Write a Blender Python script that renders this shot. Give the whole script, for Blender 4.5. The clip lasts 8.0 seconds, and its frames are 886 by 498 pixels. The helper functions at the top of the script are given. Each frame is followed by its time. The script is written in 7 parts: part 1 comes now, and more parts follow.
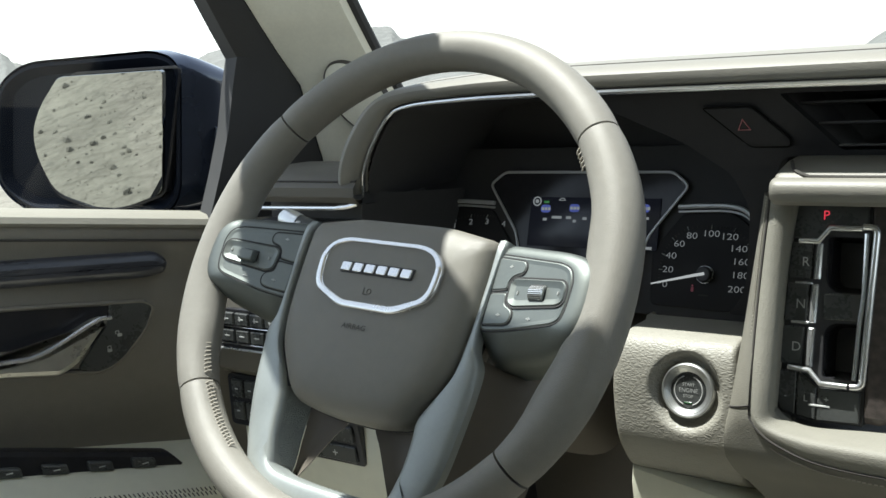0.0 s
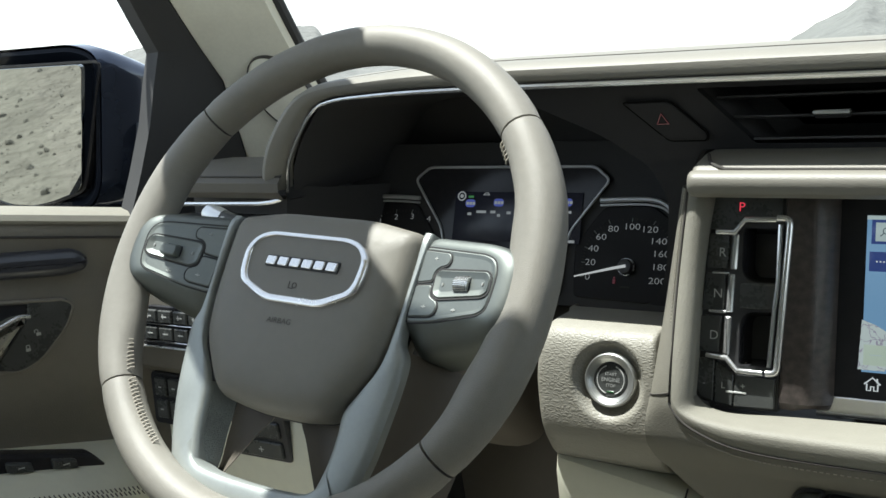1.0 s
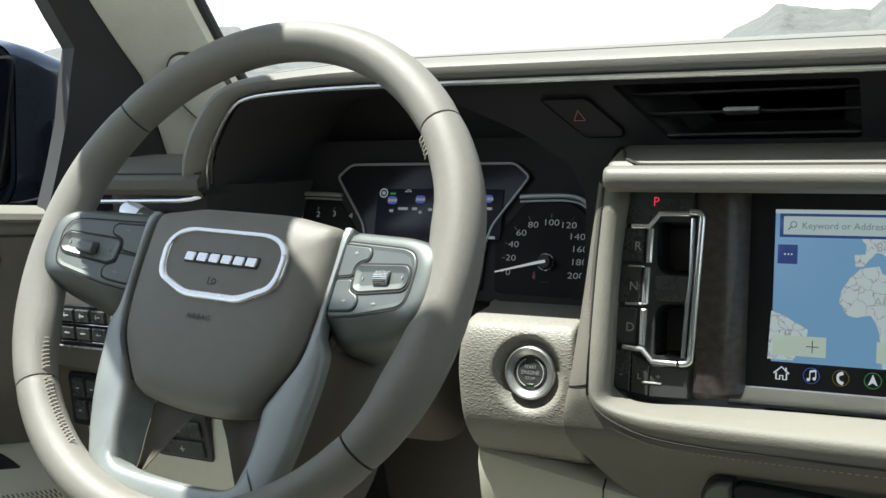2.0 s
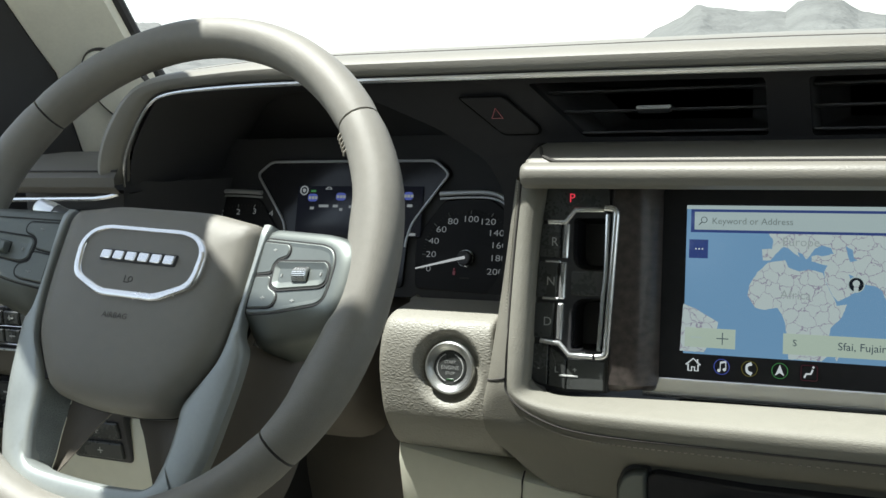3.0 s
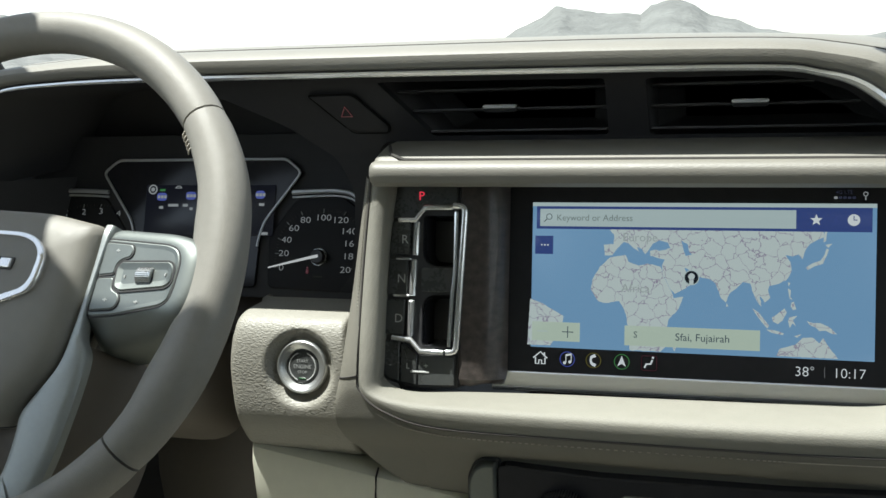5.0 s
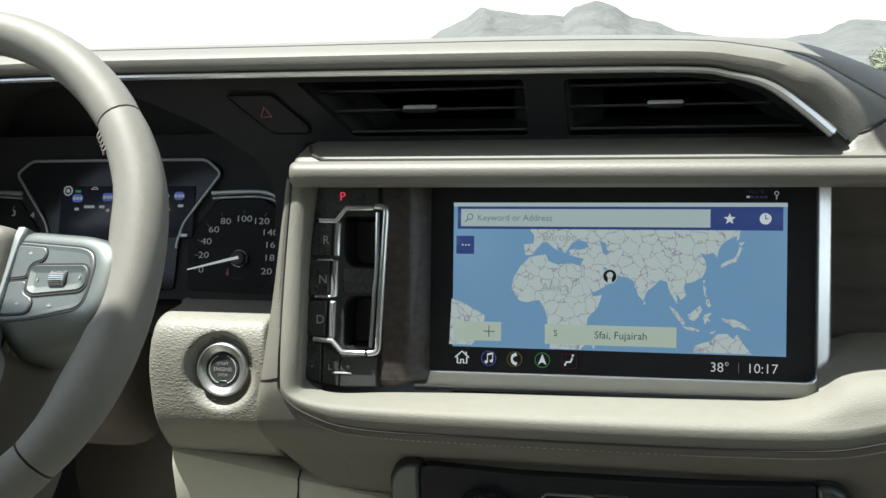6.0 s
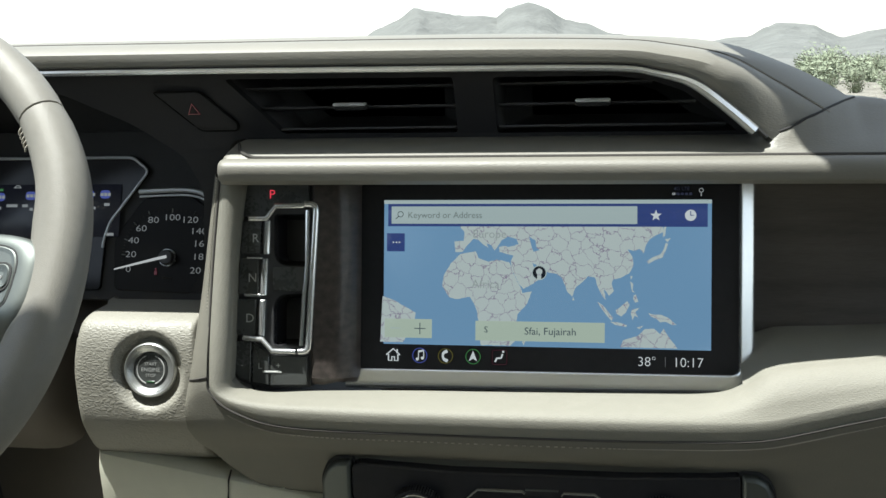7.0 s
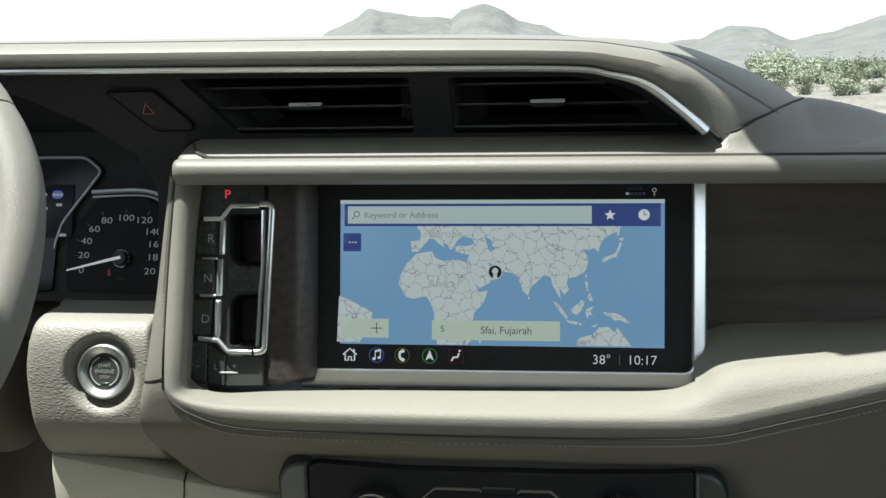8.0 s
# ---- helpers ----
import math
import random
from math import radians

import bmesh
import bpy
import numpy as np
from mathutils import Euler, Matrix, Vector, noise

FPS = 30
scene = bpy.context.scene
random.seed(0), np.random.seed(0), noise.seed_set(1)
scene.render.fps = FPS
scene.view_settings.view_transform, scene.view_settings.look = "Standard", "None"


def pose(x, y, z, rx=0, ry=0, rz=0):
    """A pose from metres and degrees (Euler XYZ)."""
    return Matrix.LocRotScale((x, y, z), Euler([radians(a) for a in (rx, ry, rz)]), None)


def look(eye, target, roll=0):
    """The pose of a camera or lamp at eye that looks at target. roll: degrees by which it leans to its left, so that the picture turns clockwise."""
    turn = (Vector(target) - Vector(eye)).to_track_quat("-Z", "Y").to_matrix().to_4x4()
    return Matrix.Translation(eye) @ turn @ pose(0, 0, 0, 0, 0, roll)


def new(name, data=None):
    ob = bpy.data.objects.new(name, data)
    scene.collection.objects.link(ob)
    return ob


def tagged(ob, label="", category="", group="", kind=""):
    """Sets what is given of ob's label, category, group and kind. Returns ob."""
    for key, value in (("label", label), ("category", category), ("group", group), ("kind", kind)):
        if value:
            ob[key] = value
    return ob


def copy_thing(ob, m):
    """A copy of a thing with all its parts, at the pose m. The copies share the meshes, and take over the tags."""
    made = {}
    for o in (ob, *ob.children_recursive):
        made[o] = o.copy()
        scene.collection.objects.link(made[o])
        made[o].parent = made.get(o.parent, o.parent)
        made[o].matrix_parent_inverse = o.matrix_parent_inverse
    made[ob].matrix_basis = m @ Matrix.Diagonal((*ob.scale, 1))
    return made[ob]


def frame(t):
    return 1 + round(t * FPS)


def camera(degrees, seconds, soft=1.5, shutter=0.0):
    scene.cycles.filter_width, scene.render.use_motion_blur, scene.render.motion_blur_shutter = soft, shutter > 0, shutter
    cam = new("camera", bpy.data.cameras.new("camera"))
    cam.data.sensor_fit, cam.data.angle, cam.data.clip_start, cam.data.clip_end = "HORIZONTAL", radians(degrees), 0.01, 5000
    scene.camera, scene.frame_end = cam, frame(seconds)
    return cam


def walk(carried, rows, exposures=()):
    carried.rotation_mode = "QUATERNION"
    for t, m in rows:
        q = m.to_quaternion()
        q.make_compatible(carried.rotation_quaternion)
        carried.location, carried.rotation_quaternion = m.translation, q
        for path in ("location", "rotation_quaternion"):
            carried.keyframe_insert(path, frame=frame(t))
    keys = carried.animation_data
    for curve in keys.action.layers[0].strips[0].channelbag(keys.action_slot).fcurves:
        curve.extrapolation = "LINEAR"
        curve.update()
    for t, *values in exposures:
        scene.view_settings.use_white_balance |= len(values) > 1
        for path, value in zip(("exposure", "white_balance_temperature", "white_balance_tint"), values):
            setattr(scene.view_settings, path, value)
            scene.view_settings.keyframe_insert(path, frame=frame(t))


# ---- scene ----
cam = camera(45.1, 8.0)
PATH = [  # seconds, eye, target, roll
    (0, (0.0230, -0.7217, 1.3752), (-1.1630, 0.8531, 1.0405), -4.2),
    (0.5, (0.0250, -0.7227, 1.3732), (-1.1100, 0.8891, 1.0337), -4.0),
    (1, (0.0260, -0.7256, 1.3712), (-1.0460, 0.9272, 1.0269), -3.9),
    (1.5, (0.0290, -0.7266, 1.3682), (-0.9860, 0.9612, 1.0220), -3.7),
    (3, (0.0390, -0.7316, 1.3662), (-0.7910, 1.0523, 1.0065), -3.1),
    (3.5, (0.0430, -0.7316, 1.3672), (-0.7330, 1.0743, 1.0006), -2.9),
    (4, (0.0470, -0.7316, 1.3662), (-0.6720, 1.0983, 0.9957), -2.8),
    (4.5, (0.0490, -0.7316, 1.3662), (-0.6110, 1.1194, 0.9939), -2.6),
    (6, (0.0540, -0.7316, 1.3662), (-0.4080, 1.1764, 0.9872), -2.0),
    (6.5, (0.0560, -0.7316, 1.3652), (-0.3450, 1.1904, 0.9852), -1.8),
    (7, (0.0570, -0.7326, 1.3642), (-0.2850, 1.2004, 0.9823), -1.6),
    (7.5, (0.0570, -0.7336, 1.3642), (-0.2410, 1.2074, 0.9813), -1.4),
    (8, (0.0570, -0.7356, 1.3641), (-0.2030, 1.2104, 0.9813), -1.3),
]
walk(cam, [(t, look(eye, target, roll)) for t, eye, target, roll in PATH], exposures=((0.0, 1.1, 6250, 4), (8.0, 1.1, 6250, 4)))
# ---- end of path ----

# ---- world, sun, exposure ----
SUN_TO = Vector((-0.30, -0.08, 1.0)).normalized()      # towards the sun: almost overhead, a little to the driver's side
world = bpy.data.worlds.new("sky")
scene.world = world
world.use_nodes = True
wn = world.node_tree.nodes
sky = wn.new("ShaderNodeTexSky")
sky.sky_type, sky.sun_disc = "NISHITA", False
sky.sun_elevation = math.asin(SUN_TO.z)
sky.sun_rotation = math.atan2(SUN_TO.x, SUN_TO.y)
sky.dust_density, sky.air_density = 0.25, 1.0
wn["Background"].inputs[1].default_value = 0.12
haze = wn.new("ShaderNodeHueSaturation")              # a dusty, whitish sky
haze.inputs["Saturation"].default_value = 0.4
world.node_tree.links.new(sky.outputs[0], haze.inputs["Color"])
world.node_tree.links.new(haze.outputs[0], wn["Background"].inputs[0])
sun = new("sun", bpy.data.lights.new("sun", "SUN"))
sun.data.energy, sun.data.angle, sun.data.color = 4.8, radians(0.6), (1.0, 0.965, 0.905)
sun.matrix_world = look(SUN_TO * 30, (0, 0, 0))
GLOW = 0.285                                            # what a lit display gives off


# ---- materials ----
def surface(name, base, rough=0.5, metal=0.0, vary=0.12, scale=8.0, grain=0.0, grain_scale=500.0, kind="noise", coat=0.0, stretch=(1, 1, 1), spec=0.5, stain=None, relief=0.0006):
    m = bpy.data.materials.new(name)
    m.use_nodes = True
    n, l = m.node_tree.nodes, m.node_tree.links
    b = n["Principled BSDF"]
    b.inputs["Metallic"].default_value, b.inputs["Roughness"].default_value = metal, rough
    b.inputs["Coat Weight"].default_value, b.inputs["Specular IOR Level"].default_value = coat, spec
    tc = n.new("ShaderNodeTexCoord")
    mp = n.new("ShaderNodeMapping")
    mp.inputs["Scale"].default_value = stretch
    l.new(tc.outputs["Object"], mp.inputs[0])
    big, fine = n.new("ShaderNodeTexNoise"), n.new("ShaderNodeTexNoise")
    big.inputs["Scale"].default_value, big.inputs["Detail"].default_value = scale, 4
    fine.inputs["Scale"].default_value, fine.inputs["Detail"].default_value = scale * 14, 3
    add = n.new("ShaderNodeMath")
    add.operation = "MULTIPLY_ADD"
    add.inputs[1].default_value = 0.45
    ramp = n.new("ShaderNodeValToRGB")
    other = stain or tuple(c * (1 - 2.2 * vary) for c in base)
    ramp.color_ramp.elements[0].position, ramp.color_ramp.elements[1].position = 0.48, 1.02
    ramp.color_ramp.elements[0].color, ramp.color_ramp.elements[1].color = (*other, 1), (*(c * (1 + 0.5 * vary) for c in base), 1)
    for tex in (big, fine):
        l.new(mp.outputs[0], tex.inputs["Vector"])
    l.new(fine.outputs[0], add.inputs[0])
    l.new(big.outputs[0], add.inputs[2])
    l.new(add.outputs[0], ramp.inputs[0])
    l.new(ramp.outputs[0], b.inputs["Base Color"])
    rr = n.new("ShaderNodeMapRange")
    rr.inputs["From Min"].default_value, rr.inputs["From Max"].default_value = 0.4, 1.0
    rr.inputs["To Min"].default_value, rr.inputs["To Max"].default_value = max(0.02, rough - 0.08 + 0.06 * metal), min(1, rough + 0.08 - 0.06 * metal)
    l.new(add.outputs[0], rr.inputs[0])
    l.new(rr.outputs[0], b.inputs["Roughness"])
    if grain:
        if kind == "leather":
            tex = n.new("ShaderNodeTexVoronoi")
            tex.feature = "DISTANCE_TO_EDGE"
            warp = n.new("ShaderNodeTexNoise")
            warp.inputs["Scale"].default_value = grain_scale * 0.6
            mix = n.new("ShaderNodeMix")
            mix.data_type = "RGBA"
            mix.inputs[0].default_value = 0.0022
            l.new(mp.outputs[0], warp.inputs["Vector"])
            l.new(mp.outputs[0], mix.inputs[6])
            l.new(warp.outputs["Color"], mix.inputs[7])
            l.new(mix.outputs[2], tex.inputs["Vector"])
            soft = n.new("ShaderNodeMath")
            soft.operation, soft.use_clamp = "MULTIPLY", True
            soft.inputs[1].default_value = 3.0
            l.new(tex.outputs["Distance"], soft.inputs[0])
            height = soft.outputs[0]
        elif kind == "pebble":
            tex, warp, shift, push, mix, soft = (n.new(k) for k in ("ShaderNodeTexVoronoi", "ShaderNodeTexNoise", "ShaderNodeVectorMath", "ShaderNodeVectorMath", "ShaderNodeVectorMath", "ShaderNodeMath"))
            tex.feature = "DISTANCE_TO_EDGE"
            warp.inputs["Scale"].default_value, warp.inputs["Detail"].default_value = grain_scale * 0.55, 3
            shift.operation, push.operation, mix.operation = "SUBTRACT", "SCALE", "ADD"
            shift.inputs[1].default_value = (0.5, 0.5, 0.5)
            push.inputs["Scale"].default_value = 1.5 / grain_scale
            l.new(mp.outputs[0], warp.inputs["Vector"])
            l.new(warp.outputs["Color"], shift.inputs[0])
            l.new(shift.outputs[0], push.inputs[0])
            l.new(mp.outputs[0], mix.inputs[0])
            l.new(push.outputs[0], mix.inputs[1])
            l.new(mix.outputs[0], tex.inputs["Vector"])
            soft.operation, soft.use_clamp = "MULTIPLY", True
            soft.inputs[1].default_value = 3.0
            l.new(tex.outputs["Distance"], soft.inputs[0])
            height = soft.outputs[0]
        elif kind == "wrinkle":
            tex = n.new("ShaderNodeTexNoise")
            tex.inputs["Detail"].default_value, tex.inputs["Distortion"].default_value = 1.5, 0.6
            l.new(mp.outputs[0], tex.inputs["Vector"])
            mid, fold, soft = (n.new("ShaderNodeMath") for _ in range(3))
            mid.operation, fold.operation, soft.operation = "SUBTRACT", "ABSOLUTE", "MULTIPLY"
            mid.inputs[1].default_value, soft.inputs[1].default_value, soft.use_clamp = 0.5, 7.0, True
            l.new(tex.outputs[0], mid.inputs[0])
            l.new(mid.outputs[0], fold.inputs[0])
            l.new(fold.outputs[0], soft.inputs[0])
            height = soft.outputs[0]
        else:
            tex = n.new("ShaderNodeTexNoise")
            tex.inputs["Detail"].default_value = 3
            l.new(mp.outputs[0], tex.inputs["Vector"])
            height = tex.outputs[0]
        tex.inputs["Scale"].default_value = grain_scale
        bump = n.new("ShaderNodeBump")
        bump.inputs["Strength"].default_value, bump.inputs["Distance"].default_value = grain, relief
        l.new(height, bump.inputs["Height"])
        l.new(bump.outputs[0], b.inputs["Normal"])
    return m


def glow(name, colour, strength=1.0, vary=0.0):
    """A lit display: black glass that gives off light."""
    m = bpy.data.materials.new(name)
    m.use_nodes = True
    b = m.node_tree.nodes["Principled BSDF"]
    b.inputs["Base Color"].default_value = (0.01, 0.01, 0.012, 1)
    b.inputs["Roughness"].default_value = 0.25
    b.inputs["Emission Color"].default_value = (*colour, 1)
    b.inputs["Emission Strength"].default_value = strength * GLOW
    return m


def land_glow(name, colour, line):
    """A lit map's land with thin border lines between its countries."""
    m = glow(name, colour)
    n, l = m.node_tree.nodes, m.node_tree.links
    tc, warp, mix, cell, edge, col = (n.new(k) for k in ("ShaderNodeTexCoord", "ShaderNodeTexNoise", "ShaderNodeMix", "ShaderNodeTexVoronoi", "ShaderNodeMath", "ShaderNodeMix"))
    mix.data_type = col.data_type = "RGBA"
    warp.inputs["Scale"].default_value, warp.inputs["Detail"].default_value = 180, 4
    mix.inputs[0].default_value = 0.008
    l.new(tc.outputs["Object"], warp.inputs["Vector"])
    l.new(tc.outputs["Object"], mix.inputs[6])
    l.new(warp.outputs["Color"], mix.inputs[7])
    cell.feature = "DISTANCE_TO_EDGE"
    cell.inputs["Scale"].default_value = 112
    l.new(mix.outputs[2], cell.inputs["Vector"])
    edge.operation = "LESS_THAN"
    edge.inputs[1].default_value = 0.021
    l.new(cell.outputs["Distance"], edge.inputs[0])
    l.new(edge.outputs[0], col.inputs[0])
    col.inputs[6].default_value, col.inputs[7].default_value = (*colour, 1), (*line, 1)
    l.new(col.outputs[2], n["Principled BSDF"].inputs["Emission Color"])
    return m


def pane(name, tint, gloss=0.03):
    """Thin clear glass: light goes straight through, a little is mirrored."""
    m = bpy.data.materials.new(name)
    m.use_nodes = True
    n, l = m.node_tree.nodes, m.node_tree.links
    n.remove(n["Principled BSDF"])
    t, g, mix = n.new("ShaderNodeBsdfTransparent"), n.new("ShaderNodeBsdfGlossy"), n.new("ShaderNodeMixShader")
    t.inputs[0].default_value = (*tint, 1)
    g.inputs["Roughness"].default_value = 0.02
    mix.inputs[0].default_value = gloss
    l.new(t.outputs[0], mix.inputs[1])
    l.new(g.outputs[0], mix.inputs[2])
    l.new(mix.outputs[0], n["Material Output"].inputs[0])
    return m


TAUPE = surface("taupe_leather", (0.25, 0.237, 0.208), 0.5, vary=0.06, scale=14, grain=0.2, grain_scale=900, kind="leather")
PADSKIN = surface("taupe_pad_skin", (0.225, 0.213, 0.184), 0.46, vary=0.05, scale=10, grain=0.22, grain_scale=1100, kind="leather")
PODSKIN = surface("grained_cream_leather", (0.285, 0.274, 0.236), 0.5, vary=0.05, scale=9, grain=0.36, grain_scale=340, kind="pebble", stretch=(0.7, 1, 1.35))
CREAM = surface("cream_leather", (0.25, 0.241, 0.205), 0.62, spec=0.35, vary=0.05, scale=9, grain=0.22, grain_scale=620, kind="pebble", stretch=(0.6, 1, 1.4))
DASHSKIN = surface("dash_leather", (0.22, 0.210, 0.182), 0.5, vary=0.05, scale=7, grain=0.13, grain_scale=560, kind="pebble", stretch=(0.45, 1, 1.5))
# darkened so that the left ledge's shade is in the colour
LOWER_SHADED = surface("lower_plastic_ledge_shade", (0.125, 0.116, 0.097), 0.6, vary=0.05, scale=6, grain=0.2, grain_scale=700)
PALE = surface("pale_knee_plastic", (0.74, 0.73, 0.60), 0.55, vary=0.05, scale=6, grain=0.15, grain_scale=700)
LINING = surface("pale_lining_cloth", (0.80, 0.79, 0.69), 0.85, vary=0.05, scale=20, grain=0.3, grain_scale=1500)
DOORSKIN = surface("door_leather", (0.25, 0.228, 0.19), 0.55, vary=0.06, scale=7, grain=0.3, grain_scale=600, kind="leather")
BLACK = surface("black_plastic", (0.055, 0.055, 0.058), 0.42, vary=0.15, scale=12, grain=0.15, grain_scale=1200)
HOOD = surface("matt_black_hood", (0.060, 0.060, 0.063), 0.75, vary=0.1, scale=9, grain=0.2, grain_scale=900)
SOFTBLACK = surface("soft_black_plastic", (0.050, 0.050, 0.050), 0.6, vary=0.12, scale=9, grain=0.2, grain_scale=900)
GLOSS = surface("gloss_black", (0.036, 0.036, 0.040), 0.12, vary=0.1, scale=10, spec=0.28)
BUTTON = surface("dark_button_plastic", (0.075, 0.079, 0.077), 0.28, vary=0.12, scale=30, grain=0.1, grain_scale=1500)
SEAM = surface("dark_thread_seam", (0.06, 0.055, 0.05), 0.8, vary=0.1)
THREAD = surface("taupe_thread", (0.42, 0.39, 0.33), 0.7, vary=0.1, scale=60)
CHROME = surface("chrome", (0.80, 0.81, 0.82), 0.12, 1.0, vary=0.03, scale=20)
SATIN = surface("satin_silver", (0.76, 0.78, 0.78), 0.27, 0.7, vary=0.02, scale=25)
GUNMETAL = surface("grey_green_satin_paint", (0.19, 0.206, 0.197), 0.56, 1.0, vary=0.05, scale=20, grain=0.06, grain_scale=2500)
PODKEY = surface("grey_green_button", (0.21, 0.227, 0.217), 0.56, 1.0, vary=0.05, scale=30, grain=0.06, grain_scale=2500)
SPOKE = surface("satin_grey_metal", (0.36, 0.385, 0.375), 0.42, 0.4, vary=0.05, scale=25, grain=0.06, grain_scale=2500)
DUCT = surface("dull_black_duct", (0.12, 0.12, 0.123), 0.9, vary=0.1, scale=12, spec=0.1)
WOOD = surface("dark_ash_wood", (0.085, 0.07, 0.063), 0.42, vary=0.22, scale=40, grain=0.3, grain_scale=260, stretch=(4.5, 4.5, 0.35), coat=0.15, stain=(0.035, 0.03, 0.028))
BODYPAINT = surface("dark_blue_car_paint", (0.045, 0.062, 0.105), 0.2, 0.45, vary=0.1, scale=4, coat=1.0)
RUBBER = surface("black_rubber", (0.040, 0.040, 0.041), 0.8, vary=0.1, scale=30)
BRIGHT = surface("bright_satin_metal", (0.88, 0.89, 0.90), 0.22, 0.8, vary=0.02, scale=25)
BADGE = surface("polished_silver", (0.86, 0.86, 0.86), 0.25, 0.8, vary=0.02, scale=20)
FLOORCLOTH = surface("cream_floor_carpet", (0.46, 0.44, 0.37), 0.9, vary=0.1, scale=8, grain=0.4, grain_scale=700)
MIRROR = surface("mirror_silver", (0.50, 0.52, 0.50), 0.02, 1.0, vary=0.01)
MIRROR.node_tree.nodes["Map Range"].inputs["To Min"].default_value = 0.012
MIRROR.node_tree.nodes["Map Range"].inputs["To Max"].default_value = 0.02
PRINT = surface("pale_print", (0.60, 0.61, 0.60), 0.5, vary=0.04, scale=200)
FAINT = surface("faint_print", (0.40, 0.41, 0.40), 0.5, vary=0.04, scale=200)
SILVERPAINT = surface("silver_paint", (0.58, 0.59, 0.59), 0.35, 0.35, vary=0.03, scale=40)
DARKPRINT = surface("dark_print", (0.075, 0.07, 0.06), 0.6, vary=0.04, scale=200)
GLASS = pane("clear_glass", (0.97, 0.98, 0.97))
TINTED = pane("dark_tinted_glass", (0.22, 0.23, 0.22), 0.06)
SANDY = surface("stony_desert_ground", (0.25, 0.235, 0.20), 0.95, vary=0.22, scale=0.9, grain=1.0, grain_scale=5.0, stain=(0.13, 0.12, 0.10), relief=0.16)
ROCK = surface("bare_mountain_rock", (0.165, 0.168, 0.158), 0.95, vary=0.14, scale=0.012, grain=1.0, grain_scale=0.03, relief=14.0)
STONE = surface("dark_stone", (0.235, 0.222, 0.19), 0.9, vary=0.2, scale=2.0, grain=0.6, grain_scale=12)
# leaf colour lightened to stand in for haze over the plain
HAZED_LEAF = surface("dry_hazed_green_leaf", (0.32, 0.36, 0.25), 0.75, vary=0.25, scale=1.2, spec=0.25)
BARK = surface("grey_brown_bark", (0.12, 0.095, 0.07), 0.9, vary=0.2, scale=6)

WHITE_LIT = glow("white_lit", (0.80, 0.84, 0.86), 1.0)
DIM_LIT = glow("dim_lit", (0.45, 0.47, 0.48), 0.7)
RED_LIT = glow("red_lit", (1.0, 0.06, 0.10), 1.2)
DIMRED = glow("dim_red_lit", (0.26, 0.03, 0.05), 0.34)
GREEN_LIT = glow("green_lit", (0.10, 0.40, 0.12), 0.5)
BLUE_LIT = glow("blue_lit", (0.10, 0.14, 0.62), 0.6)
DEEPBLUE = glow("deep_blue_lit", (0.05, 0.085, 0.29), 0.9)
SEA = glow("sea_blue_lit", (0.20, 0.37, 0.58), 1.08)
LAND = land_glow("land_lit", (0.62, 0.70, 0.69), (0.36, 0.32, 0.42))
BOX_LIT = glow("pale_box_lit", (0.56, 0.66, 0.55), 1.0)
SEARCH_LIT = glow("search_box_lit", (0.52, 0.62, 0.62), 1.0)
PANEL_LIT = glow("dusk_display_lit", (0.035, 0.04, 0.075), 0.8)


# ---- shaping ----
def lin(a, b, k):
    return a + (b - a) * k


def fillet(pts, r, n=5):
    """A polygon with rounded corners."""
    out, m = [], len(pts)
    for i in range(m):
        p, a, b = Vector(pts[i]), Vector(pts[i - 1]), Vector(pts[(i + 1) % m])
        da, db = (a - p), (b - p)
        k = r[i] if isinstance(r, (list, tuple)) else r
        k = min(k, da.length * 0.49, db.length * 0.49)
        s, e = p + da.normalized() * k, p + db.normalized() * k
        for j in range(n + 1):
            t = j / n
            out.append(tuple((1 - t) ** 2 * s + 2 * t * (1 - t) * p + t * t * e))
    return out


def offset(pts, d):
    """A polygon moved inwards by d."""
    m = len(pts)
    area = sum(pts[i][0] * pts[(i + 1) % m][1] - pts[(i + 1) % m][0] * pts[i][1] for i in range(m))
    sgn = 1 if area > 0 else -1
    out = []
    for i in range(m):
        a, p, b = Vector(pts[i - 1]), Vector(pts[i]), Vector(pts[(i + 1) % m])
        e1, e2 = (p - a), (b - p)
        n1, n2 = Vector((-e1.y, e1.x)) * sgn, Vector((-e2.y, e2.x)) * sgn
        v = Vector((0, 0))
        for q in (n1, n2):
            if q.length > 1e-9:
                v += q.normalized()
        v = v.normalized() if v.length > 1e-9 else Vector((0, 0))
        out.append((p.x + v.x * d, p.y + v.y * d))
    return out


def spline(pts, n=6, closed=False):
    """A smooth curve through points."""
    P = [Vector(p) for p in pts]
    m, out = len(P), []
    for i in range(m if closed else m - 1):
        if closed:
            a, b, c, d = P[i - 1], P[i], P[(i + 1) % m], P[(i + 2) % m]
        else:
            b, c = P[i], P[i + 1]
            a = P[i - 1] if i else b * 2 - c
            d = P[i + 2] if i + 2 < m else c * 2 - b
        for j in range(n):
            t = j / n
            out.append(0.5 * ((2 * b) + (c - a) * t + (2 * a - 5 * b + 4 * c - d) * t * t + (3 * b - a - 3 * c + d) * t ** 3))
    if not closed:
        out.append(P[-1])
    return out


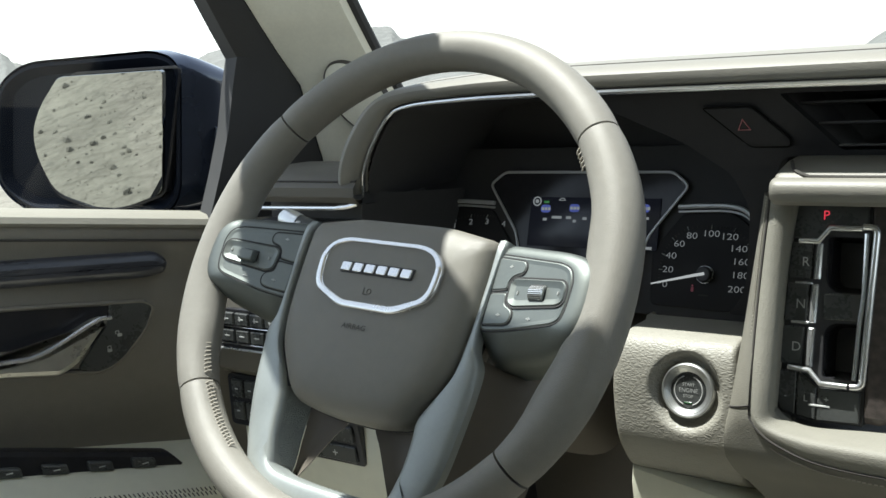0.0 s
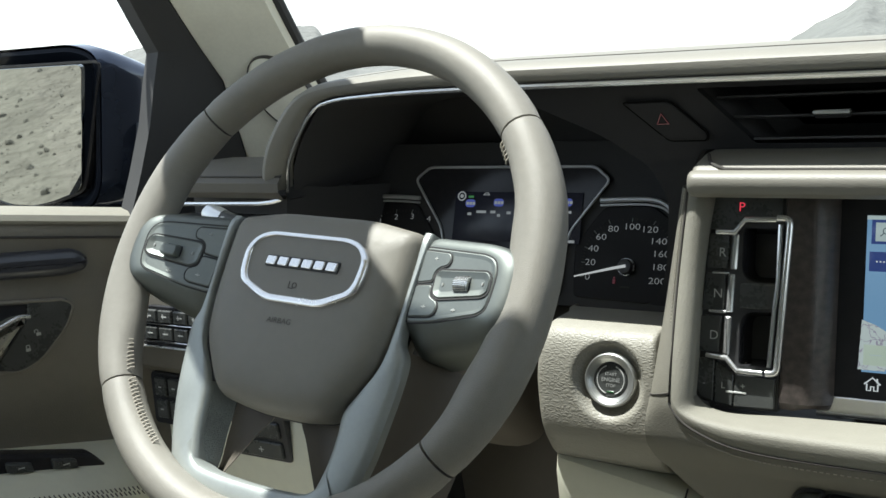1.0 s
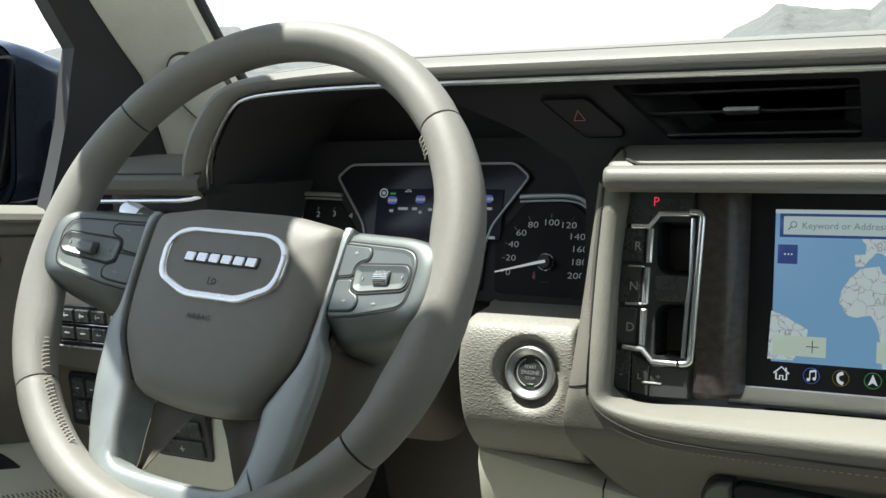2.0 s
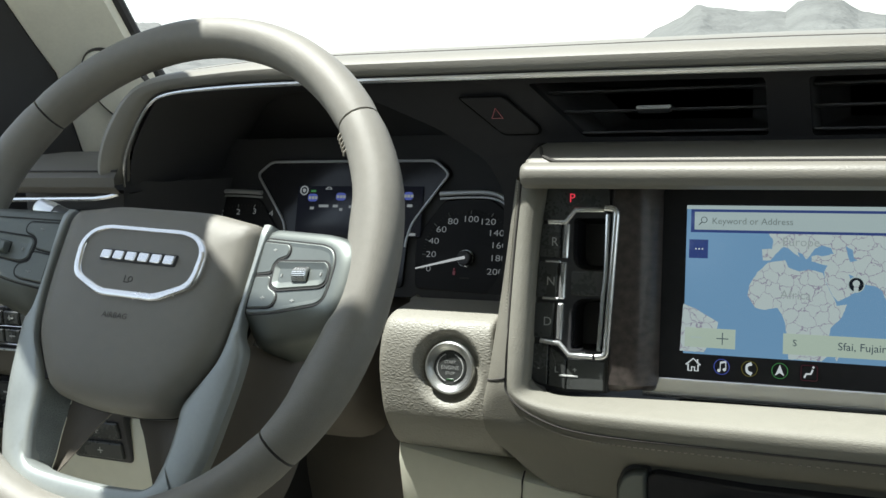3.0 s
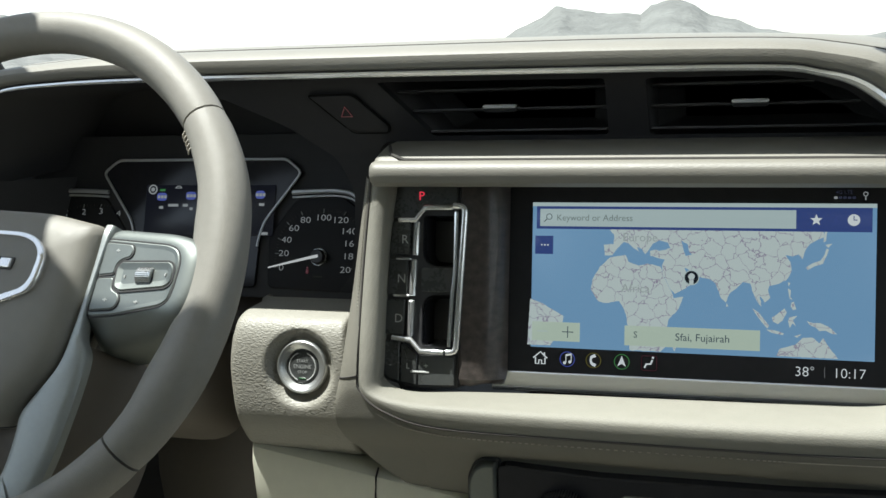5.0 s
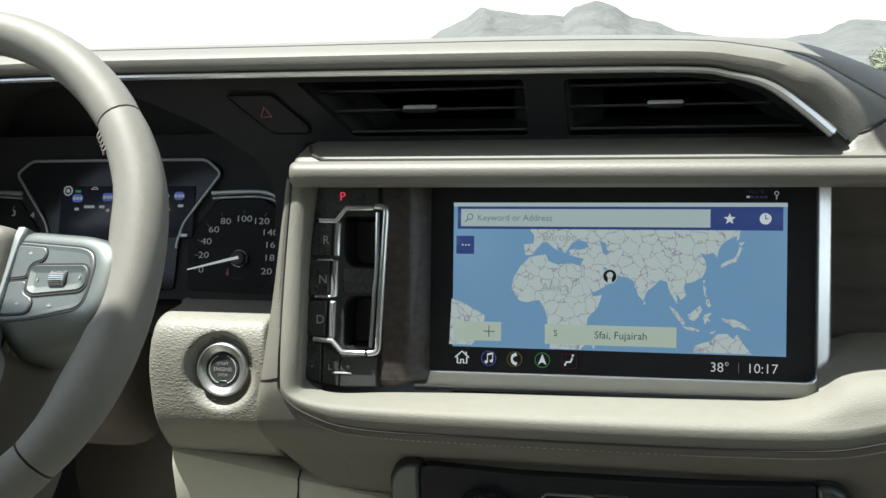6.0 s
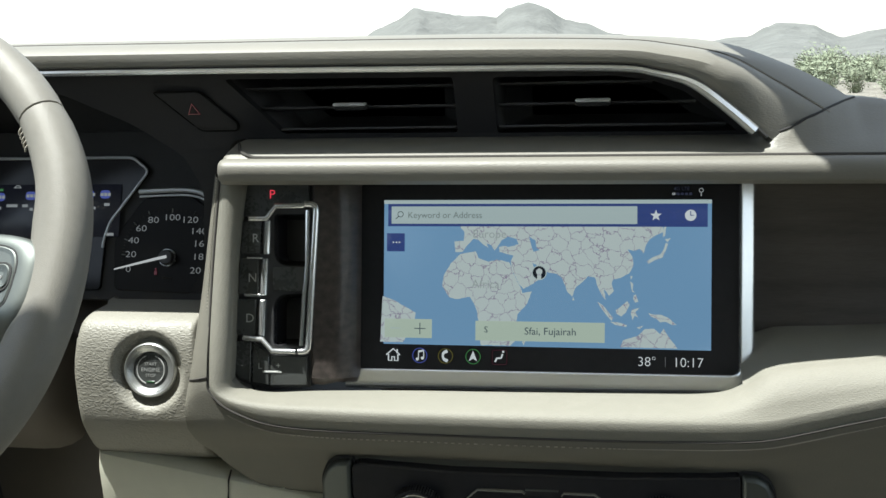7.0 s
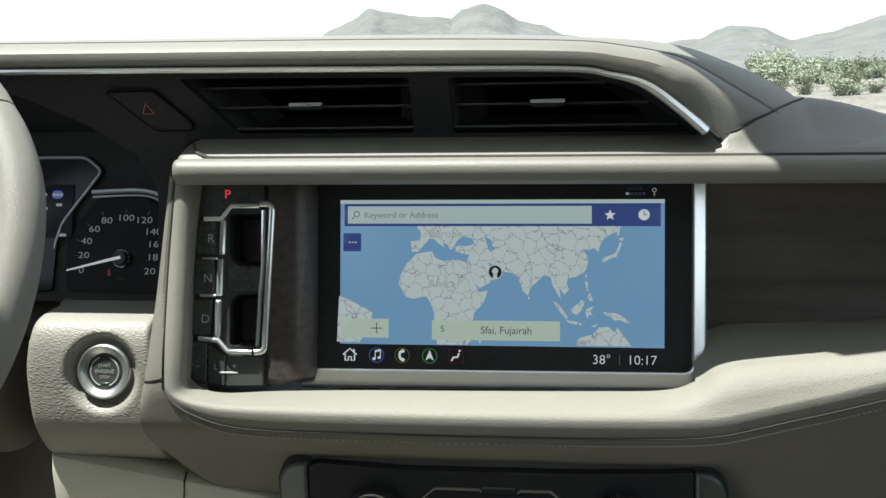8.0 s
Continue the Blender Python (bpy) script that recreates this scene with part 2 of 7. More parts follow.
def loft(rows, closed=False, caps=False, round_rows=False):
    """A skin over rows of equally many points."""
    bm = bmesh.new()
    vs = [[bm.verts.new(p) for p in row] for row in rows]
    n = len(rows[0])
    last = len(vs) if round_rows else len(vs) - 1
    for i in range(last):
        a, b = vs[i], vs[(i + 1) % len(vs)]
        for j in range(n if closed else n - 1):
            k = (j + 1) % n
            bm.faces.new((a[j], a[k], b[k], b[j]))
    if caps:
        bm.faces.new(vs[0])
        bm.faces.new(vs[-1])
    return bm


def layers(outline, steps, bottom=True):
    """A solid of stacked outlines: each step is (inset, height)."""
    rows = [[(x, y, h) for x, y in offset(outline, d)] for d, h in steps]
    bm = loft(rows, closed=True)
    bm.verts.ensure_lookup_table()
    n = len(outline)
    bm.faces.new(bm.verts[-n:])
    if bottom:
        bm.faces.new(bm.verts[:n])
    return bm


def prism(outline, h0, h1, bev=0.0012):
    return layers(outline, [(0, h0), (0, h1 - bev), (bev * 0.3, h1 - bev * 0.3), (bev, h1)])


def dome(outline, profile):
    """A bulged solid: each step of the profile is (scale about the middle, height)."""
    cx, cy = sum(p[0] for p in outline) / len(outline), sum(p[1] for p in outline) / len(outline)
    rows = [[(cx + (x - cx) * s, cy + (y - cy) * s, h) for x, y in outline] for s, h in profile]
    bm = loft(rows, closed=True)
    bm.verts.ensure_lookup_table()
    n = len(outline)
    bm.faces.new(bm.verts[-n:])
    bm.faces.new(bm.verts[:n])
    return bm


def band(outline, width, h0, h1, bev=0.001):
    """A closed frame of that width along an outline."""
    w = width
    rows = [[(x, y, h) for x, y in offset(outline, d)] for d, h in ((0, h0), (0, h1 - bev), (bev, h1), (w - bev, h1), (w, h1 - bev), (w, h0))]
    return loft(rows, closed=True, round_rows=True)


def sweep(path, r, n=8, closed=False, flat=1.0, caps=True, up=(0, 0, 1)):
    """A round bar along a path; flat squeezes it along up. r may be one number or one for each point."""
    P = [Vector(p) for p in path]
    m, rows = len(P), []
    for i, p in enumerate(P):
        a = P[i - 1] if (i or closed) else p
        b = P[(i + 1) % m] if (i + 1 < m or closed) else p
        d = (b - a).normalized()
        s = d.cross(Vector(up))
        s = s.normalized() if s.length > 1e-6 else d.orthogonal().normalized()
        u = s.cross(d).normalized()
        k = r[i] if isinstance(r, (list, tuple)) else r
        rows.append([p + s * (k * math.cos(q)) + u * (k * flat * math.sin(q)) for q in (2 * math.pi * j / n for j in range(n))])
    return loft(rows, closed=True, caps=caps and not closed, round_rows=closed)


def box(x0, x1, y0, y1, z0, z1, bev=0.001):
    o = fillet([(x0, y0), (x1, y0), (x1, y1), (x0, y1)], bev, 2)
    return layers(o, [(bev, z0), (0, z0 + bev), (0, z1 - bev), (bev, z1)])


def disc(cx, cy, r, h0, h1, n=32, bev=0.0006):
    return prism([(cx + r * math.cos(2 * math.pi * i / n), cy + r * math.sin(2 * math.pi * i / n)) for i in range(n)], h0, h1, bev)


def ring(cx, cy, r, w, h0, h1, n=40, bev=0.0006):
    return band([(cx + r * math.cos(2 * math.pi * i / n), cy + r * math.sin(2 * math.pi * i / n)) for i in range(n)], w, h0, h1, bev)


def merge(*bms):
    out = bmesh.new()
    for b in bms:
        me = bpy.data.meshes.new("tmp")
        b.to_mesh(me)
        out.from_mesh(me)
        bpy.data.meshes.remove(me)
        b.free()
    return out


def mesh_of(name, bm, material, sharp=38):
    bmesh.ops.recalc_face_normals(bm, faces=bm.faces)
    me = bpy.data.meshes.new(name)
    bm.to_mesh(me)
    bm.free()
    me.materials.append(material)
    me.shade_smooth()
    me.set_sharp_from_angle(angle=radians(sharp))
    for f in me.polygons:
        if len(f.vertices) > 4:
            f.use_smooth = False
    return me


def thing(name, m=None, label="", category="", group="", kind=""):
    ob = new(name)
    ob.empty_display_size = 0.02
    ob.matrix_world = m or Matrix()
    return tagged(ob, label, category, group, kind)


def part(name, bm, material, parent, label="", sharp=38):
    ob = new(name, mesh_of(name, bm, material, sharp))
    ob.parent = parent
    if label:
        tagged(ob, label)
    return ob


def solo(name, bm, material, label="", category="", kind="", group="", m=None, sharp=38):
    ob = new(name, mesh_of(name, bm, material, sharp))
    ob.matrix_world = m or Matrix()
    return tagged(ob, label, category, group, kind)


def lettering(name, body, size, material, parent, x, y, h, label="", thick=0.0, align="CENTER", wide=1.0, thin=0.0):
    """Words in the built-in font, flat on the thing's own plane."""
    cu = bpy.data.curves.new(name, "FONT")
    cu.body, cu.size, cu.align_x, cu.align_y, cu.extrude, cu.resolution_u = body, size, align, "CENTER", thick, 3
    cu.offset = -thin
    tmp = new("tmp", cu)
    me = bpy.data.meshes.new_from_object(tmp)
    bpy.data.objects.remove(tmp)
    me.transform(Matrix.Translation((x, y, h)) @ Matrix.Diagonal((wide, 1, 1, 1)))
    me.materials.clear()
    me.materials.append(material)
    me.name = name
    ob = new(name, me)
    ob.parent = parent
    if label:
        tagged(ob, label)
    return ob


def frame_at(origin, tilt, turn=0.0):
    """A plane that faces the cabin, leaning back by tilt; its own x to the right, y up, z towards the cabin."""
    return pose(*origin, 90 - tilt, 0, 0) @ pose(0, 0, 0, 0, 0, turn)


WHEEL_AT = frame_at((-0.432, -0.1844, 1.2405), 31.5, -3.0)
SCREEN_AT = frame_at((0.0, 0.0, 1.25), 11.5)
CLUSTER_AT = frame_at((-0.432, 0.0947, 1.2702), 17.7)


# ---- outside: ground, mountains, stones, shrubs ----
GROUND = -0.2


def terrain_height(x, y):
    d = math.hypot(x, y)
    roll = noise.noise((x * 0.02, y * 0.02, 3.1)) * min(2.5, d * 0.012)
    rough = noise.fractal((x * 0.35, y * 0.35, 0.0), 1.0, 2.0, 4) * 0.12 * min(1, max(0, (d - 5) / 6))
    fall = 0.034 * max(0, y - 46) + 0.006 * max(0, min(y - 26, 20))
    return GROUND + roll * min(1, max(0, (d - 8) / 25)) + rough - fall * min(1, max(0, 1.9 - abs(x) / max(1, y)))


def ground():
    rows = []
    radii = [0.01] + [2.5 * 1.085 ** i for i in range(98)]
    for r in radii:
        rows.append([(r * math.cos(a), r * math.sin(a), terrain_height(r * math.cos(a), r * math.sin(a))) for a in (2 * math.pi * j / 160 for j in range(160))])
    return solo("ground", loft(rows, closed=True), SANDY, "pale stony desert ground under bright sun", "ground", "structure")


ground()

RIDGE = ((-1.9, 0.12), (-1.6244, 0.0775), (-1.5887, 0.057), (-1.45, 0.03), (-1.25, 0.025), (-1.1549, 0.0345), (-1.079, 0.0495), (-0.95, 0.06), (-0.8332, 0.052), (-0.8073, 0.050), (-0.7915, 0.038), (-0.72, 0.020), (-0.60, 0.002), (-0.5839, -0.0015), (-0.547, -0.0056), (-0.377, -0.0087), (-0.30, -0.0110), (-0.276, -0.0099),
         (-0.2491, 0.0050), (-0.227, 0.0170), (-0.1968, 0.0334), (-0.1783, 0.0283), (-0.1572, 0.0226), (-0.1203, 0.0217), (-0.1096, 0.0316), (-0.0923, 0.0345), (-0.0784, 0.0294), (-0.0578, 0.0170), (-0.0372, 0.0134), (-0.0167, 0.0036), (0.03, -0.004), (0.0721, -0.0055), (0.0846, -0.0037), (0.1045, -0.0032), (0.1192, 0.0054), (0.1289, 0.0092), (0.1585, 0.0060), (0.1733, -0.0008), (0.1833, -0.0055), (0.1953, -0.0033), (0.2073, -0.0001), (0.2217, 0.0010), (0.2311, 0.0057), (0.2405, 0.0089), (0.2592, 0.0147), (0.35, 0.03), (0.50, 0.050), (0.8, 0.055), (1.6, 0.04))


def ridge_at(a):
    for (a0, h0), (a1, h1) in zip(RIDGE, RIDGE[1:]):
        if a0 <= a <= a1:
            k = (a - a0) / (a1 - a0)
            return lin(h0, h1, lin(k, k * k * (3 - 2 * k), 0.4))
    return 0.02


def mountains():
    rows = []
    far = 2600.0
    for i in range(22):
        k = i / 21
        row = []
        for j in range(721):
            a = -1.9 + 3.5 * j / 720
            rise = k / 0.81 if i < 18 else 1 - (i - 17) * 0.22
            y = far * (0.55 + 0.5 * k)
            fold = noise.fractal((a * 22, k * 3.2, 0.4), 0.75, 2.2, 8)
            z = GROUND - 58 * max(0, 1 - rise) + y * (ridge_at(a) * (rise ** 0.95) * (1 + 0.16 * fold * (1 - 0.55 * k)) + 0.0022 * fold * k)
            row.append((a * y * 1.0, y, z))
        rows.append(row)
    return solo("mountain_range", loft(rows), ROCK, "bare pale rocky mountains in bright hazy light", "mountain", "structure")


mountains()


def stones():
    """Many small stones behind the car, one joined mesh."""
    rnd = random.Random(5)
    ico = bmesh.new()
    bmesh.ops.create_icosphere(ico, subdivisions=1, radius=0.6)
    shape_v, shape_f = [v.co.copy() for v in ico.verts], [[v.index for v in f.verts] for f in ico.faces]
    ico.free()
    verts, faces = [], []
    for _ in range(14000):
        x, y = rnd.uniform(-12, -1.2), -2.0 - 34 * rnd.random() ** 1.6
        s = (0.010 + 0.055 * rnd.random() ** 8) * (1 + abs(y) * 0.02)
        m = Matrix.Translation((x, y, terrain_height(x, y) + s * 0.1)) @ Euler((rnd.random() * 3, rnd.random() * 3, rnd.random() * 3)).to_matrix().to_4x4() @ Matrix.Diagonal((s, s * rnd.uniform(0.6, 1), s * rnd.uniform(0.45, 0.8), 1))
        n = len(verts)
        verts += [m @ (v * rnd.uniform(0.85, 1.15)) for v in shape_v]
        faces += [[n + k for k in f] for f in shape_f]
    me = bpy.data.meshes.new("stones")
    me.from_pydata([tuple(v) for v in verts], [], faces)
    me.materials.append(STONE)
    return tagged(new("stones", me), "scattered dark stones on desert ground", "stones", "", "stuff")


stones()


def shrub(seed, size):
    """A desert shrub: thin stems and many narrow leaves in clumps."""
    rnd = random.Random(seed)
    ob = thing("shrub", None, "green desert shrub paled by haze, with thin leaves", "shrub", "shrubs on the plain")
    stems, leaves = [], bmesh.new()
    for i in range(11):
        a, out = rnd.random() * 6.28, rnd.uniform(0.25, 0.8) * size
        top = Vector((math.cos(a) * out, math.sin(a) * out, size * rnd.uniform(0.45, 1.0)))
        path = spline([(0, 0, -0.1), (top.x * 0.3, top.y * 0.3, top.z * 0.5), tuple(top)], 4)
        stems.append(sweep(path, [0.035 * size * (1 - 0.8 * k / (len(path) - 1)) for k in range(len(path))], 5))
        for _ in range(70):
            k = rnd.uniform(0.25, 1.0)
            c = path[min(len(path) - 1, int(k * (len(path) - 1)))] + Vector((rnd.gauss(0, 0.13), rnd.gauss(0, 0.13), rnd.gauss(0, 0.13))) * size
            d = Vector((rnd.gauss(0, 1), rnd.gauss(0, 1), rnd.gauss(0.6, 0.7))).normalized() * size * rnd.uniform(0.08, 0.2)
            s = d.orthogonal().normalized() * size * 0.018
            leaves.faces.new([leaves.verts.new(p) for p in (c - s, c + d * 0.5 - s * 1.6, c + d, c + d * 0.5 + s * 1.6, c + s)])
    part("stem", merge(*stems), BARK, ob)
    part("foliage", leaves, HAZED_LEAF, ob)
    return ob


SHRUBS = [shrub(3, 1.5), shrub(8, 1.9), shrub(12, 1.2)]
BUSHES = [(0.165, 42, 1.05), (0.176, 46, 1.0), (-0.9, 60, 1.0), (-1.2, 45, 0.9)]
scatter = random.Random(21)
for _ in range(150):
    d = scatter.uniform(24, 62)
    BUSHES.append((scatter.uniform(0.155, 0.42), d, scatter.uniform(0.35, 0.75) * (0.6 + d / 90)))
for i, (a, d, s) in enumerate(BUSHES):
    x, y = a * d, d
    m = pose(x, y, terrain_height(x, y) - 0.05, 0, 0, i * 67) @ Matrix.Scale(s * 0.55, 4)
    if i < 3:
        SHRUBS[i].matrix_world = m
    else:
        c = copy_thing(SHRUBS[i % 3], m)
        c.matrix_world = m

# ---- the car's shell round the cabin ----
shell = thing("car_body", pose(0, 0, 0), "dark blue car shell with pale roof lining", "car", kind="structure")
HEAD_Y, HEAD_Z, BASE_Y, BASE_Z = -0.268, 1.80, 0.62, 1.335


def pillar(side):
    """A front pillar: pale inner trim and black outer side, from the dash to the roof."""
    s = -side
    trim, seal = [], []
    for z in (1.215, 1.24, 1.286, 1.33, 1.368, 1.40, 1.43, 1.46, 1.52, 1.6, 1.7, 1.81):
        k = max(0.0, (z - 1.40) / 0.40)
        yl = 0.118 - 0.30 * (z - 1.286) if z < 1.368 else 0.0934 - 0.83 * (z - 1.368) if z < 1.46 else 0.017 - 0.70 * (z - 1.46)
        yr = 0.205 - 0.75 * (z - 1.286)
        # unseen upper part, moved forward to keep sun off the left ledge
        if z > 1.5:
            yl, yr = yl + 0.05, yr + 0.05
        lx, rx = 0.760 - 0.10 * k * k - 0.02 * k, 0.680 - 0.10 * k * k - 0.02 * k
        trim.append([(s * lx, yl, z), (s * (lx - 0.006), yl + 0.003, z), (s * lin(lx, rx, 0.35), lin(yl, yr, 0.22), z), (s * lin(lx, rx, 0.75), lin(yl, yr, 0.62), z), (s * (rx + 0.003), yr - 0.012, z), (s * rx, yr, z), (s * (rx + 0.012), yr + 0.006, z), (s * (lx + 0.010), yr + 0.004, z), (s * (lx + 0.012), yl + 0.01, z)])
        yo = -0.017 + 0.46 * (z - 1.261) if z < 1.319 else 0.0095 + 0.27 * (z - 1.319) if z < 1.40 else 0.033 - 0.66 * (z - 1.40)
        ox = lx + 0.026
        seal.append([(s * ox, yo, z), (s * lin(ox, lx, 0.5), lin(yo, yl, 0.45) - 0.006, z), (s * (lx + 0.001), yl - 0.001, z), (s * (lx + 0.014), yl + 0.02, z), (s * (ox + 0.03), max(yl, yo) + 0.05, z), (s * (ox + 0.03), yo + 0.012, z)])
    part("pillar_trim", loft(trim, closed=True, caps=True), LINING, shell, "pale cream pillar trim")
    part("glass_border", sweep([(s * (0.680 - 0.10 * k * k - 0.02 * k + 0.001), 0.205 - 0.75 * (z - 1.286) + 0.004, z) for z, k in [(q, max(0.0, (q - 1.40) / 0.40)) for q in (1.25, 1.33, 1.40, 1.46, 1.52, 1.6, 1.7, 1.8)]], 0.006, 8), RUBBER, shell, "black windshield border")
    part("door_seal", loft(seal, closed=True, caps=True), RUBBER, shell, "black rubber door seal and frame")


pillar(1)
pillar(-1)
# roof, rear wall, side walls below the windows, floor, bulkhead
part("roof_header", box(-0.60, 0.60, -0.42, HEAD_Y + 0.01, HEAD_Z - 0.012, HEAD_Z + 0.05, 0.012), LINING, shell, "pale roof lining over the windshield")
part("roof", box(-0.72, 0.72, -3.2, -0.42, HEAD_Z, HEAD_Z + 0.06, 0.01), LINING, shell, "pale roof lining")
# out of view; widths set by where shadow must end on the wheel
for s in (1, -1):
    part("roof_rail", loft([[(s * (0.605 + a), y, 1.795 + c - 0.02 * k) for a, c in ((-0.055, 0.0), (0.0, -0.022), (w, -0.035), (w + 0.005, 0.03), (-0.05, 0.04))] for k, y, w in ((1, -0.138, 0.115), (0.3, -0.218, 0.115), (0.2, -0.252, 0.10), (0.1, -0.274, 0.075), (0, -0.30, 0.012), (0, -0.6, 0.012), (0, -3.2, 0.03))], closed=True, caps=True), LINING, shell)
# unseen corner plates, added and outlined to shape the sun on the wheel
for s in (1, -1):
    corner = [(s * x, y) for x, y in ((0.66, -0.12), (0.58, -0.19), (0.575, -0.205), (0.535, -0.234), (0.475, -0.252), (0.41, -0.262), (0.41, -0.45), (0.60, -0.45), (0.61, -0.305), (0.66, -0.28))]
    part("roof_shade_corner", prism(fillet(corner, 0.006, 3), HEAD_Z - 0.018, HEAD_Z - 0.001, 0.003), LINING, shell)
part("roof_skin", box(-0.70, 0.70, -3.18, -0.44, HEAD_Z + 0.062, HEAD_Z + 0.07, 0.003), BODYPAINT, shell, "dark blue painted roof")
for s in (1, -1):
    part("side_skin", box(min(s * 0.862, s * 0.868), max(s * 0.862, s * 0.868), -3.22, -0.97, 0.40, 1.20, 0.002), BODYPAINT, shell, "dark blue painted side")
part("rear_wall", box(-0.80, 0.80, -3.26, -3.2, 0.3, HEAD_Z + 0.06, 0.01), LINING, shell)
part("floor_pan", box(-0.86, 0.86, -3.26, 0.9, 0.3, 0.36, 0.01), FLOORCLOTH, shell, "cream carpet floor")
part("bulkhead", box(-0.86, 0.86, 0.62, 0.68, 0.36, 1.15, 0.01), SOFTBLACK, shell)
for s in (1, -1):
    part("rear_side", box(min(s * 0.80, s * 0.86), max(s * 0.80, s * 0.86), -3.2, -0.95, 0.36, 1.22, 0.01), DOORSKIN, shell)
    for y in (-1.02, -1.95, -3.15):
        part("rear_pillar", loft([[(s * lin(0.80, 0.68, k) + a, y + b - 0.05 * k, lin(1.22, HEAD_Z + 0.01, k)) for a, b in ((-0.025, -0.06), (0.025, -0.06), (0.025, 0.06), (-0.025, 0.06))] for k in (0, 0.5, 1)], closed=True, caps=True), LINING, shell)
for s in (1, -1):
    for y0, y1 in ((-1.90, -1.08), (-3.10, -2.01)):
        part("rear_side_glass", loft([[(s * (lin(0.80, 0.68, k) + a), y - 0.05 * k, lin(1.22, HEAD_Z, k)) for k in (0, 0.5, 1)] for y, a in ((y0, 0.0), (y1, 0.0), (y1, 0.006), (y0, 0.006))], round_rows=True), TINTED, shell, "dark tinted side glass")
for s in (1, -1):
    part("cowl_side", box(min(s * 0.80, s * 0.86), max(s * 0.80, s * 0.86), 0.10, 0.66, 0.36, 1.14, 0.01), SOFTBLACK, shell)
part("passenger_door", box(0.79, 0.86, -0.95, 0.1, 0.36, 1.22, 0.012), DOORSKIN, shell)
part("bonnet", loft([[(x, y, 1.12 - 0.10 * ((y - 0.7) / 1.1) ** 2 - 0.06 * (x / 0.9) ** 2) for x in [-0.9 + 0.15 * i for i in range(13)]] for y in (0.68, 0.9, 1.2, 1.5, 1.8)]), BODYPAINT, shell, "dark blue bonnet")
part("cowl", box(-0.80, 0.80, 0.66, 0.74, 1.10, 1.165, 0.02), RUBBER, shell)

glass = [[(lin(-0.74, -0.63, k) * (1 - 2 * j / 12), lin(BASE_Y, HEAD_Y + 0.03, k) + 0.10 * (1 - (1 - 2 * j / 12) ** 2) - 0.06, lin(BASE_Z, HEAD_Z, k)) for j in range(13)] for k in [i / 8 for i in range(9)]]
wind = solo("windshield", loft(glass), GLASS, "clear curved windshield glass", "windshield", "structure")
wind.visible_shadow = False

# unseen mirror and wide cover, added to throw shade on the passenger pad
inner = thing("shade_mirror", pose(0.15, -0.05, 1.66), "unseen black mirror and cover added to shade the pad", "mirror")
part("mirror_shell", loft([[(x, y, z) for x, z in [(a * w, b * w - 0.02) for a, b in fillet([(-0.125, -0.036), (0.125, -0.036), (0.125, 0.036), (-0.125, 0.036)], 0.022)]] for y, w in ((0.0, 0.96), (0.005, 1.0), (0.025, 0.98), (0.04, 0.6))], closed=True, caps=True), SOFTBLACK, inner)
part("shade_cover", loft([[(x, y, z0 + h) for x, h in ((-0.115 * w, 0.02), (-0.105 * w, -0.012), (0.0, -0.02), (0.105 * w, -0.012), (0.115 * w, 0.02))] for y, z0, w in ((0.14, -0.065, 1.05), (0.05, -0.02, 1.03), (0.0, 0.005, 0.95), (-0.05, 0.03, 0.80))], closed=True, caps=True), SOFTBLACK, inner)
part("stem", sweep([(0, -0.04, -0.02), (0, -0.03, 0.02), (0, -0.02, 0.05)], 0.012, 10), SOFTBLACK, inner)

# ---- driver's door ----
DOOR_AT = pose(-0.78, 0, 0) @ Matrix(((-math.sin(radians(20)), 0, math.cos(radians(20)), 0), (-math.cos(radians(20)), 0, -math.sin(radians(20)), 0), (0, 1, 0, 0), (0, 0, 0, 1)))
door = thing("driver_door", DOOR_AT, "taupe leather door panel with dark wood strip", "car door")


def belt(s):
    return 1.246 + 0.148 * s if s < 0.6 else 1.335


# own axes: x backwards along the door, y up, z into the cabin
S = [-0.07 + 0.04 * i for i in range(27)]
rows = []
for s in S:
    b = belt(s)
    rows.append([(s, b - 0.001, -0.06), (s, b + 0.001, -0.035), (s, b - 0.001, -0.010), (s, b - 0.005, 0.000), (s, b - 0.0105, 0.003), (s, b - 0.0135, 0.001)])
part("belt_ledge", loft(rows), CREAM, door, "cream leather ledge under the window")
rows = [[(s, belt(s) - d, h) for d, h in ((0.0135, -0.002), (0.018, -0.001), (0.026, 0.0), (0.036, -0.003), (0.060, -0.006), (0.075, -0.003), (0.090, 0.0), (0.14, 0.002), (0.17, 0.0), (0.20, -0.006), (0.24, -0.016), (0.30, -0.02), (0.65, -0.02))] for s in S]
part("upper_panel", loft(rows), DOORSKIN, door, "taupe stitched leather panel")
part("panel_seam", sweep([(s, belt(s) - 0.026, 0.0006) for s in S], 0.0012, 6), SEAM, door)
strip = fillet([(0.95, 1.300), (0.082, 1.2215), (0.071, 1.2105), (0.075, 1.2005), (0.093, 1.1975), (0.95, 1.274)], 0.008)
part("wood_strip", layers(strip, [(0, -0.01), (0, 0.001), (0.003, 0.006), (0.008, 0.008)]), surface("blue_grey_wood", (0.055, 0.058, 0.072), 0.3, vary=0.2, scale=20, stretch=(0.4, 5, 5), coat=0.4), door, "dark polished wood strip")
recess = fillet([(0.60, 1.232), (0.20, 1.190), (0.099, 1.1775), (0.089, 1.170), (0.098, 1.149), (0.127, 1.121), (0.147, 1.1135), (0.236, 1.130), (0.60, 1.172)], 0.012)
part("handle_recess", band(recess, 0.004, -0.02, 0.0045, 0.0015), DOORSKIN, door)
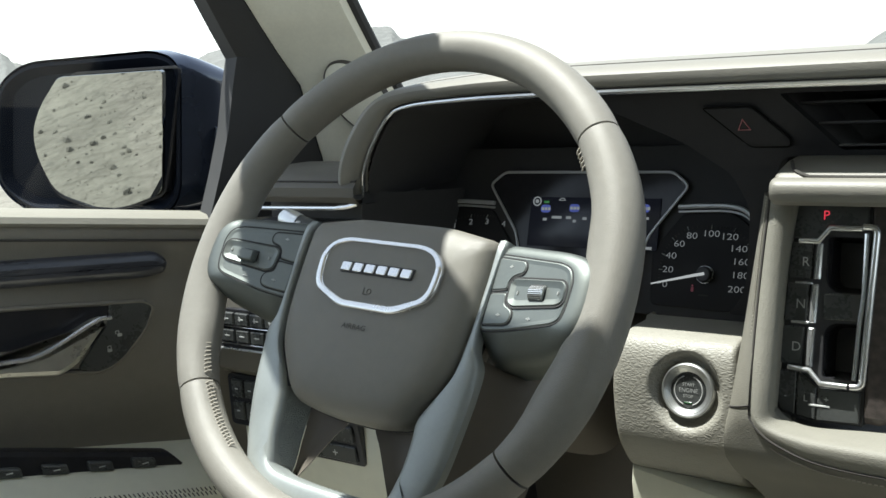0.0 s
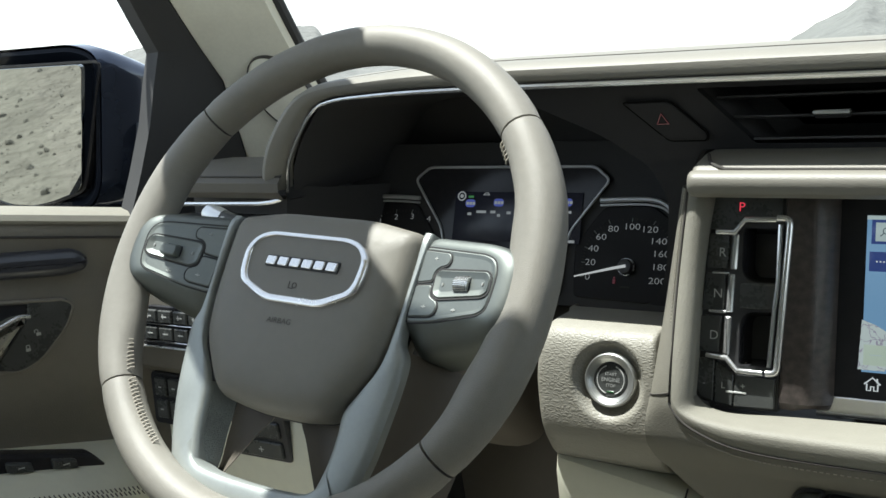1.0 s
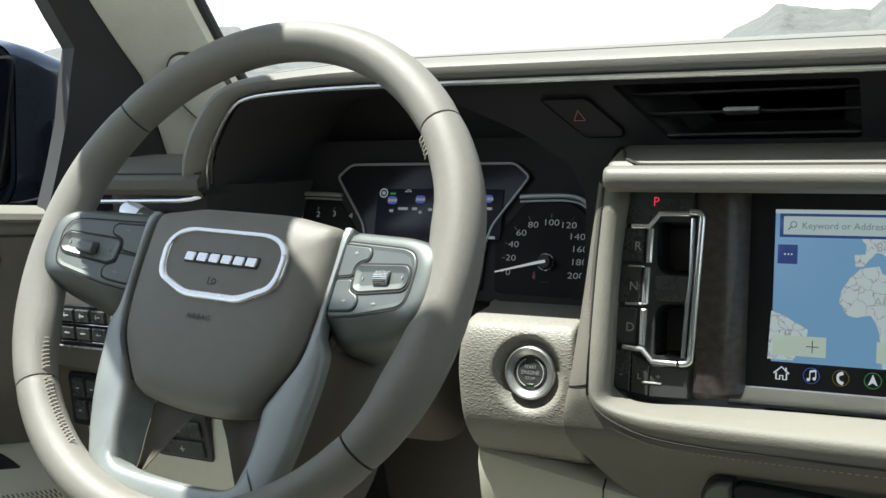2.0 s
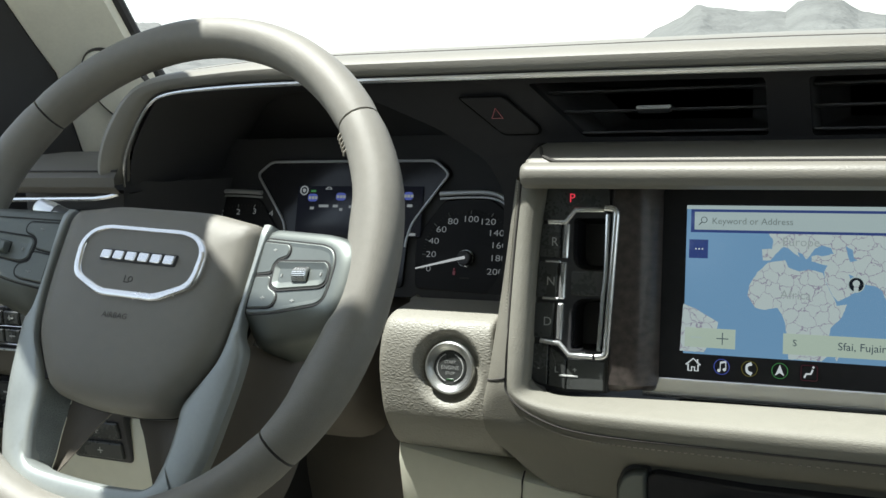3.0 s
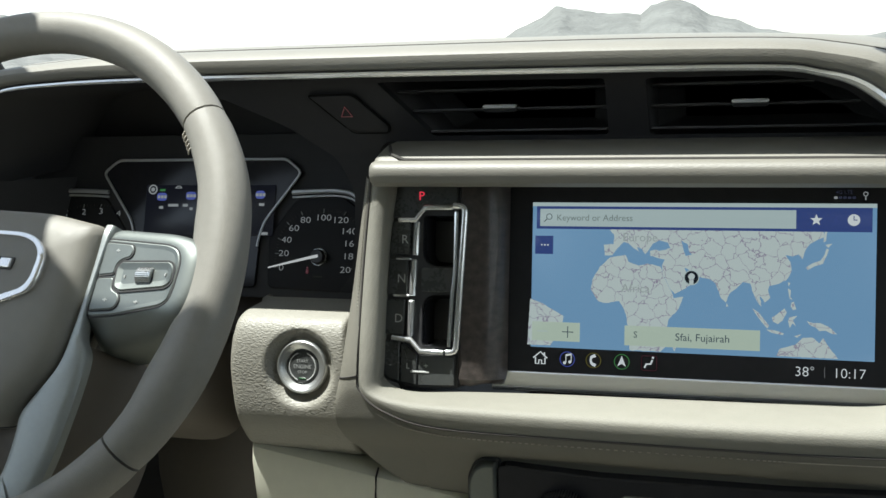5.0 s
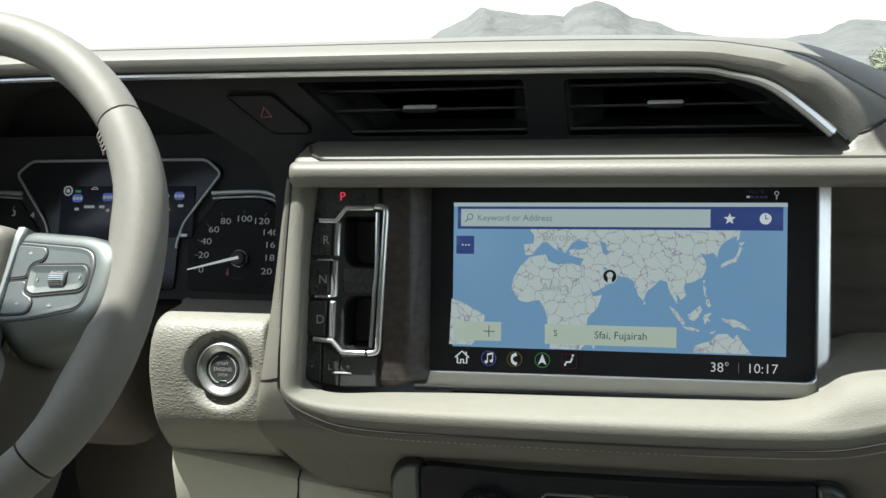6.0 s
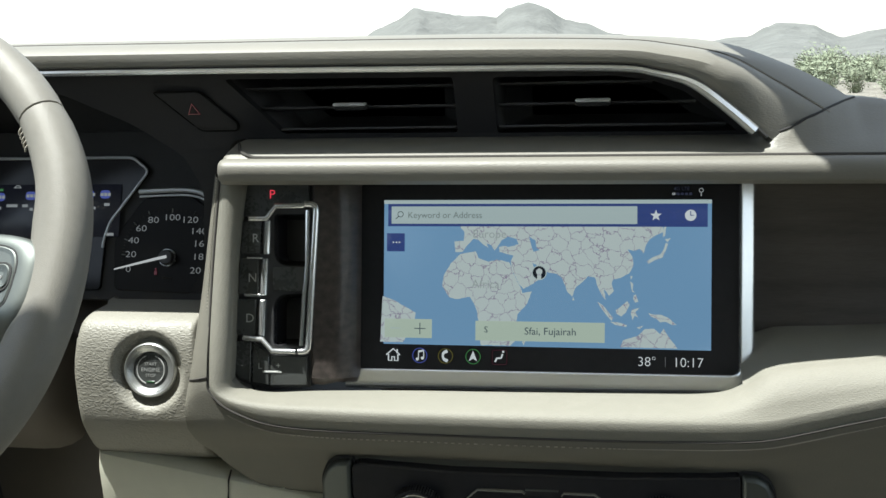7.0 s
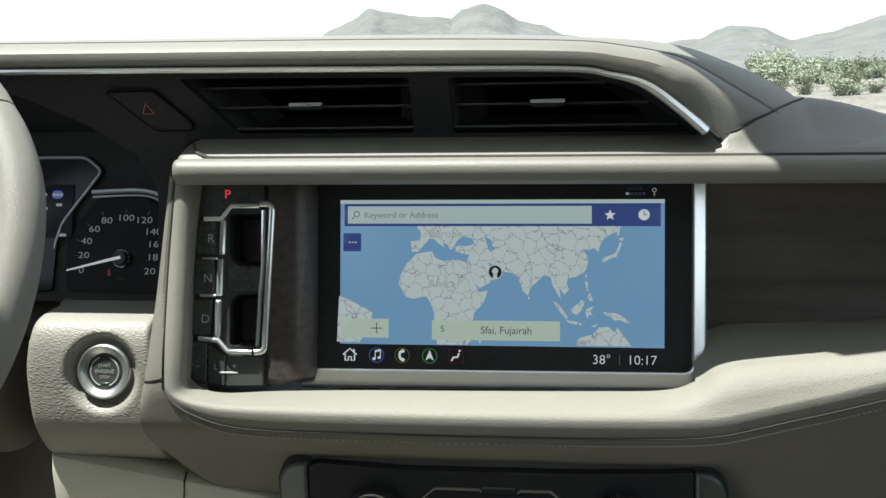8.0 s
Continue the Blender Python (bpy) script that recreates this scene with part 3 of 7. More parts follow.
part("recess_plate", prism(recess, -0.015, 0.0015, 0.001), GLOSS, door, "gloss black plate")
hand = fillet([(0.137, 1.1685), (0.150, 1.1690), (0.202, 1.1485), (0.236, 1.1475), (0.30, 1.152), (0.30, 1.138), (0.234, 1.1315), (0.188, 1.1235), (0.171, 1.131)], 0.006)
h = part("door_handle", layers(hand, [(0, 0.002), (0, 0.014), (0.002, 0.019), (0.006, 0.021)]), surface("satin_handle_metal", (0.42, 0.41, 0.37), 0.28, 0.6, vary=0.05, scale=20), door, "satin metal pull handle")
part("handle_edge", sweep(spline([(0.137, 1.1690, 0.019), (0.152, 1.1685, 0.021), (0.203, 1.1480, 0.021), (0.235, 1.1470, 0.021), (0.30, 1.152, 0.021)], 6), 0.0022, 6), BRIGHT, h)
lockplate = fillet([(0.097, 1.1765), (0.134, 1.1805), (0.134, 1.165), (0.170, 1.1225), (0.147, 1.1155), (0.128, 1.123), (0.100, 1.150), (0.092, 1.170)], 0.006)
lp = part("lock_switch", layers(lockplate, [(0, 0.001), (0, 0.0032), (0.001, 0.004)]), BUTTON, door, "dark lock switch plate")
for (x, y), k in (((0.127, 1.1492), 1), ((0.138, 1.1362), 0)):
    part("lock_mark", merge(box(x - 0.0022, x + 0.0022, y - 0.0025, y + 0.0005, 0.004, 0.0046, 0.0003), sweep(spline([(x - 0.0014 + 0.002 * k, y + 0.0004, 0.0043), (x - 0.0014 + 0.002 * k, y + 0.003, 0.0043), (x + 0.0014 + 0.002 * k, y + 0.003, 0.0043), (x + 0.0014 + 0.002 * k, y + 0.0004, 0.0043)], 4), 0.0004, 5)), PRINT, lp)
# armrest with window switches
rows = []
for s in [0.02 + 0.03 * i for i in range(30)]:
    b = 0.990 + 0.19 * min(s, 0.30)
    grow = min(1.0, max(0.0, (s - 0.02) / 0.08)) ** 0.5
    rows.append([(s, b + 0.022, -0.02), (s, b + 0.020, -0.004), (s, b + 0.010, 0.02 * grow), (s, b - 0.002, 0.050 * grow), (s, b - 0.018, 0.066 * grow), (s, b - 0.04, 0.066 * grow), (s, b - 0.08, 0.04 * grow), (s, b - 0.16, -0.01)])
part("armrest", loft(rows), PALE, door, "pale armrest pad with stitched edge")
switches = fillet([(0.45, 1.105), (0.245, 1.066), (0.097, 1.0265), (0.083, 1.010), (0.249, 1.0385), (0.45, 1.068)], 0.004)
sw = part("window_switch_panel", layers(switches, [(0, 0.0), (0, 0.022), (0.002, 0.025)]), GLOSS, door, "gloss black window switch panel")
for i, s in enumerate((0.125, 0.165, 0.205, 0.245, 0.29)):
    y = 1.010 + 0.19 * (s - 0.083)
    part("window_switch", layers(fillet([(s - 0.012, y + 0.001), (s + 0.012, y + 0.006), (s + 0.013, y + 0.017), (s - 0.010, y + 0.011)], 0.003), [(0, 0.024), (0.0005, 0.028), (0.002, 0.029)]), BUTTON, sw)
    part("switch_mark", box(s - 0.003, s + 0.003, y + 0.008, y + 0.0092, 0.0290, 0.0295, 0.0002), PRINT, sw)
st = [sweep([(s, 0.972 + 0.19 * min(s, 0.3) + 0.006 + q, 0.0655 + 0.001), (s + 0.0022, 0.972 + 0.19 * min(s, 0.3) + 0.010 + q, 0.0655 + 0.0012)], 0.0006, 5) for q in (0, 0.0045) for s in [0.06 + 0.0042 * i for i in range(60)]]
part("armrest_stitching", merge(*st), SEAM, door)
# window frame, with its front post
fr = spline([(0.028, 1.246, -0.045), (0.004, 1.325, -0.05), (-0.012, 1.392, -0.052), (-0.012, 1.412, -0.053), (0.01, 1.462, -0.06), (0.10, 1.62, -0.088), (0.22, 1.76, -0.035), (0.5, 1.79, 0.0), (0.95, 1.78, 0.0)], 5)
part("window_frame", sweep([p + Vector((-0.0645, 0, 0)) for p in fr], 0.0055, 8, up=(0, 0, 1)), RUBBER, door, "black window frame")
dg = part("window_glass", loft([[(s, lin(belt(s) - 0.01, 1.78, k), lin(-0.05, -0.03, k)) for s in (0.06 + 0.13 * k, 0.3, 0.6, 0.94)] for k in (0, 0.3, 0.6, 1.0)]), GLASS, door)
dg.visible_shadow = False
part("door_skin", loft([[(s, y, -0.14 + 0.05 * ((y - 0.8) / 0.5) ** 2 * -1) for s in S] for y in (0.40, 0.6, 0.8, 1.0, 1.15, 1.235)]), BODYPAINT, door, "dark blue outer door skin")
part("door_edge", box(-0.05, -0.03, 0.42, 1.24, -0.14, -0.005, 0.004), SOFTBLACK, door)

# ---- outside mirror on the door ----
MIRROR_AT = pose(-1.0, 0.02, 1.33, 90, 0, 10)
wing = thing("side_mirror", MIRROR_AT, "dark blue outside mirror reflecting stony ground", "side mirror")
hous = fillet([(-0.176, -0.047), (-0.160, -0.070), (-0.125, -0.090), (0.084, -0.094), (0.106, -0.070), (0.124, 0.060), (0.114, 0.077), (0.088, 0.086), (-0.092, 0.086), (-0.122, 0.079), (-0.154, 0.060)], 0.02)
glass_o = fillet([(x + 0.151 * y, y) for x, y in ((-0.042, 0.067), (0.112, 0.065), (0.092, -0.068), (0.046, -0.082), (0.000, -0.088), (-0.073, -0.067), (-0.094, -0.024), (-0.096, 0.006), (-0.079, 0.034))], [0.010, 0.008, 0.012, 0.02, 0.02, 0.02, 0.02, 0.02, 0.02])


def housing_shell():
    rows = []
    for w, ox, d, top in ((0.985, 0.0, -0.004, 1.0), (1.0, 0.0, 0.004, 1.0), (1.02, 0.004, -0.01, 0.99), (1.02, 0.008, -0.03, 0.93), (1.02, 0.012, -0.06, 0.80), (1.0, 0.018, -0.10, 0.60), (0.94, 0.028, -0.145, 0.42), (0.82, 0.04, -0.18, 0.34), (0.58, 0.05, -0.205, 0.3), (0.25, 0.055, -0.215, 0.3)):
        rows.append([(x * w + ox, y * w * (top if y > 0 else 1.0), d) for x, y in hous])
    bm = loft(rows, closed=True)
    bm.verts.ensure_lookup_table()
    bm.faces.new(bm.verts[-len(hous):])
    return bm


part("housing", housing_shell(), BODYPAINT, wing, "dark blue painted mirror cap")
part("bezel", layers(offset(hous, 0.003), [(0.0, -0.012), (0.0, 0.003), (0.004, 0.004), (0.014, -0.006)]), surface("dark_blue_grey_bezel", (0.010, 0.013, 0.021), 0.35, vary=0.03, scale=6, spec=0.06), wing, "dark grey mirror bezel")
part("glass_rim", band(offset(glass_o, -0.003), 0.004, -0.004, 0.004, 0.0008), GLOSS, wing)
mg = part("mirror_glass", layers(glass_o, [(0.0, -0.002), (0.0, 0.0026), (0.0004, 0.0030)]), MIRROR, wing, "silvered mirror glass", 10)
mg.rotation_euler = (radians(9), radians(-2), 0)
mg.location = (0, 0, 0.013)
part("mount_arm", loft([[(lin(0.085, 0.20, k) + a, lin(-0.03, -0.08, k) + b, -0.06 + c - 0.02 * k) for a, b, c in ((0, -0.045, 0.03), (0, 0.055 - 0.02 * k, 0.03), (0, 0.055 - 0.02 * k, -0.05), (0, -0.045, -0.05))] for k in (0, 0.3, 0.6, 1.0)], closed=True, caps=True), BODYPAINT, wing)

# ---- dashboard ----
dash = thing("dashboard", pose(0, 0, 0), "taupe and cream leather dashboard with chrome strip", "dashboard", kind="structure")
# the brow: a chrome line, a leather roll above it, a stitched seam, then the top
chrome_line = spline([(-0.584, -0.022, 1.272), (-0.576, -0.028, 1.293), (-0.564, -0.030, 1.314), (-0.543, -0.031, 1.339), (-0.522, -0.032, 1.3478), (-0.478, -0.033, 1.3510), (-0.409, -0.034, 1.3522),
                      (-0.25, -0.035, 1.3512), (-0.065, -0.035, 1.3490), (0.045, -0.035, 1.3470), (0.074, -0.035, 1.3430), (0.096, -0.035, 1.3365), (0.117, -0.034, 1.3215), (0.143, -0.032, 1.2985), (0.158, -0.028, 1.2850)], 6)
seam_line = spline([(-0.612, -0.012, 1.272), (-0.608, -0.014, 1.293), (-0.596, -0.014, 1.318), (-0.573, -0.012, 1.345), (-0.545, -0.010, 1.3590), (-0.490, -0.009, 1.3650), (-0.409, -0.008, 1.3685),
                    (-0.25, -0.008, 1.3672), (-0.065, -0.008, 1.3652), (0.045, -0.008, 1.3620), (0.084, -0.008, 1.3578), (0.119, -0.008, 1.3500), (0.150, -0.006, 1.3335), (0.184, -0.004, 1.3125), (0.208, -0.002, 1.2960)], 6)
top_line = spline([(-0.640, 0.05, 1.272), (-0.632, 0.05, 1.293), (-0.615, 0.05, 1.322), (-0.590, 0.05, 1.350), (-0.555, 0.05, 1.3640), (-0.495, 0.05, 1.3685), (-0.409, 0.05, 1.3715),
                   (-0.25, 0.05, 1.3705), (-0.065, 0.05, 1.3690), (0.045, 0.05, 1.3655), (0.116, 0.045, 1.3590), (0.160, 0.04, 1.3440), (0.190, 0.04, 1.3290), (0.208, 0.04, 1.3170), (0.228, 0.04, 1.3010)], 6)


def blend(a, b, k, out=0.0, push=(0, 0, 0)):
    return [p.lerp(q, k) + Vector(push) for p, q in zip(a, b)]


roll = []
for k, y, z in ((0.0, 0.004, 0.002), (0.04, -0.004, 0.0), (0.15, -0.0095, -0.0004), (0.35, -0.0156, -0.0007), (0.55, -0.0200, 0.0009), (0.70, -0.0195, 0.0020), (0.85, -0.0130, 0.0022), (0.95, -0.0050, 0.0012)):
    n_ = len(chrome_line)
    roll.append([p.lerp(q, k) + Vector((0, y * (1 - 0.85 * min(1, max(0, (i - n_ + 16) / 11))), z)) for i, (p, q) in enumerate(zip(chrome_line, seam_line))])
roll.append(seam_line)
part("brow_roll", loft(roll), DASHSKIN, dash, "padded leather roll over the dials")
back = [Vector((p.x * 1.02 if p.x < 0.1 else p.x, 0.16, p.z - 0.003 * (1 if p.x < 0.1 else 0))) for p in top_line]
back2 = [Vector((p.x * 1.05 if p.x < 0.1 else p.x + 0.01, 0.34, min(p.z, 1.3705) - 0.014 * (1 if p.x < 0.1 else 0))) for p in top_line]
back3 = [Vector((p.x * 1.08 if p.x < 0.1 else p.x + 0.03, 0.54, min(p.z, 1.338))) for p in top_line]
part("dash_top", loft([[q + Vector((0, 0.001, 0.0)) for q in seam_line], blend(seam_line, top_line, 0.15, push=(0, 0, 0.0012)), blend(seam_line, top_line, 0.5, push=(0, 0, 0.0012)), top_line, back, back2, back3]), DASHSKIN, dash, "leather dash top")
part("brow_seam", sweep([p + Vector((0, -0.0005, 0.0003)) for p in seam_line[:-6]], 0.0009, 6), SEAM, dash)
part("brow_chrome", sweep([p + Vector((0, -0.0035, -0.0022)) for p in chrome_line[:-8]], [lin(0.0013, 0.0022, min(1, max(0, (i - 20) / 20))) + 0.0012 * min(1, max(0, (i - 60) / 8)) for i in range(len(chrome_line) - 8)], 8, flat=1.0, up=(0, 1, 0)), BRIGHT, dash, "satin chrome strip")
part("brow_gap", sweep([p + Vector((0, -0.0015, 0.0006)) for p in chrome_line[:-6]], 0.0014, 6), RUBBER, dash)
part("fascia_top", loft([[p + Vector((0, 0.0, -0.002)) for p in chrome_line[40:]], [p + Vector((0, 0.05, -0.001)) for p in chrome_line[40:]], [p + Vector((0, 0.11, -0.004)) for p in chrome_line[40:]]]), HOOD, dash)
stit = [sweep([p + Vector((0, -0.0045, -0.0004)), p + Vector((0.0022, -0.0045, -0.0004))], 0.0003, 4) for p in [seam_line[i].lerp(seam_line[i + 1], k) for i in range(20, len(seam_line) - 7) for k in (0, 0.25, 0.5, 0.75)]]
part("brow_stitches", merge(*stit), THREAD, dash)

# black recess round the dials: a hood that goes back from the brow, a shelf, side walls
inner_line = [Vector((lin(p.x, -0.432, 0.02), 0.012, p.z - 0.006)) for p in chrome_line[:62]]
deep_line = [Vector((lin(p.x, -0.432, 0.08), 0.125, lin(p.z, 1.25, 0.12))) for p in chrome_line[:62]]
part("dial_hood", loft([[p + Vector((0.001, 0.004, -0.001)) for p in chrome_line[:62]], inner_line, deep_line]), HOOD, dash, "matt black hood round the dials")
part("recess_side", loft([[(-0.586, -0.024, 1.275), (-0.574, 0.02, 1.268), (-0.556, 0.12, 1.26)], [(-0.596, -0.02, 1.20), (-0.588, 0.02, 1.19), (-0.566, 0.12, 1.18)], [(-0.60, -0.01, 1.10), (-0.59, 0.02, 1.10), (-0.57, 0.12, 1.10)]]), HOOD, dash)
part("recess_back", box(-0.62, -0.22, 0.125, 0.13, 1.10, 1.352, 0.001), HOOD, dash)

FASCIA = surface("charcoal_fascia", (0.034, 0.034, 0.037), 0.65, spec=0.2, vary=0.1, scale=9, grain=0.2, grain_scale=900)
# fascia that carries the hazard switch and frames the outlets
fas = fillet([(-0.400, 1.3475), (0.046, 1.3440), (0.074, 1.3395), (0.096, 1.3325), (0.116, 1.3185), (0.139, 1.2975), (-0.226, 1.2990), (-0.232, 1.2800), (-0.234, 1.184), (-0.2700, 1.184), (-0.2590, 1.194), (-0.2535, 1.210), (-0.2495, 1.262), (-0.262, 1.286), (-0.300, 1.312), (-0.345, 1.334)], 0.008, 3)


def fascia_y(z):
    return lin(0.002, -0.022, min(1, max(0, (z - 1.30) / 0.047)))


left_vent = [(-0.2205, 1.3425), (-0.0595, 1.3405), (-0.0600, 1.3015), (-0.1860, 1.3025)]
right_vent = [(-0.0330, 1.3400), (0.0480, 1.3392), (0.0720, 1.3355), (0.0920, 1.3285), (0.1290, 1.3005), (-0.0325, 1.3010)]


def cut_panel(outer, holes, y_of, thick):
    """A panel in the upright plane with openings through it."""
    bm = bmesh.new()
    edges = []
    for loop in (outer, *holes):
        vs = [bm.verts.new((x, y_of(z), z)) for x, z in loop]
        edges += [bm.edges.new((vs[i - 1], vs[i])) for i in range(len(vs))]
    bmesh.ops.triangle_fill(bm, edges=edges, use_beauty=True)
    ext = bmesh.ops.extrude_face_region(bm, geom=bm.faces[:])
    bmesh.ops.translate(bm, vec=(0, thick, 0), verts=[v for v in ext["geom"] if isinstance(v, bmesh.types.BMVert)])
    return bm


lv, rv = fillet(left_vent, 0.003, 3), fillet(right_vent, 0.003, 3)
part("fascia", cut_panel(fas, (lv, rv), fascia_y, 0.012), FASCIA, dash, "soft black fascia panel")

# leather ledge over the screen, with its groove
ledge_prof = ((0.010, 1.2990), (-0.012, 1.2975), (-0.030, 1.2935), (-0.039, 1.2905), (-0.0405, 1.2888), (-0.042, 1.2892), (-0.0475, 1.2886), (-0.0515, 1.2868), (-0.0534, 1.2838), (-0.0538, 1.2795), (-0.0526, 1.2752), (-0.0480, 1.2720), (-0.030, 1.2705), (-0.006, 1.270))
rows = []
for x, w in [(-0.2175, 0.80), (-0.2172, 0.89), (-0.2160, 0.955), (-0.2140, 0.99), (-0.2110, 1.0)] + [(-0.20 + 0.02 * i, 1.0) for i in range(54)]:
    rows.append([(x, lin(-0.025, y, w), lin(1.283, z, w) - 0.0022 * (x + 0.05)) for y, z in ledge_prof])
ledge = loft(rows)
ledge.verts.ensure_lookup_table()
ledge.faces.new(ledge.verts[:len(ledge_prof)])
part("screen_ledge", ledge, DASHSKIN, dash, "leather ledge over the screen")
groove = spline([(-0.2120, -0.020, 1.2975), (-0.2060, -0.034, 1.2938), (-0.197, -0.0400, 1.2908), (-0.186, -0.0412, 1.2900), (-0.12, -0.0412, 1.2897), (0.05, -0.0412, 1.2893), (0.15, -0.0412, 1.2891), (0.5, -0.0412, 1.2884), (0.86, -0.0412, 1.2876)], 6)
part("ledge_groove", sweep(groove, 0.0012, 6), SEAM, dash)


# passenger side pad: rises from the ledge to meet the brow and sweeps to the glass
MEET = ((0.120, -0.010, 1.2965), (0.135, -0.015, 1.2970), (0.146, -0.029, 1.3005), (0.158, -0.029, 1.3048), (0.169, -0.0225, 1.3100), (0.177, -0.0155, 1.3125), (0.185, -0.0045, 1.3150), (0.198, 0.016, 1.3180), (0.208, 0.034, 1.3192))
rows = []
for x in [0.120 + 0.003 * i for i in range(31)] + [0.214 + 0.0127 * i for i in range(52)]:
    yc, zc = next(((lin(a[1], b[1], (x - a[0]) / (b[0] - a[0])), lin(a[2], b[2], (x - a[0]) / (b[0] - a[0]))) for a, b in zip(MEET, MEET[1:]) if a[0] <= x <= b[0]), (0.034, 1.3192))
    fall = min(1.0, max(0.0, (x - 0.208) / 0.11))
    zc -= 0.022 * fall * fall * (3 - 2 * fall)
    rows.append([(x, -0.0398, 1.2893), (x, -0.0375, 1.2908), (x, lin(-0.0375, yc, 0.3), lin(1.2908, zc, 0.22)), (x, lin(-0.0375, yc, 0.6), lin(1.2908, zc, 0.55)), (x, lin(-0.0375, yc, 0.85), lin(1.2908, zc, 0.86)), (x, yc, zc), (x, yc + 0.02, zc + 0.0002), (x, 0.10, zc - 0.0015), (x, 0.20, zc - 0.014), (x, 0.36, zc - 0.05), (x, 0.56, zc - 0.095)])
part("passenger_pad", loft(rows), DASHSKIN, dash, "taupe leather pad on the passenger side")

part("pad_joint", sweep(spline([Vector(p) + Vector((-0.0006, 0.0003, 0.0002)) for p in MEET[2:]], 4), 0.0009, 6), RUBBER, dash)

# dark trim beside the screen
part("passenger_trim", loft([[(x, y, z + 0.000 * x) for y, z in ((-0.006, 1.272), (0.006, 1.262), (0.014, 1.23), (0.017, 1.195), (0.014, 1.178), (0.010, 1.164), (0.010, 1.140))] for x in [0.136 + 0.035 * i for i in range(21)]]), surface("dark_brown_wood", (0.10, 0.087, 0.076), 0.5, vary=0.18, scale=20, grain=0.2, grain_scale=300, stretch=(0.4, 4, 4)), dash, "dark brown wood trim")

# cream bolster: down beside the gear switches, round the corner and along under the screen
b_in = spline([(-0.2080, -0.019, 1.2745), (-0.2145, -0.0310, 1.2190), (-0.2158, -0.058, 1.1459), (-0.2118, -0.059, 1.1351), (-0.1906, -0.057, 1.1291), (-0.1485, -0.047, 1.1279), (-0.071, -0.040, 1.1278), (0.06, -0.040, 1.1298),
               (0.112, -0.041, 1.1318), (0.132, -0.043, 1.1388), (0.1465, -0.047, 1.1492), (0.172, -0.050, 1.1548), (0.215, -0.050, 1.1605), (0.30, -0.050, 1.1715), (0.45, -0.050, 1.180), (0.86, -0.050, 1.185)], 6)
# the stitched seam: down the left side, round the corner and along the bottom
b_out = spline([(-0.2246, -0.028, 1.2745), (-0.2268, -0.0465, 1.2140), (-0.2251, -0.072, 1.1500), (-0.2220, -0.0770, 1.1335), (-0.2030, -0.079, 1.1204), (-0.1650, -0.079, 1.1118), (-0.071, -0.079, 1.1105), (0.045, -0.0785, 1.1105),
                (0.092, -0.078, 1.1112), (0.1200, -0.078, 1.1122), (0.144, -0.078, 1.1145), (0.1687, -0.078, 1.1205), (0.2036, -0.078, 1.1298), (0.29, -0.078, 1.1500), (0.45, -0.078, 1.162), (0.86, -0.078, 1.166)], 6)


def beside(i):
    """1 beside the gear keys, 0 under the screen, with a smooth change round the corner."""
    k = min(1.0, max(0.0, (i - 11) / 13))
    return 1 - k * k * (3 - 2 * k)


roll = []
# along the roll: forward share, drop above the nose, drop below it, and the same for the upright part
for k, f, a, b, dx, dy in ((0.0, -0.04, 0.3, 0, 0.0, 0.0), (0.02, 0.03, -0.1, 0, 0.0, 0.0), (0.06, 0.10, -0.08, 0, 0.0, 0.0), (0.12, 0.20, -0.08, 0, 0.0138, 0.0080), (0.22, 0.38, -0.05, 0, 0.0130, 0.0035), (0.36, 0.60, 0.15, 0, 0.0108, 0.0010),
                           (0.52, 0.80, 0.42, 0, 0.0080, -0.0008), (0.66, 0.915, 0.70, 0, 0.0056, -0.0014), (0.78, 0.985, 1.0, 0.02, 0.0036, -0.0013), (0.84, 1.022, 1.0, 0.12, 0.0026, -0.0011), (0.90, 1.045, 1.0, 0.24, 0.0016, -0.0008), (0.96, 1.04, 1.0, 0.62, 0.0006, -0.0003), (1.0, 1.0, 1.0, 1.0, 0.0, 0.0)):
    row = []
    for i, (p, q) in enumerate(zip(b_in, b_out)):
        c = beside(i)
        drop = p.z - q.z
        nose = max(0.12, 1 - 0.0152 / max(0.001, drop))
        under = Vector((lin(p.x, q.x, k), lin(p.y, q.y, f), p.z - drop * (nose * a + (1 - nose) * b)))
        side = Vector((q.x + dx, q.y + dy, lin(p.z, q.z, k)))
        if k < 0.1:
            side = p.lerp(Vector((q.x + 0.0138, q.y + 0.008, lin(p.z, q.z, 0.12))), max(0, k - 0.02) / 0.1 * 1.2) + Vector((0, 0.015 if k == 0 else 0, 0))
        row.append(side * c + under * (1 - c))
    roll.append(row)
for _ in range(14):
    for j in range(2, len(roll) - 1):
        old = [p.copy() for p in roll[j]]
        for i in range(11, 27):
            roll[j][i] = old[i] * 0.5 + (old[i - 1] + old[i + 1]) * 0.25
part("cream_bolster", loft(roll), CREAM, dash, "padded cream leather bolster under the screen")
part("bolster_seam", sweep([p + Vector((0, -0.0003 - 0.0004 * beside(i), -0.0002)) for i, p in enumerate(b_out)], 0.0008, 6), SEAM, dash)
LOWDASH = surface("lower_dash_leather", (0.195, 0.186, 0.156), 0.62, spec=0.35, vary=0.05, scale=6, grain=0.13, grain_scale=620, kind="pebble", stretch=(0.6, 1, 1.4))
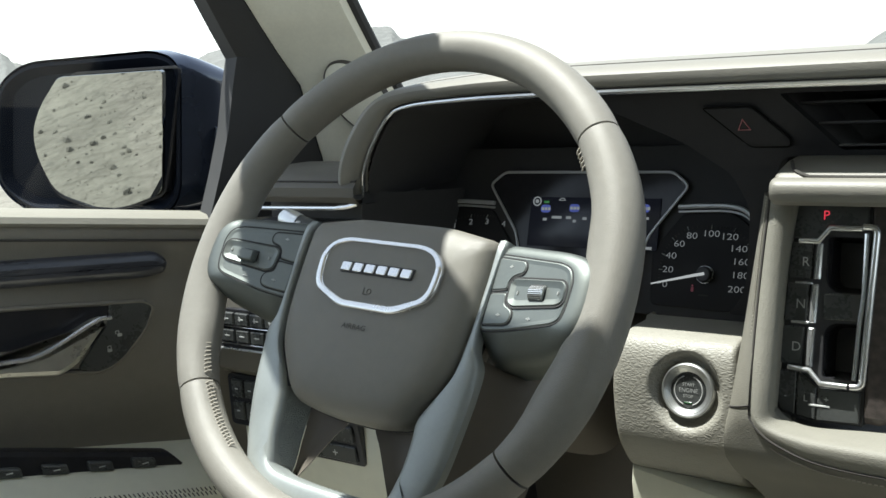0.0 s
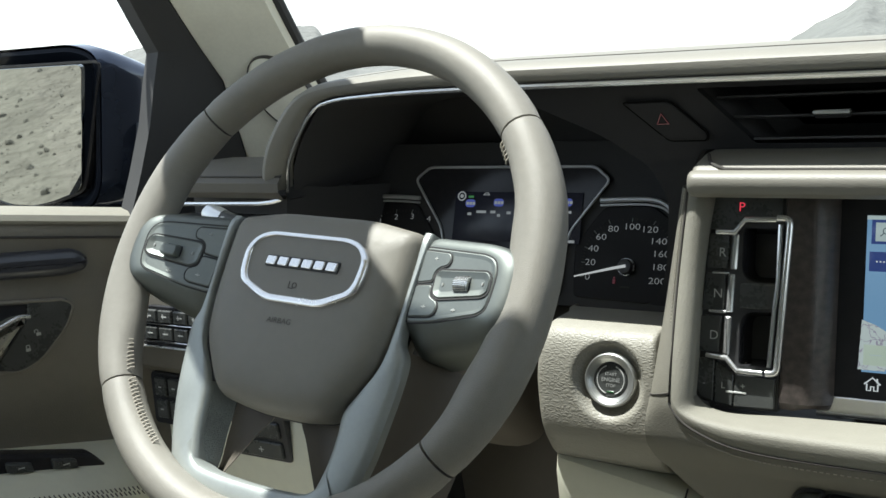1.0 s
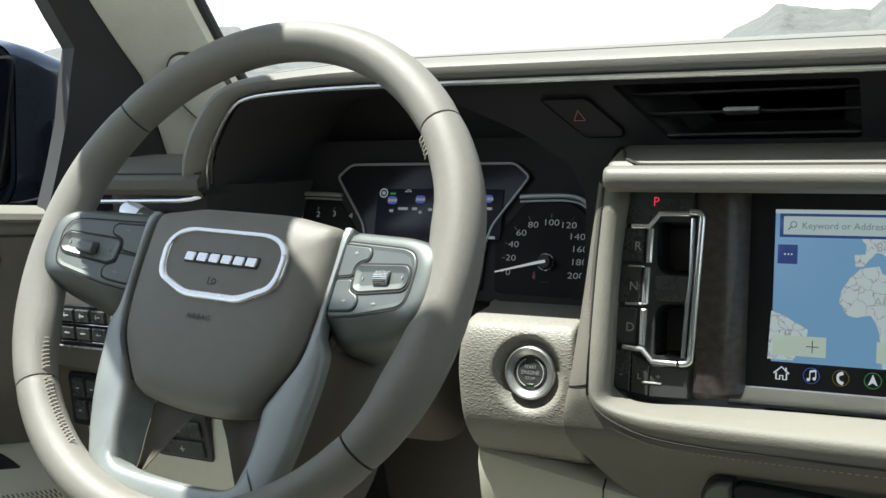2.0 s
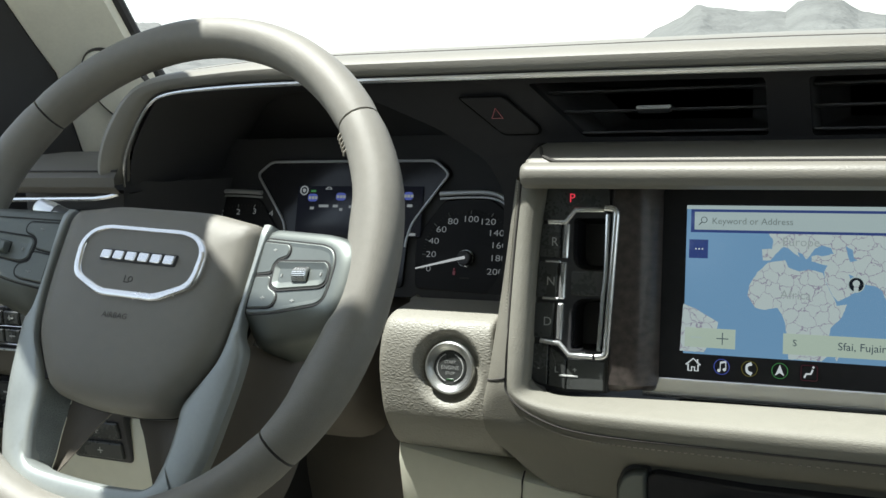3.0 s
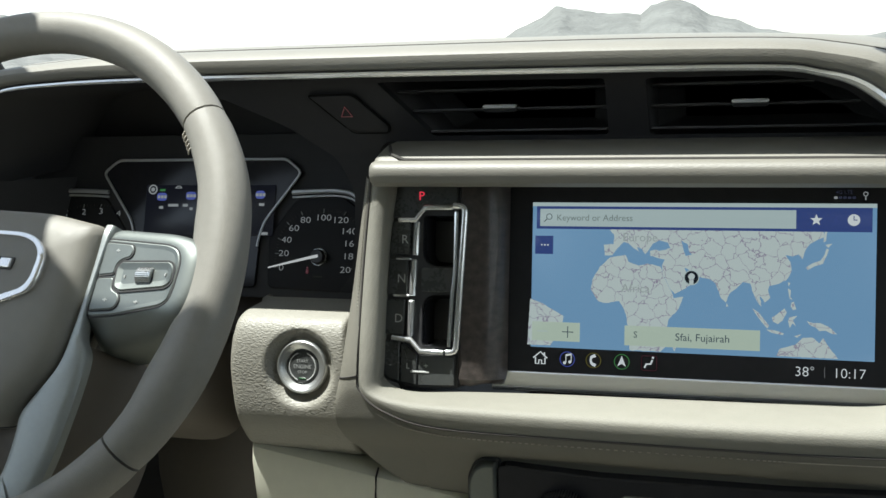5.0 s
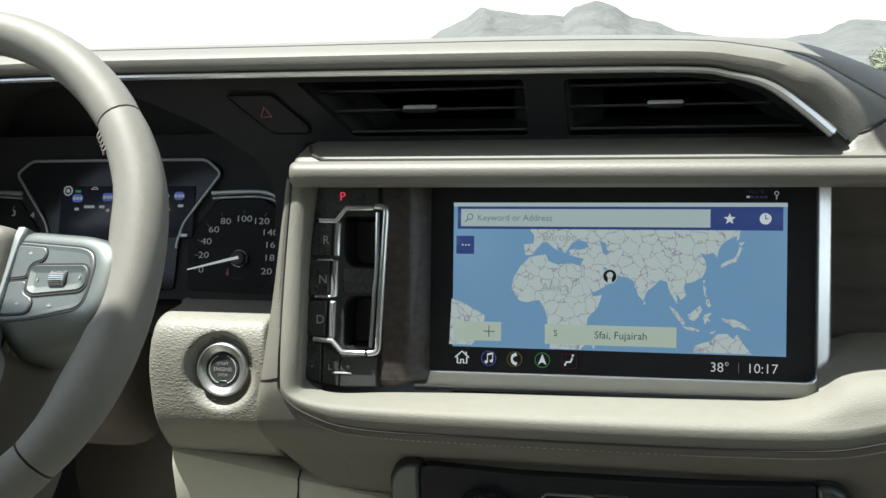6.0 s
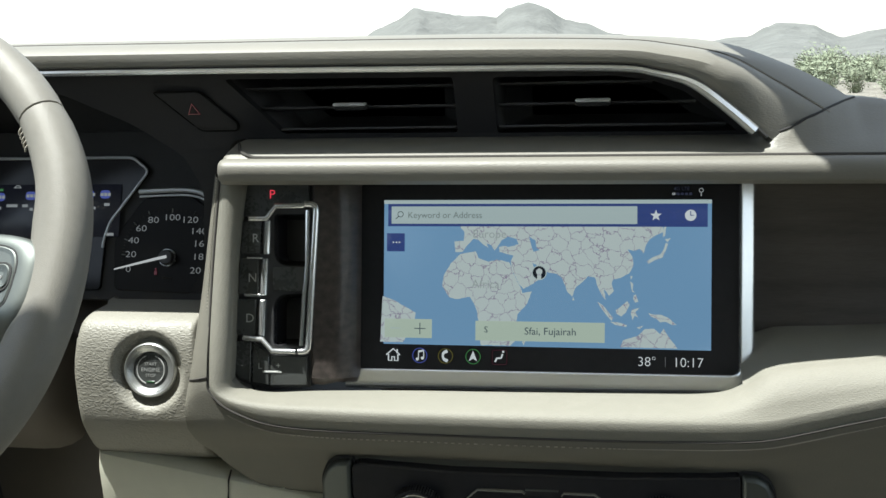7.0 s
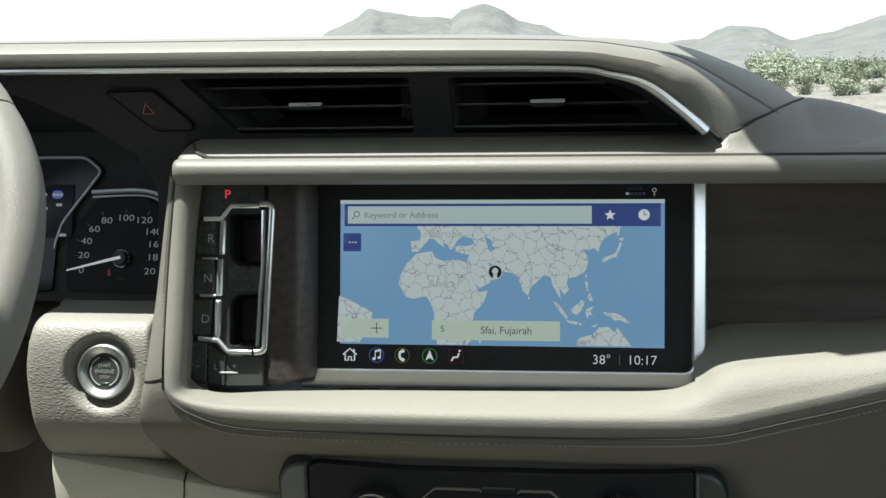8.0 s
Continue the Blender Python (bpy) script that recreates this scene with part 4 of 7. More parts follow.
# the cheek outside that seam runs down into the lower dash
o_line = spline([(-0.2302, -0.020, 1.2765), (-0.2358, -0.036, 1.2138), (-0.2390, -0.062, 1.1480), (-0.2412, -0.069, 1.1215), (-0.2390, -0.0645, 1.1010), (-0.2290, -0.0525, 1.0785), (-0.1780, -0.0330, 1.0340)], 6)
s_line = b_out[:29]
o_line = [o_line[i if i <= 18 else round(18 + (i - 18) * 1.8)] for i in range(29)]


def lower_y(z, zt):
    """How far the lower dash stands back at a height below its seam."""
    prof = ((zt, -0.0785), (zt - 0.006, -0.0776), (zt - 0.017, -0.0700), (1.084, -0.0560), (1.058, -0.0480), (1.0, -0.012))
    return next((lin(a[1], b[1], (a[0] - z) / (a[0] - b[0])) for a, b in zip(prof, prof[1:]) if b[0] <= z <= a[0]), -0.0785)


cheek = []
for k in [j / 14 for j in range(15)]:
    row = []
    for i, (p, q) in enumerate(zip(s_line, o_line)):
        c = beside(i + 4)
        bow = 1 - math.sqrt(max(0.0, 1 - k * k))
        z = lin(p.z, q.z, k)
        row.append((lin(p.x, q.x, k), lin(lower_y(z, s_line[-1].z), lin(p.y, q.y, bow) - 0.0010 * math.sin(math.pi * k), c), z))
    cheek.append(row)
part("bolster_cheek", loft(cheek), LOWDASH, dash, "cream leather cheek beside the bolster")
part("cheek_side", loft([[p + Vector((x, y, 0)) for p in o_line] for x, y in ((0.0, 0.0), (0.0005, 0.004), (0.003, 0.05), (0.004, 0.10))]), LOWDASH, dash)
part("cheek_edge", sweep([p + Vector((-0.0004, 0.0004, 0)) for p in o_line[:19]], 0.0008, 5), SEAM, dash)
joint = [Vector(cheek[j][13]) + Vector((0, -0.0002, 0)) for j in range(15)]
part("bolster_joint", sweep(joint, 0.0007, 5), SEAM, dash)
stit = [sweep([p + Vector((-0.0022, -0.0004, 0.001)), p + Vector((-0.0022, -0.0004, -0.0010))], 0.0004, 4) for p in [b_out[i].lerp(b_out[i + 1], k) for i in range(0, 17) for k in [j / 5 for j in range(5)]]]
part("cheek_stitches", merge(*stit), THREAD, dash)
stit = [sweep([p + Vector((0, 0.0004, -0.0055)), p + Vector((0.0022, 0.0004, -0.0055))], 0.0004, 4) for p in [b_out[i].lerp(b_out[i + 1], k) for i in range(22, len(b_out) - 14) for k in (0, 0.25, 0.5, 0.75)]]
part("bolster_stitches", merge(*stit), THREAD, dash)
# leather shelf between the bolster and the dark trim
rear = spline([(0.1310, 0.006, 1.1560), (0.150, 0.006, 1.1632), (0.1615, 0.006, 1.1655), (0.20, 0.006, 1.1670), (0.26, 0.006, 1.1708), (0.40, 0.006, 1.1790), (0.86, 0.006, 1.186)], 8)
front = [min(b_in, key=lambda p: abs(p.x - r.x)) for r in rear]
front = [Vector((max(r.x, 0.1280), -0.0530, next((lin(a.z, b.z, (max(r.x, 0.1280) - a.x) / (b.x - a.x)) for a, b in zip(b_in[30:], b_in[31:]) if a.x <= max(r.x, 0.1280) <= b.x), f.z) - 0.0014)) for r, f in zip(rear, front)]
part("bolster_shelf", loft([[p + Vector((0, -0.002, -0.006)) for p in front], front] + [[p.lerp(q, k) + Vector((0, 0, 0.0015 * math.sin(math.pi * k))) for p, q in zip(front, rear)] for k in (0.25, 0.5, 0.75)] + [rear, [q + Vector((0, 0.006, -0.004)) for q in rear]]), CREAM, dash, "leather shelf behind the bolster")

# panel under the bolster, down to the knees
rows = []
for x in [-0.1845, -0.1815] + [-0.1450 + 0.0365 * i for i in range(28)]:
    zt = next((lin(a.z, b.z, (x - a.x) / (b.x - a.x)) for a, b in zip(b_out[24:], b_out[25:]) if a.x <= x <= b.x), 1.115)
    back = -0.0006 if x < -0.15 else 0.0
    rows.append([(x, y + back, z) for x, y, z in ((x, -0.064, zt + 0.006), (x, -0.0785, zt), (x, -0.0776, zt - 0.006), (x, -0.0700, zt - 0.017), (x, -0.0560, 1.084), (x, -0.0480, 1.058), (x, -0.012, 1.0), (x, 0.03, 0.93), (x, 0.08, 0.80), (x, 0.10, 0.36))])
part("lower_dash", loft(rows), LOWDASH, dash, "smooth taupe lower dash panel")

# pod that carries the start button
AWAY = Matrix.Translation((0.04, -0.73, 1.37)) @ Matrix.Scale(1.014, 4) @ Matrix.Translation((-0.04, 0.73, -1.37))
pod_rows = []
pod_prof = ((0.006, 1.130), (0.006, 1.1700), (0.002, 1.1790), (-0.012, 1.1796), (-0.030, 1.1795), (-0.045, 1.1782), (-0.0545, 1.1740), (-0.0605, 1.1640), (-0.0645, 1.1480), (-0.0668, 1.1300), (-0.0680, 1.1150), (-0.0672, 1.1040), (-0.0630, 1.0930), (-0.0540, 1.0800), (-0.0300, 1.0680), (0.02, 1.0570))
pod_prof = [tuple(p) for p in spline(pod_prof, 6)]
sides = ((-0.3335, 1.0), (-0.3330, 0.72), (-0.3310, 0.42), (-0.3270, 0.18), (-0.3200, 0.04), (-0.31, 0), (-0.30, 0), (-0.29, 0), (-0.28, 0), (-0.27, 0), (-0.2575, 0), (-0.2480, 0), (-0.2410, 0.06), (-0.2370, 0.25), (-0.2352, 0.6))
for x, e in spline(sides, 5):
    row = []
    for y, z in pod_prof:
        top = min(1, max(0, (1.15 - z) / 0.09))
        sx = (x + 0.289) * (1 - 0.10 * top * top) * (1 - 0.10 * max(0, min(1, (z - 1.14) / 0.045))) - 0.289 + 0.006 * top
        dish = min(1, max(0, (0.0288 - math.hypot(sx + 0.2735, z - 1.1435)) / 0.0085)) if y < -0.04 else 0
        row.append(AWAY @ Vector((sx, y + 0.028 * e * e * (1 if y < -0.035 else 0.3) + 0.0084 * dish * dish * (3 - 2 * dish), z - 0.010 * e * e * (1 if z > 1.165 and y < -0.01 else 0))))
    pod_rows.append(row)
part("start_pod", loft(pod_rows), PODSKIN, dash, "grained cream leather pod round the start button")
# knee panels: pale ones left and right of the column, a dark recess between
knee = ((0.0, 1.088), (-0.022, 1.078), (-0.034, 1.062), (-0.034, 1.02), (-0.020, 0.95), (0.02, 0.86), (0.06, 0.75), (0.10, 0.36))
part("knee_panel", loft([[(-0.755 + 0.0415 * i, y, z) for y, z in knee] for i in range(8)]), PALE, dash, "pale cream knee panel under the column")
rows = []
for x, e in ((-0.330, 1.0), (-0.3285, 0.5), (-0.325, 0.2), (-0.318, 0.03), (-0.30, 0), (-0.27, 0), (-0.24, 0), (-0.20, 0), (-0.17, 0), (-0.138, 0)):
    rows.append([(x, y + 0.03 * e * e, z - 0.164 * (x + 0.318) * min(1, max(0, (z - 0.5) / 0.4))) for y, z in ((-0.02, 1.0795), (-0.040, 1.0777), (-0.0465, 1.073), (-0.0495, 1.060), (-0.046, 1.02), (-0.030, 0.95), (0.01, 0.86), (0.05, 0.75), (0.09, 0.36))])
part("knee_seam", sweep([(-0.226, y, z) for y, z in ((-0.0410, 1.0632), (-0.0470, 1.0580), (-0.0500, 1.045), (-0.0465, 1.005), (-0.031, 0.94))], 0.0007, 5), SEAM, dash)
part("centre_knee_panel", loft(rows), PALE, dash, "pale cream side panel under the start pod")
part("column_recess", loft([[(-0.48 + 0.0175 * i, y, z) for y, z in ((0.10, 1.17), (0.07, 1.10), (0.06, 1.0), (0.08, 0.85), (0.10, 0.36))] for i in range(10)]), surface("dark_brown_plastic", (0.085, 0.072, 0.058), 0.6, vary=0.08, scale=8), dash, "dark recess behind the column")

# left end: ledge with chrome lip, air outlet gap, switch shelf
rows = [[(x, y + 0.0, z + 0.04 * (x + 0.58) * 0) for y, z in ((0.06, 1.292), (0.0, 1.2935), (-0.020, 1.2915), (-0.033, 1.2860), (-0.040, 1.2790), (-0.040, 1.2710), (-0.034, 1.2650), (-0.02, 1.2630), (0.0, 1.263))] for x in [-0.725 + 0.0110 * i for i in range(14)]]
# same leather as the brow; its darker colour stands in for pillar shade
part("left_ledge", loft(rows), LOWER_SHADED, dash, "rounded leather ledge at the dash end, darkened as shade")
part("left_ledge_seam", sweep([(-0.725 + 0.0110 * i, -0.0352, 1.2842) for i in range(14)], 0.0009, 6), SEAM, dash)
part("left_chrome_lip", sweep([(-0.725, -0.034, 1.2588), (-0.68, -0.034, 1.2594), (-0.61, -0.034, 1.2605), (-0.596, -0.033, 1.2620), (-0.588, -0.030, 1.2640)], 0.0022, 8), BRIGHT, dash, "thin chrome lip")
part("left_outlet_gap", box(-0.725, -0.585, 0.0, 0.012, 1.19, 1.262, 0.002), BLACK, dash)
for i in range(3):
    part("left_outlet_slat", box(-0.72, -0.59, -0.02, 0.004, 1.243 - 0.016 * i, 1.2455 - 0.016 * i, 0.001), BLACK, dash)
rows = [[(x, y, z) for y, z in ((0.0, 1.205), (-0.045, 1.200), (-0.058, 1.192), (-0.064, 1.178), (-0.066, 1.13), (-0.060, 1.108), (-0.045, 1.098), (0.0, 1.09))] for x in [-0.76 + 0.016 * i for i in range(11)]]
part("left_switch_shelf", loft(rows), LOWER_SHADED, dash, "taupe panel that carries the lamp switches")
# hidden plate, added to stop light leaking in behind the cheek
part("cheek_light_block", box(-0.230, -0.13, -0.052, 0.05, 1.098, 1.102, 0.001), SOFTBLACK, dash)
part("dash_rear_fill", box(-0.80, 0.80, 0.56, 0.62, 0.9, 1.19, 0.01), SOFTBLACK, dash)
part("dash_end_fill", box(-0.76, -0.585, 0.126, 0.134, 1.09, 1.285, 0.002), SOFTBLACK, dash)

# round tweeter cover at the pillar's foot
tw = thing("tweeter_cover", pose(-0.7040, 0.1195, 1.3494, 113, 0, 27), "oval pale tweeter cover on the pillar trim", "speaker cover")
oval = [(0.046 * math.cos(a) * math.cos(2.094) - 0.026 * math.sin(a) * math.sin(2.094), 0.046 * math.cos(a) * math.sin(2.094) + 0.026 * math.sin(a) * math.cos(2.094)) for a in [2 * math.pi * i / 48 for i in range(48)]]
part("cover", dome(oval, [(1.0, -0.012), (1.0, 0.001), (0.97, 0.002), (0.6, 0.003), (0.2, 0.0033)]), LINING, tw)
part("cover_gap", band(offset(oval, -0.0012), 0.0014, -0.01, 0.0022, 0.0004), SEAM, tw)

# ---- switches on the left end ----
ls = thing("lamp_switch_panel", frame_at((-0.694, -0.0665, 1.151), 2), "black lamp switch panel with chrome rows", "switch panel")
part("plate", layers(fillet([(-0.046, -0.019), (0.046, -0.019), (0.046, 0.019), (-0.034, 0.019), (-0.046, 0.006)], 0.004), [(0, -0.01), (0, 0.002), (0.001, 0.003)]), GLOSS, ls)
for r, y in ((0, 0.0095), (1, -0.0065)):
    for i in range(4):
        x = -0.030 + 0.0195 * i
        k = part("button", layers(fillet([(x - 0.0088, y - 0.0058), (x + 0.0088, y - 0.0058), (x + 0.0088, y + 0.0058), (x - 0.0088, y + 0.0058)], 0.0015), [(0, 0.001), (0, 0.0045), (0.001, 0.0055)]), BUTTON, ls)
        part("mark", merge(box(x - 0.0032, x + 0.0032, y - 0.0006, y + 0.0006, 0.0055, 0.0058, 0.0001), box(x - 0.0022 + 0.001 * r, x - 0.001, y - 0.002, y + 0.0025, 0.0055, 0.0058, 0.0001)), PRINT, k)
    part("chrome_row", box(-0.040, 0.046, y - 0.0083, y - 0.0068, 0.002, 0.0052, 0.0006), CHROME, ls)
part("chrome_edge", box(-0.046, 0.046, -0.0205, -0.0188, -0.004, 0.0045, 0.0006), SATIN, ls)

pb = thing("pedal_switch_panel", frame_at((-0.632, -0.036, 1.047), -8), "black switch panel on the knee panel", "switch panel")
part("plate", layers(fillet([(-0.034, -0.024), (0.033, -0.024), (0.033, 0.026), (-0.034, 0.026)], 0.005), [(0, -0.01), (0, 0.002), (0.001, 0.003)]), BLACK, pb)
for y in (-0.012, 0.008):
    k = part("button", layers(fillet([(-0.027, y - 0.008), (0.026, y - 0.008), (0.026, y + 0.008), (-0.027, y + 0.008)], 0.002), [(0, 0.002), (0, 0.005), (0.001, 0.006)]), BUTTON, pb)
    part("mark", merge(box(-0.002, 0.004, y - 0.0005, y + 0.0005, 0.006, 0.0063, 0.0001), box(0.0005, 0.0015, y - 0.003, y + 0.003, 0.006, 0.0063, 0.0001)), PRINT, k)
pk = thing("parking_brake_panel", frame_at((-0.735, -0.045, 1.072), 0), "black switch block at the dash end", "switch panel")
part("plate", layers(fillet([(-0.024, -0.026), (0.024, -0.026), (0.024, 0.026), (-0.024, 0.026)], 0.006), [(0, -0.02), (0, 0.002), (0.001, 0.003)]), GLOSS, pk)
for x, y in ((-0.009, 0.012), (0.009, 0.012), (-0.009, -0.01), (0.009, -0.01)):
    part("button", layers(fillet([(x - 0.0075, y - 0.009), (x + 0.0075, y - 0.009), (x + 0.0075, y + 0.009), (x - 0.0075, y + 0.009)], 0.002), [(0, 0.002), (0, 0.005), (0.001, 0.006)]), BUTTON, pk)
    part("mark", box(x - 0.002, x + 0.002, y - 0.0007, y + 0.0007, 0.006, 0.0064, 0.0001), PRINT, pk)

# ---- air outlets ----
SLAT = surface("grey_slat_plastic", (0.125, 0.125, 0.128), 0.42, vary=0.1, scale=20)
for name, outline, tab in (("air_outlet", lv, -0.1355), ("air_outlet", rv, 0.033)):
    v = thing(name, pose(0, 0, 0), "black air outlet with slats and silver tab", "air vent", "outlets over the screen")
    part("duct", loft([[(x, fascia_y(z) + 0.011, z) for x, z in outline], [(x, 0.06, z) for x, z in outline], [(lin(x, tab, 0.3), 0.075, lin(z, 1.32, 0.4)) for x, z in outline]], closed=True), DUCT, v)
    part("duct_back", loft([[(lin(x, tab, q), 0.0740, lin(z, 1.32, 0.4 + 0.6 * (q - 0.3) / 0.7)) for x, z in outline] for q in (0.26, 0.98)], closed=True, caps=True), DUCT, v)
    x0, x1 = min(p[0] for p in outline), max(p[0] for p in outline)
    for z in (1.3348, 1.3209, 1.3058):
        xs = []
        for a, b in zip(outline, outline[1:] + outline[:1]):
            if (a[1] - z) * (b[1] - z) < 0:
                xs.append(lin(a[0], b[0], (z - a[1]) / (b[1] - a[1])))
        if len(xs) < 2:
            continue
        a, b = min(xs) + 0.0015, max(xs) - 0.0015
        part("slat", loft([[(a, y, z + h), (b, y, z + h)] for y, h in ((0.002, -0.0009), (0.0002, -0.0006), (-0.0003, 0.0), (0.0002, 0.0006), (0.002, 0.0008), (0.03, -0.0022), (0.03, -0.0036))], round_rows=True), SLAT, v)
    t = part("tab", box(tab - 0.0120, tab + 0.0120, -0.004, 0.010, 1.3186, 1.3236, 0.002), RUBBER, v)
    # the strip's near-white colour stands in for the sky it mirrors
    part("tab_chrome", box(tab - 0.0118, tab + 0.0118, -0.0062, 0.0, 1.3216, 1.3240, 0.0009), surface("tab_silver_sky_sheen", (0.86, 0.87, 0.87), 0.3, 0.15, vary=0.02) if tab < 0 else bpy.data.materials["tab_silver_sky_sheen"], t, "silver strip with sky sheen in its colour")

# ---- hazard switch ----
hz = thing("hazard_switch", pose(0, 0, 0), "black hazard switch with a dim red triangle", "switch")
hz_out = fillet([(-0.2758, 1.3350), (-0.2394, 1.3350), (-0.2165, 1.3110), (-0.2180, 1.3050), (-0.2462, 1.3050)], 0.0045, 5)
hz_in = offset(hz_out, 0.0011)


def on_fascia(pts, d):
    return [(x, fascia_y(z) - d, z) for x, z in pts]


hz_c = Vector((-0.2460, 1.3205))


def hz_ring(k, d):
    return on_fascia([(lin(hz_c.x, x, k), lin(hz_c.y, z, k)) for x, z in hz_in], d)


part("gap", loft([on_fascia(hz_out, -0.002), on_fascia(hz_out, 0.0030), on_fascia(hz_in, 0.0030), on_fascia(hz_in, -0.002)], closed=True, round_rows=True), surface("black_key_gap", (0.006, 0.006, 0.006), 0.8, spec=0.1), hz)
part("key", loft([hz_ring(1.0, -0.001), hz_ring(1.0, 0.0028), hz_ring(0.96, 0.0034), hz_ring(0.7, 0.0034), hz_ring(0.4, 0.0034), hz_ring(0.02, 0.0034)], closed=True), FASCIA, hz)
tri = [(-0.2520, 1.3180), (-0.2425, 1.3180), (-0.2472, 1.3262)]
part("triangle", loft([on_fascia(tri, 0.0010), on_fascia(tri, 0.0041), on_fascia(offset(tri, 0.0011), 0.0041), on_fascia(offset(tri, 0.0011), 0.0010)], closed=True, round_rows=True), DIMRED, hz, "dim red triangle")

# ---- start button ----
sb = thing("start_button", frame_at(AWAY @ Vector((-0.2735, -0.0594, 1.1435)), 11), "round push start button with satin ring", "start button")
part("ring", loft([[(r * math.cos(2 * math.pi * i / 56), r * math.sin(2 * math.pi * i / 56), h) for i in range(56)] for r, h in ((0.0196, -0.006), (0.0196, 0.0002), (0.0191, 0.0016), (0.0184, 0.0021), (0.0174, 0.0019), (0.0166, 0.0012), (0.0163, 0.0013), (0.0140, -0.0006), (0.0131, -0.0010), (0.0128, -0.006))], closed=True), surface("grey_ring_metal", (0.56, 0.57, 0.56), 0.38, 0.85, vary=0.02), sb, "satin metal ring")
part("cap", dome([(0.0126 * math.cos(a), 0.0126 * math.sin(a)) for a in [2 * math.pi * i / 40 for i in range(40)]], [(1.0, -0.006), (1.0, -0.0016), (0.93, -0.0008), (0.5, -0.0010), (0.1, -0.0011)]), BUTTON, sb)
for s, y, w in (("START", 0.0046, 0.0036), ("ENGINE", 0.0, 0.0046), ("STOP", -0.0046, 0.0036)):
    lettering("word", s, w * 0.88, FAINT, sb, 0, y * 0.88, -0.0005)
part("lamp_bar", box(-0.0028, 0.0028, -0.0090, -0.0079, -0.0010, -0.0005, 0.0002), GREEN_LIT, sb)
for a0 in (110, -70):
    part("arc", sweep([(0.0104 * math.cos(radians(a0 + 14 * i)), 0.0104 * math.sin(radians(a0 + 14 * i)), -0.0008) for i in range(11)], 0.0004, 5), PRINT, sb)

# ---- gear switches ----
gs = thing("gear_selector", SCREEN_AT @ pose(0, 0, 0.018), "push-button gear selector in black with chrome frame", "gear selector")
def plate_with_holes(outer, holes, h0, h1):
    """A flat plate with openings through it."""
    bm = bmesh.new()
    edges = []
    for loop in (outer, *holes):
        vs = [bm.verts.new((x, y, h0)) for x, y in loop]
        edges += [bm.edges.new((vs[i - 1], vs[i])) for i in range(len(vs))]
    bmesh.ops.triangle_fill(bm, edges=edges, use_beauty=True)
    ext = bmesh.ops.extrude_face_region(bm, geom=bm.faces[:])
    bmesh.ops.translate(bm, vec=(0, 0, h1 - h0), verts=[v for v in ext["geom"] if isinstance(v, bmesh.types.BMVert)])
    return bm


WELLS = [fillet([(-0.1895, a), (-0.1655, a), (-0.1655, b), (-0.1895, b)], [0.003, 0.003, 0.003, 0.012] if a > -0.05 else [0.012, 0.003, 0.003, 0.003]) for a, b in ((-0.006, -0.043), (-0.062, -0.099))]
part("panel", plate_with_holes(fillet([(-0.2120, 0.018), (-0.1620, 0.018), (-0.1620, -0.1275), (-0.1950, -0.1290), (-0.2180, -0.1240), (-0.2200, -0.110)], [0.004, 0.001, 0.001, 0.006, 0.012, 0.004]), WELLS, -0.03, 0.0), BLACK, gs)
part("wood_side", loft([[(u, v, h) for v in [0.018 - 0.0073 * i for i in range(20)]] for u, h in ((-0.1612, -0.012), (-0.1608, 0.0025), (-0.1590, 0.0040), (-0.1520, 0.0040), (-0.1440, 0.0032), (-0.1385, 0.0010), (-0.1330, -0.006), (-0.1300, -0.016))]), WOOD, gs, "dark open-grain wood cover")
part("wood_edge", loft([[(u, 0.018, h), (u, 0.0188, h - 0.003), (u, 0.019, -0.03)] for u, h in ((-0.1608, 0.0025), (-0.1520, 0.0040), (-0.1440, 0.0032), (-0.1330, -0.006), (-0.1300, -0.016))]), WOOD, gs)
part("wood_foot", loft([[(u, -0.1207, h), (u, -0.1235 - 0.002 * (u < -0.15), h - 0.003), (u, -0.124, -0.03)] for u, h in ((-0.1608, 0.0025), (-0.1520, 0.0040), (-0.1440, 0.0032), (-0.1330, -0.006), (-0.1300, -0.016))]), WOOD, gs)
# finger wells
for well in WELLS:
    part("finger_well", loft([[(x, y, h) for x, y in offset(well, d)] for d, h in ((0, 0.0006), (0.0006, 0.0004), (0.0010, -0.012), (0.004, -0.019))], closed=True), GLOSS, gs)
    part("well_floor", prism(offset(well, 0.0015), -0.024, -0.018, 0.0005), BLACK, gs)
part("bridge", layers(fillet([(-0.190, -0.0435), (-0.1655, -0.0435), (-0.1655, -0.0605), (-0.190, -0.0605)], 0.002), [(0, -0.004), (0, 0.0012), (0.001, 0.0016)]), BUTTON, gs)
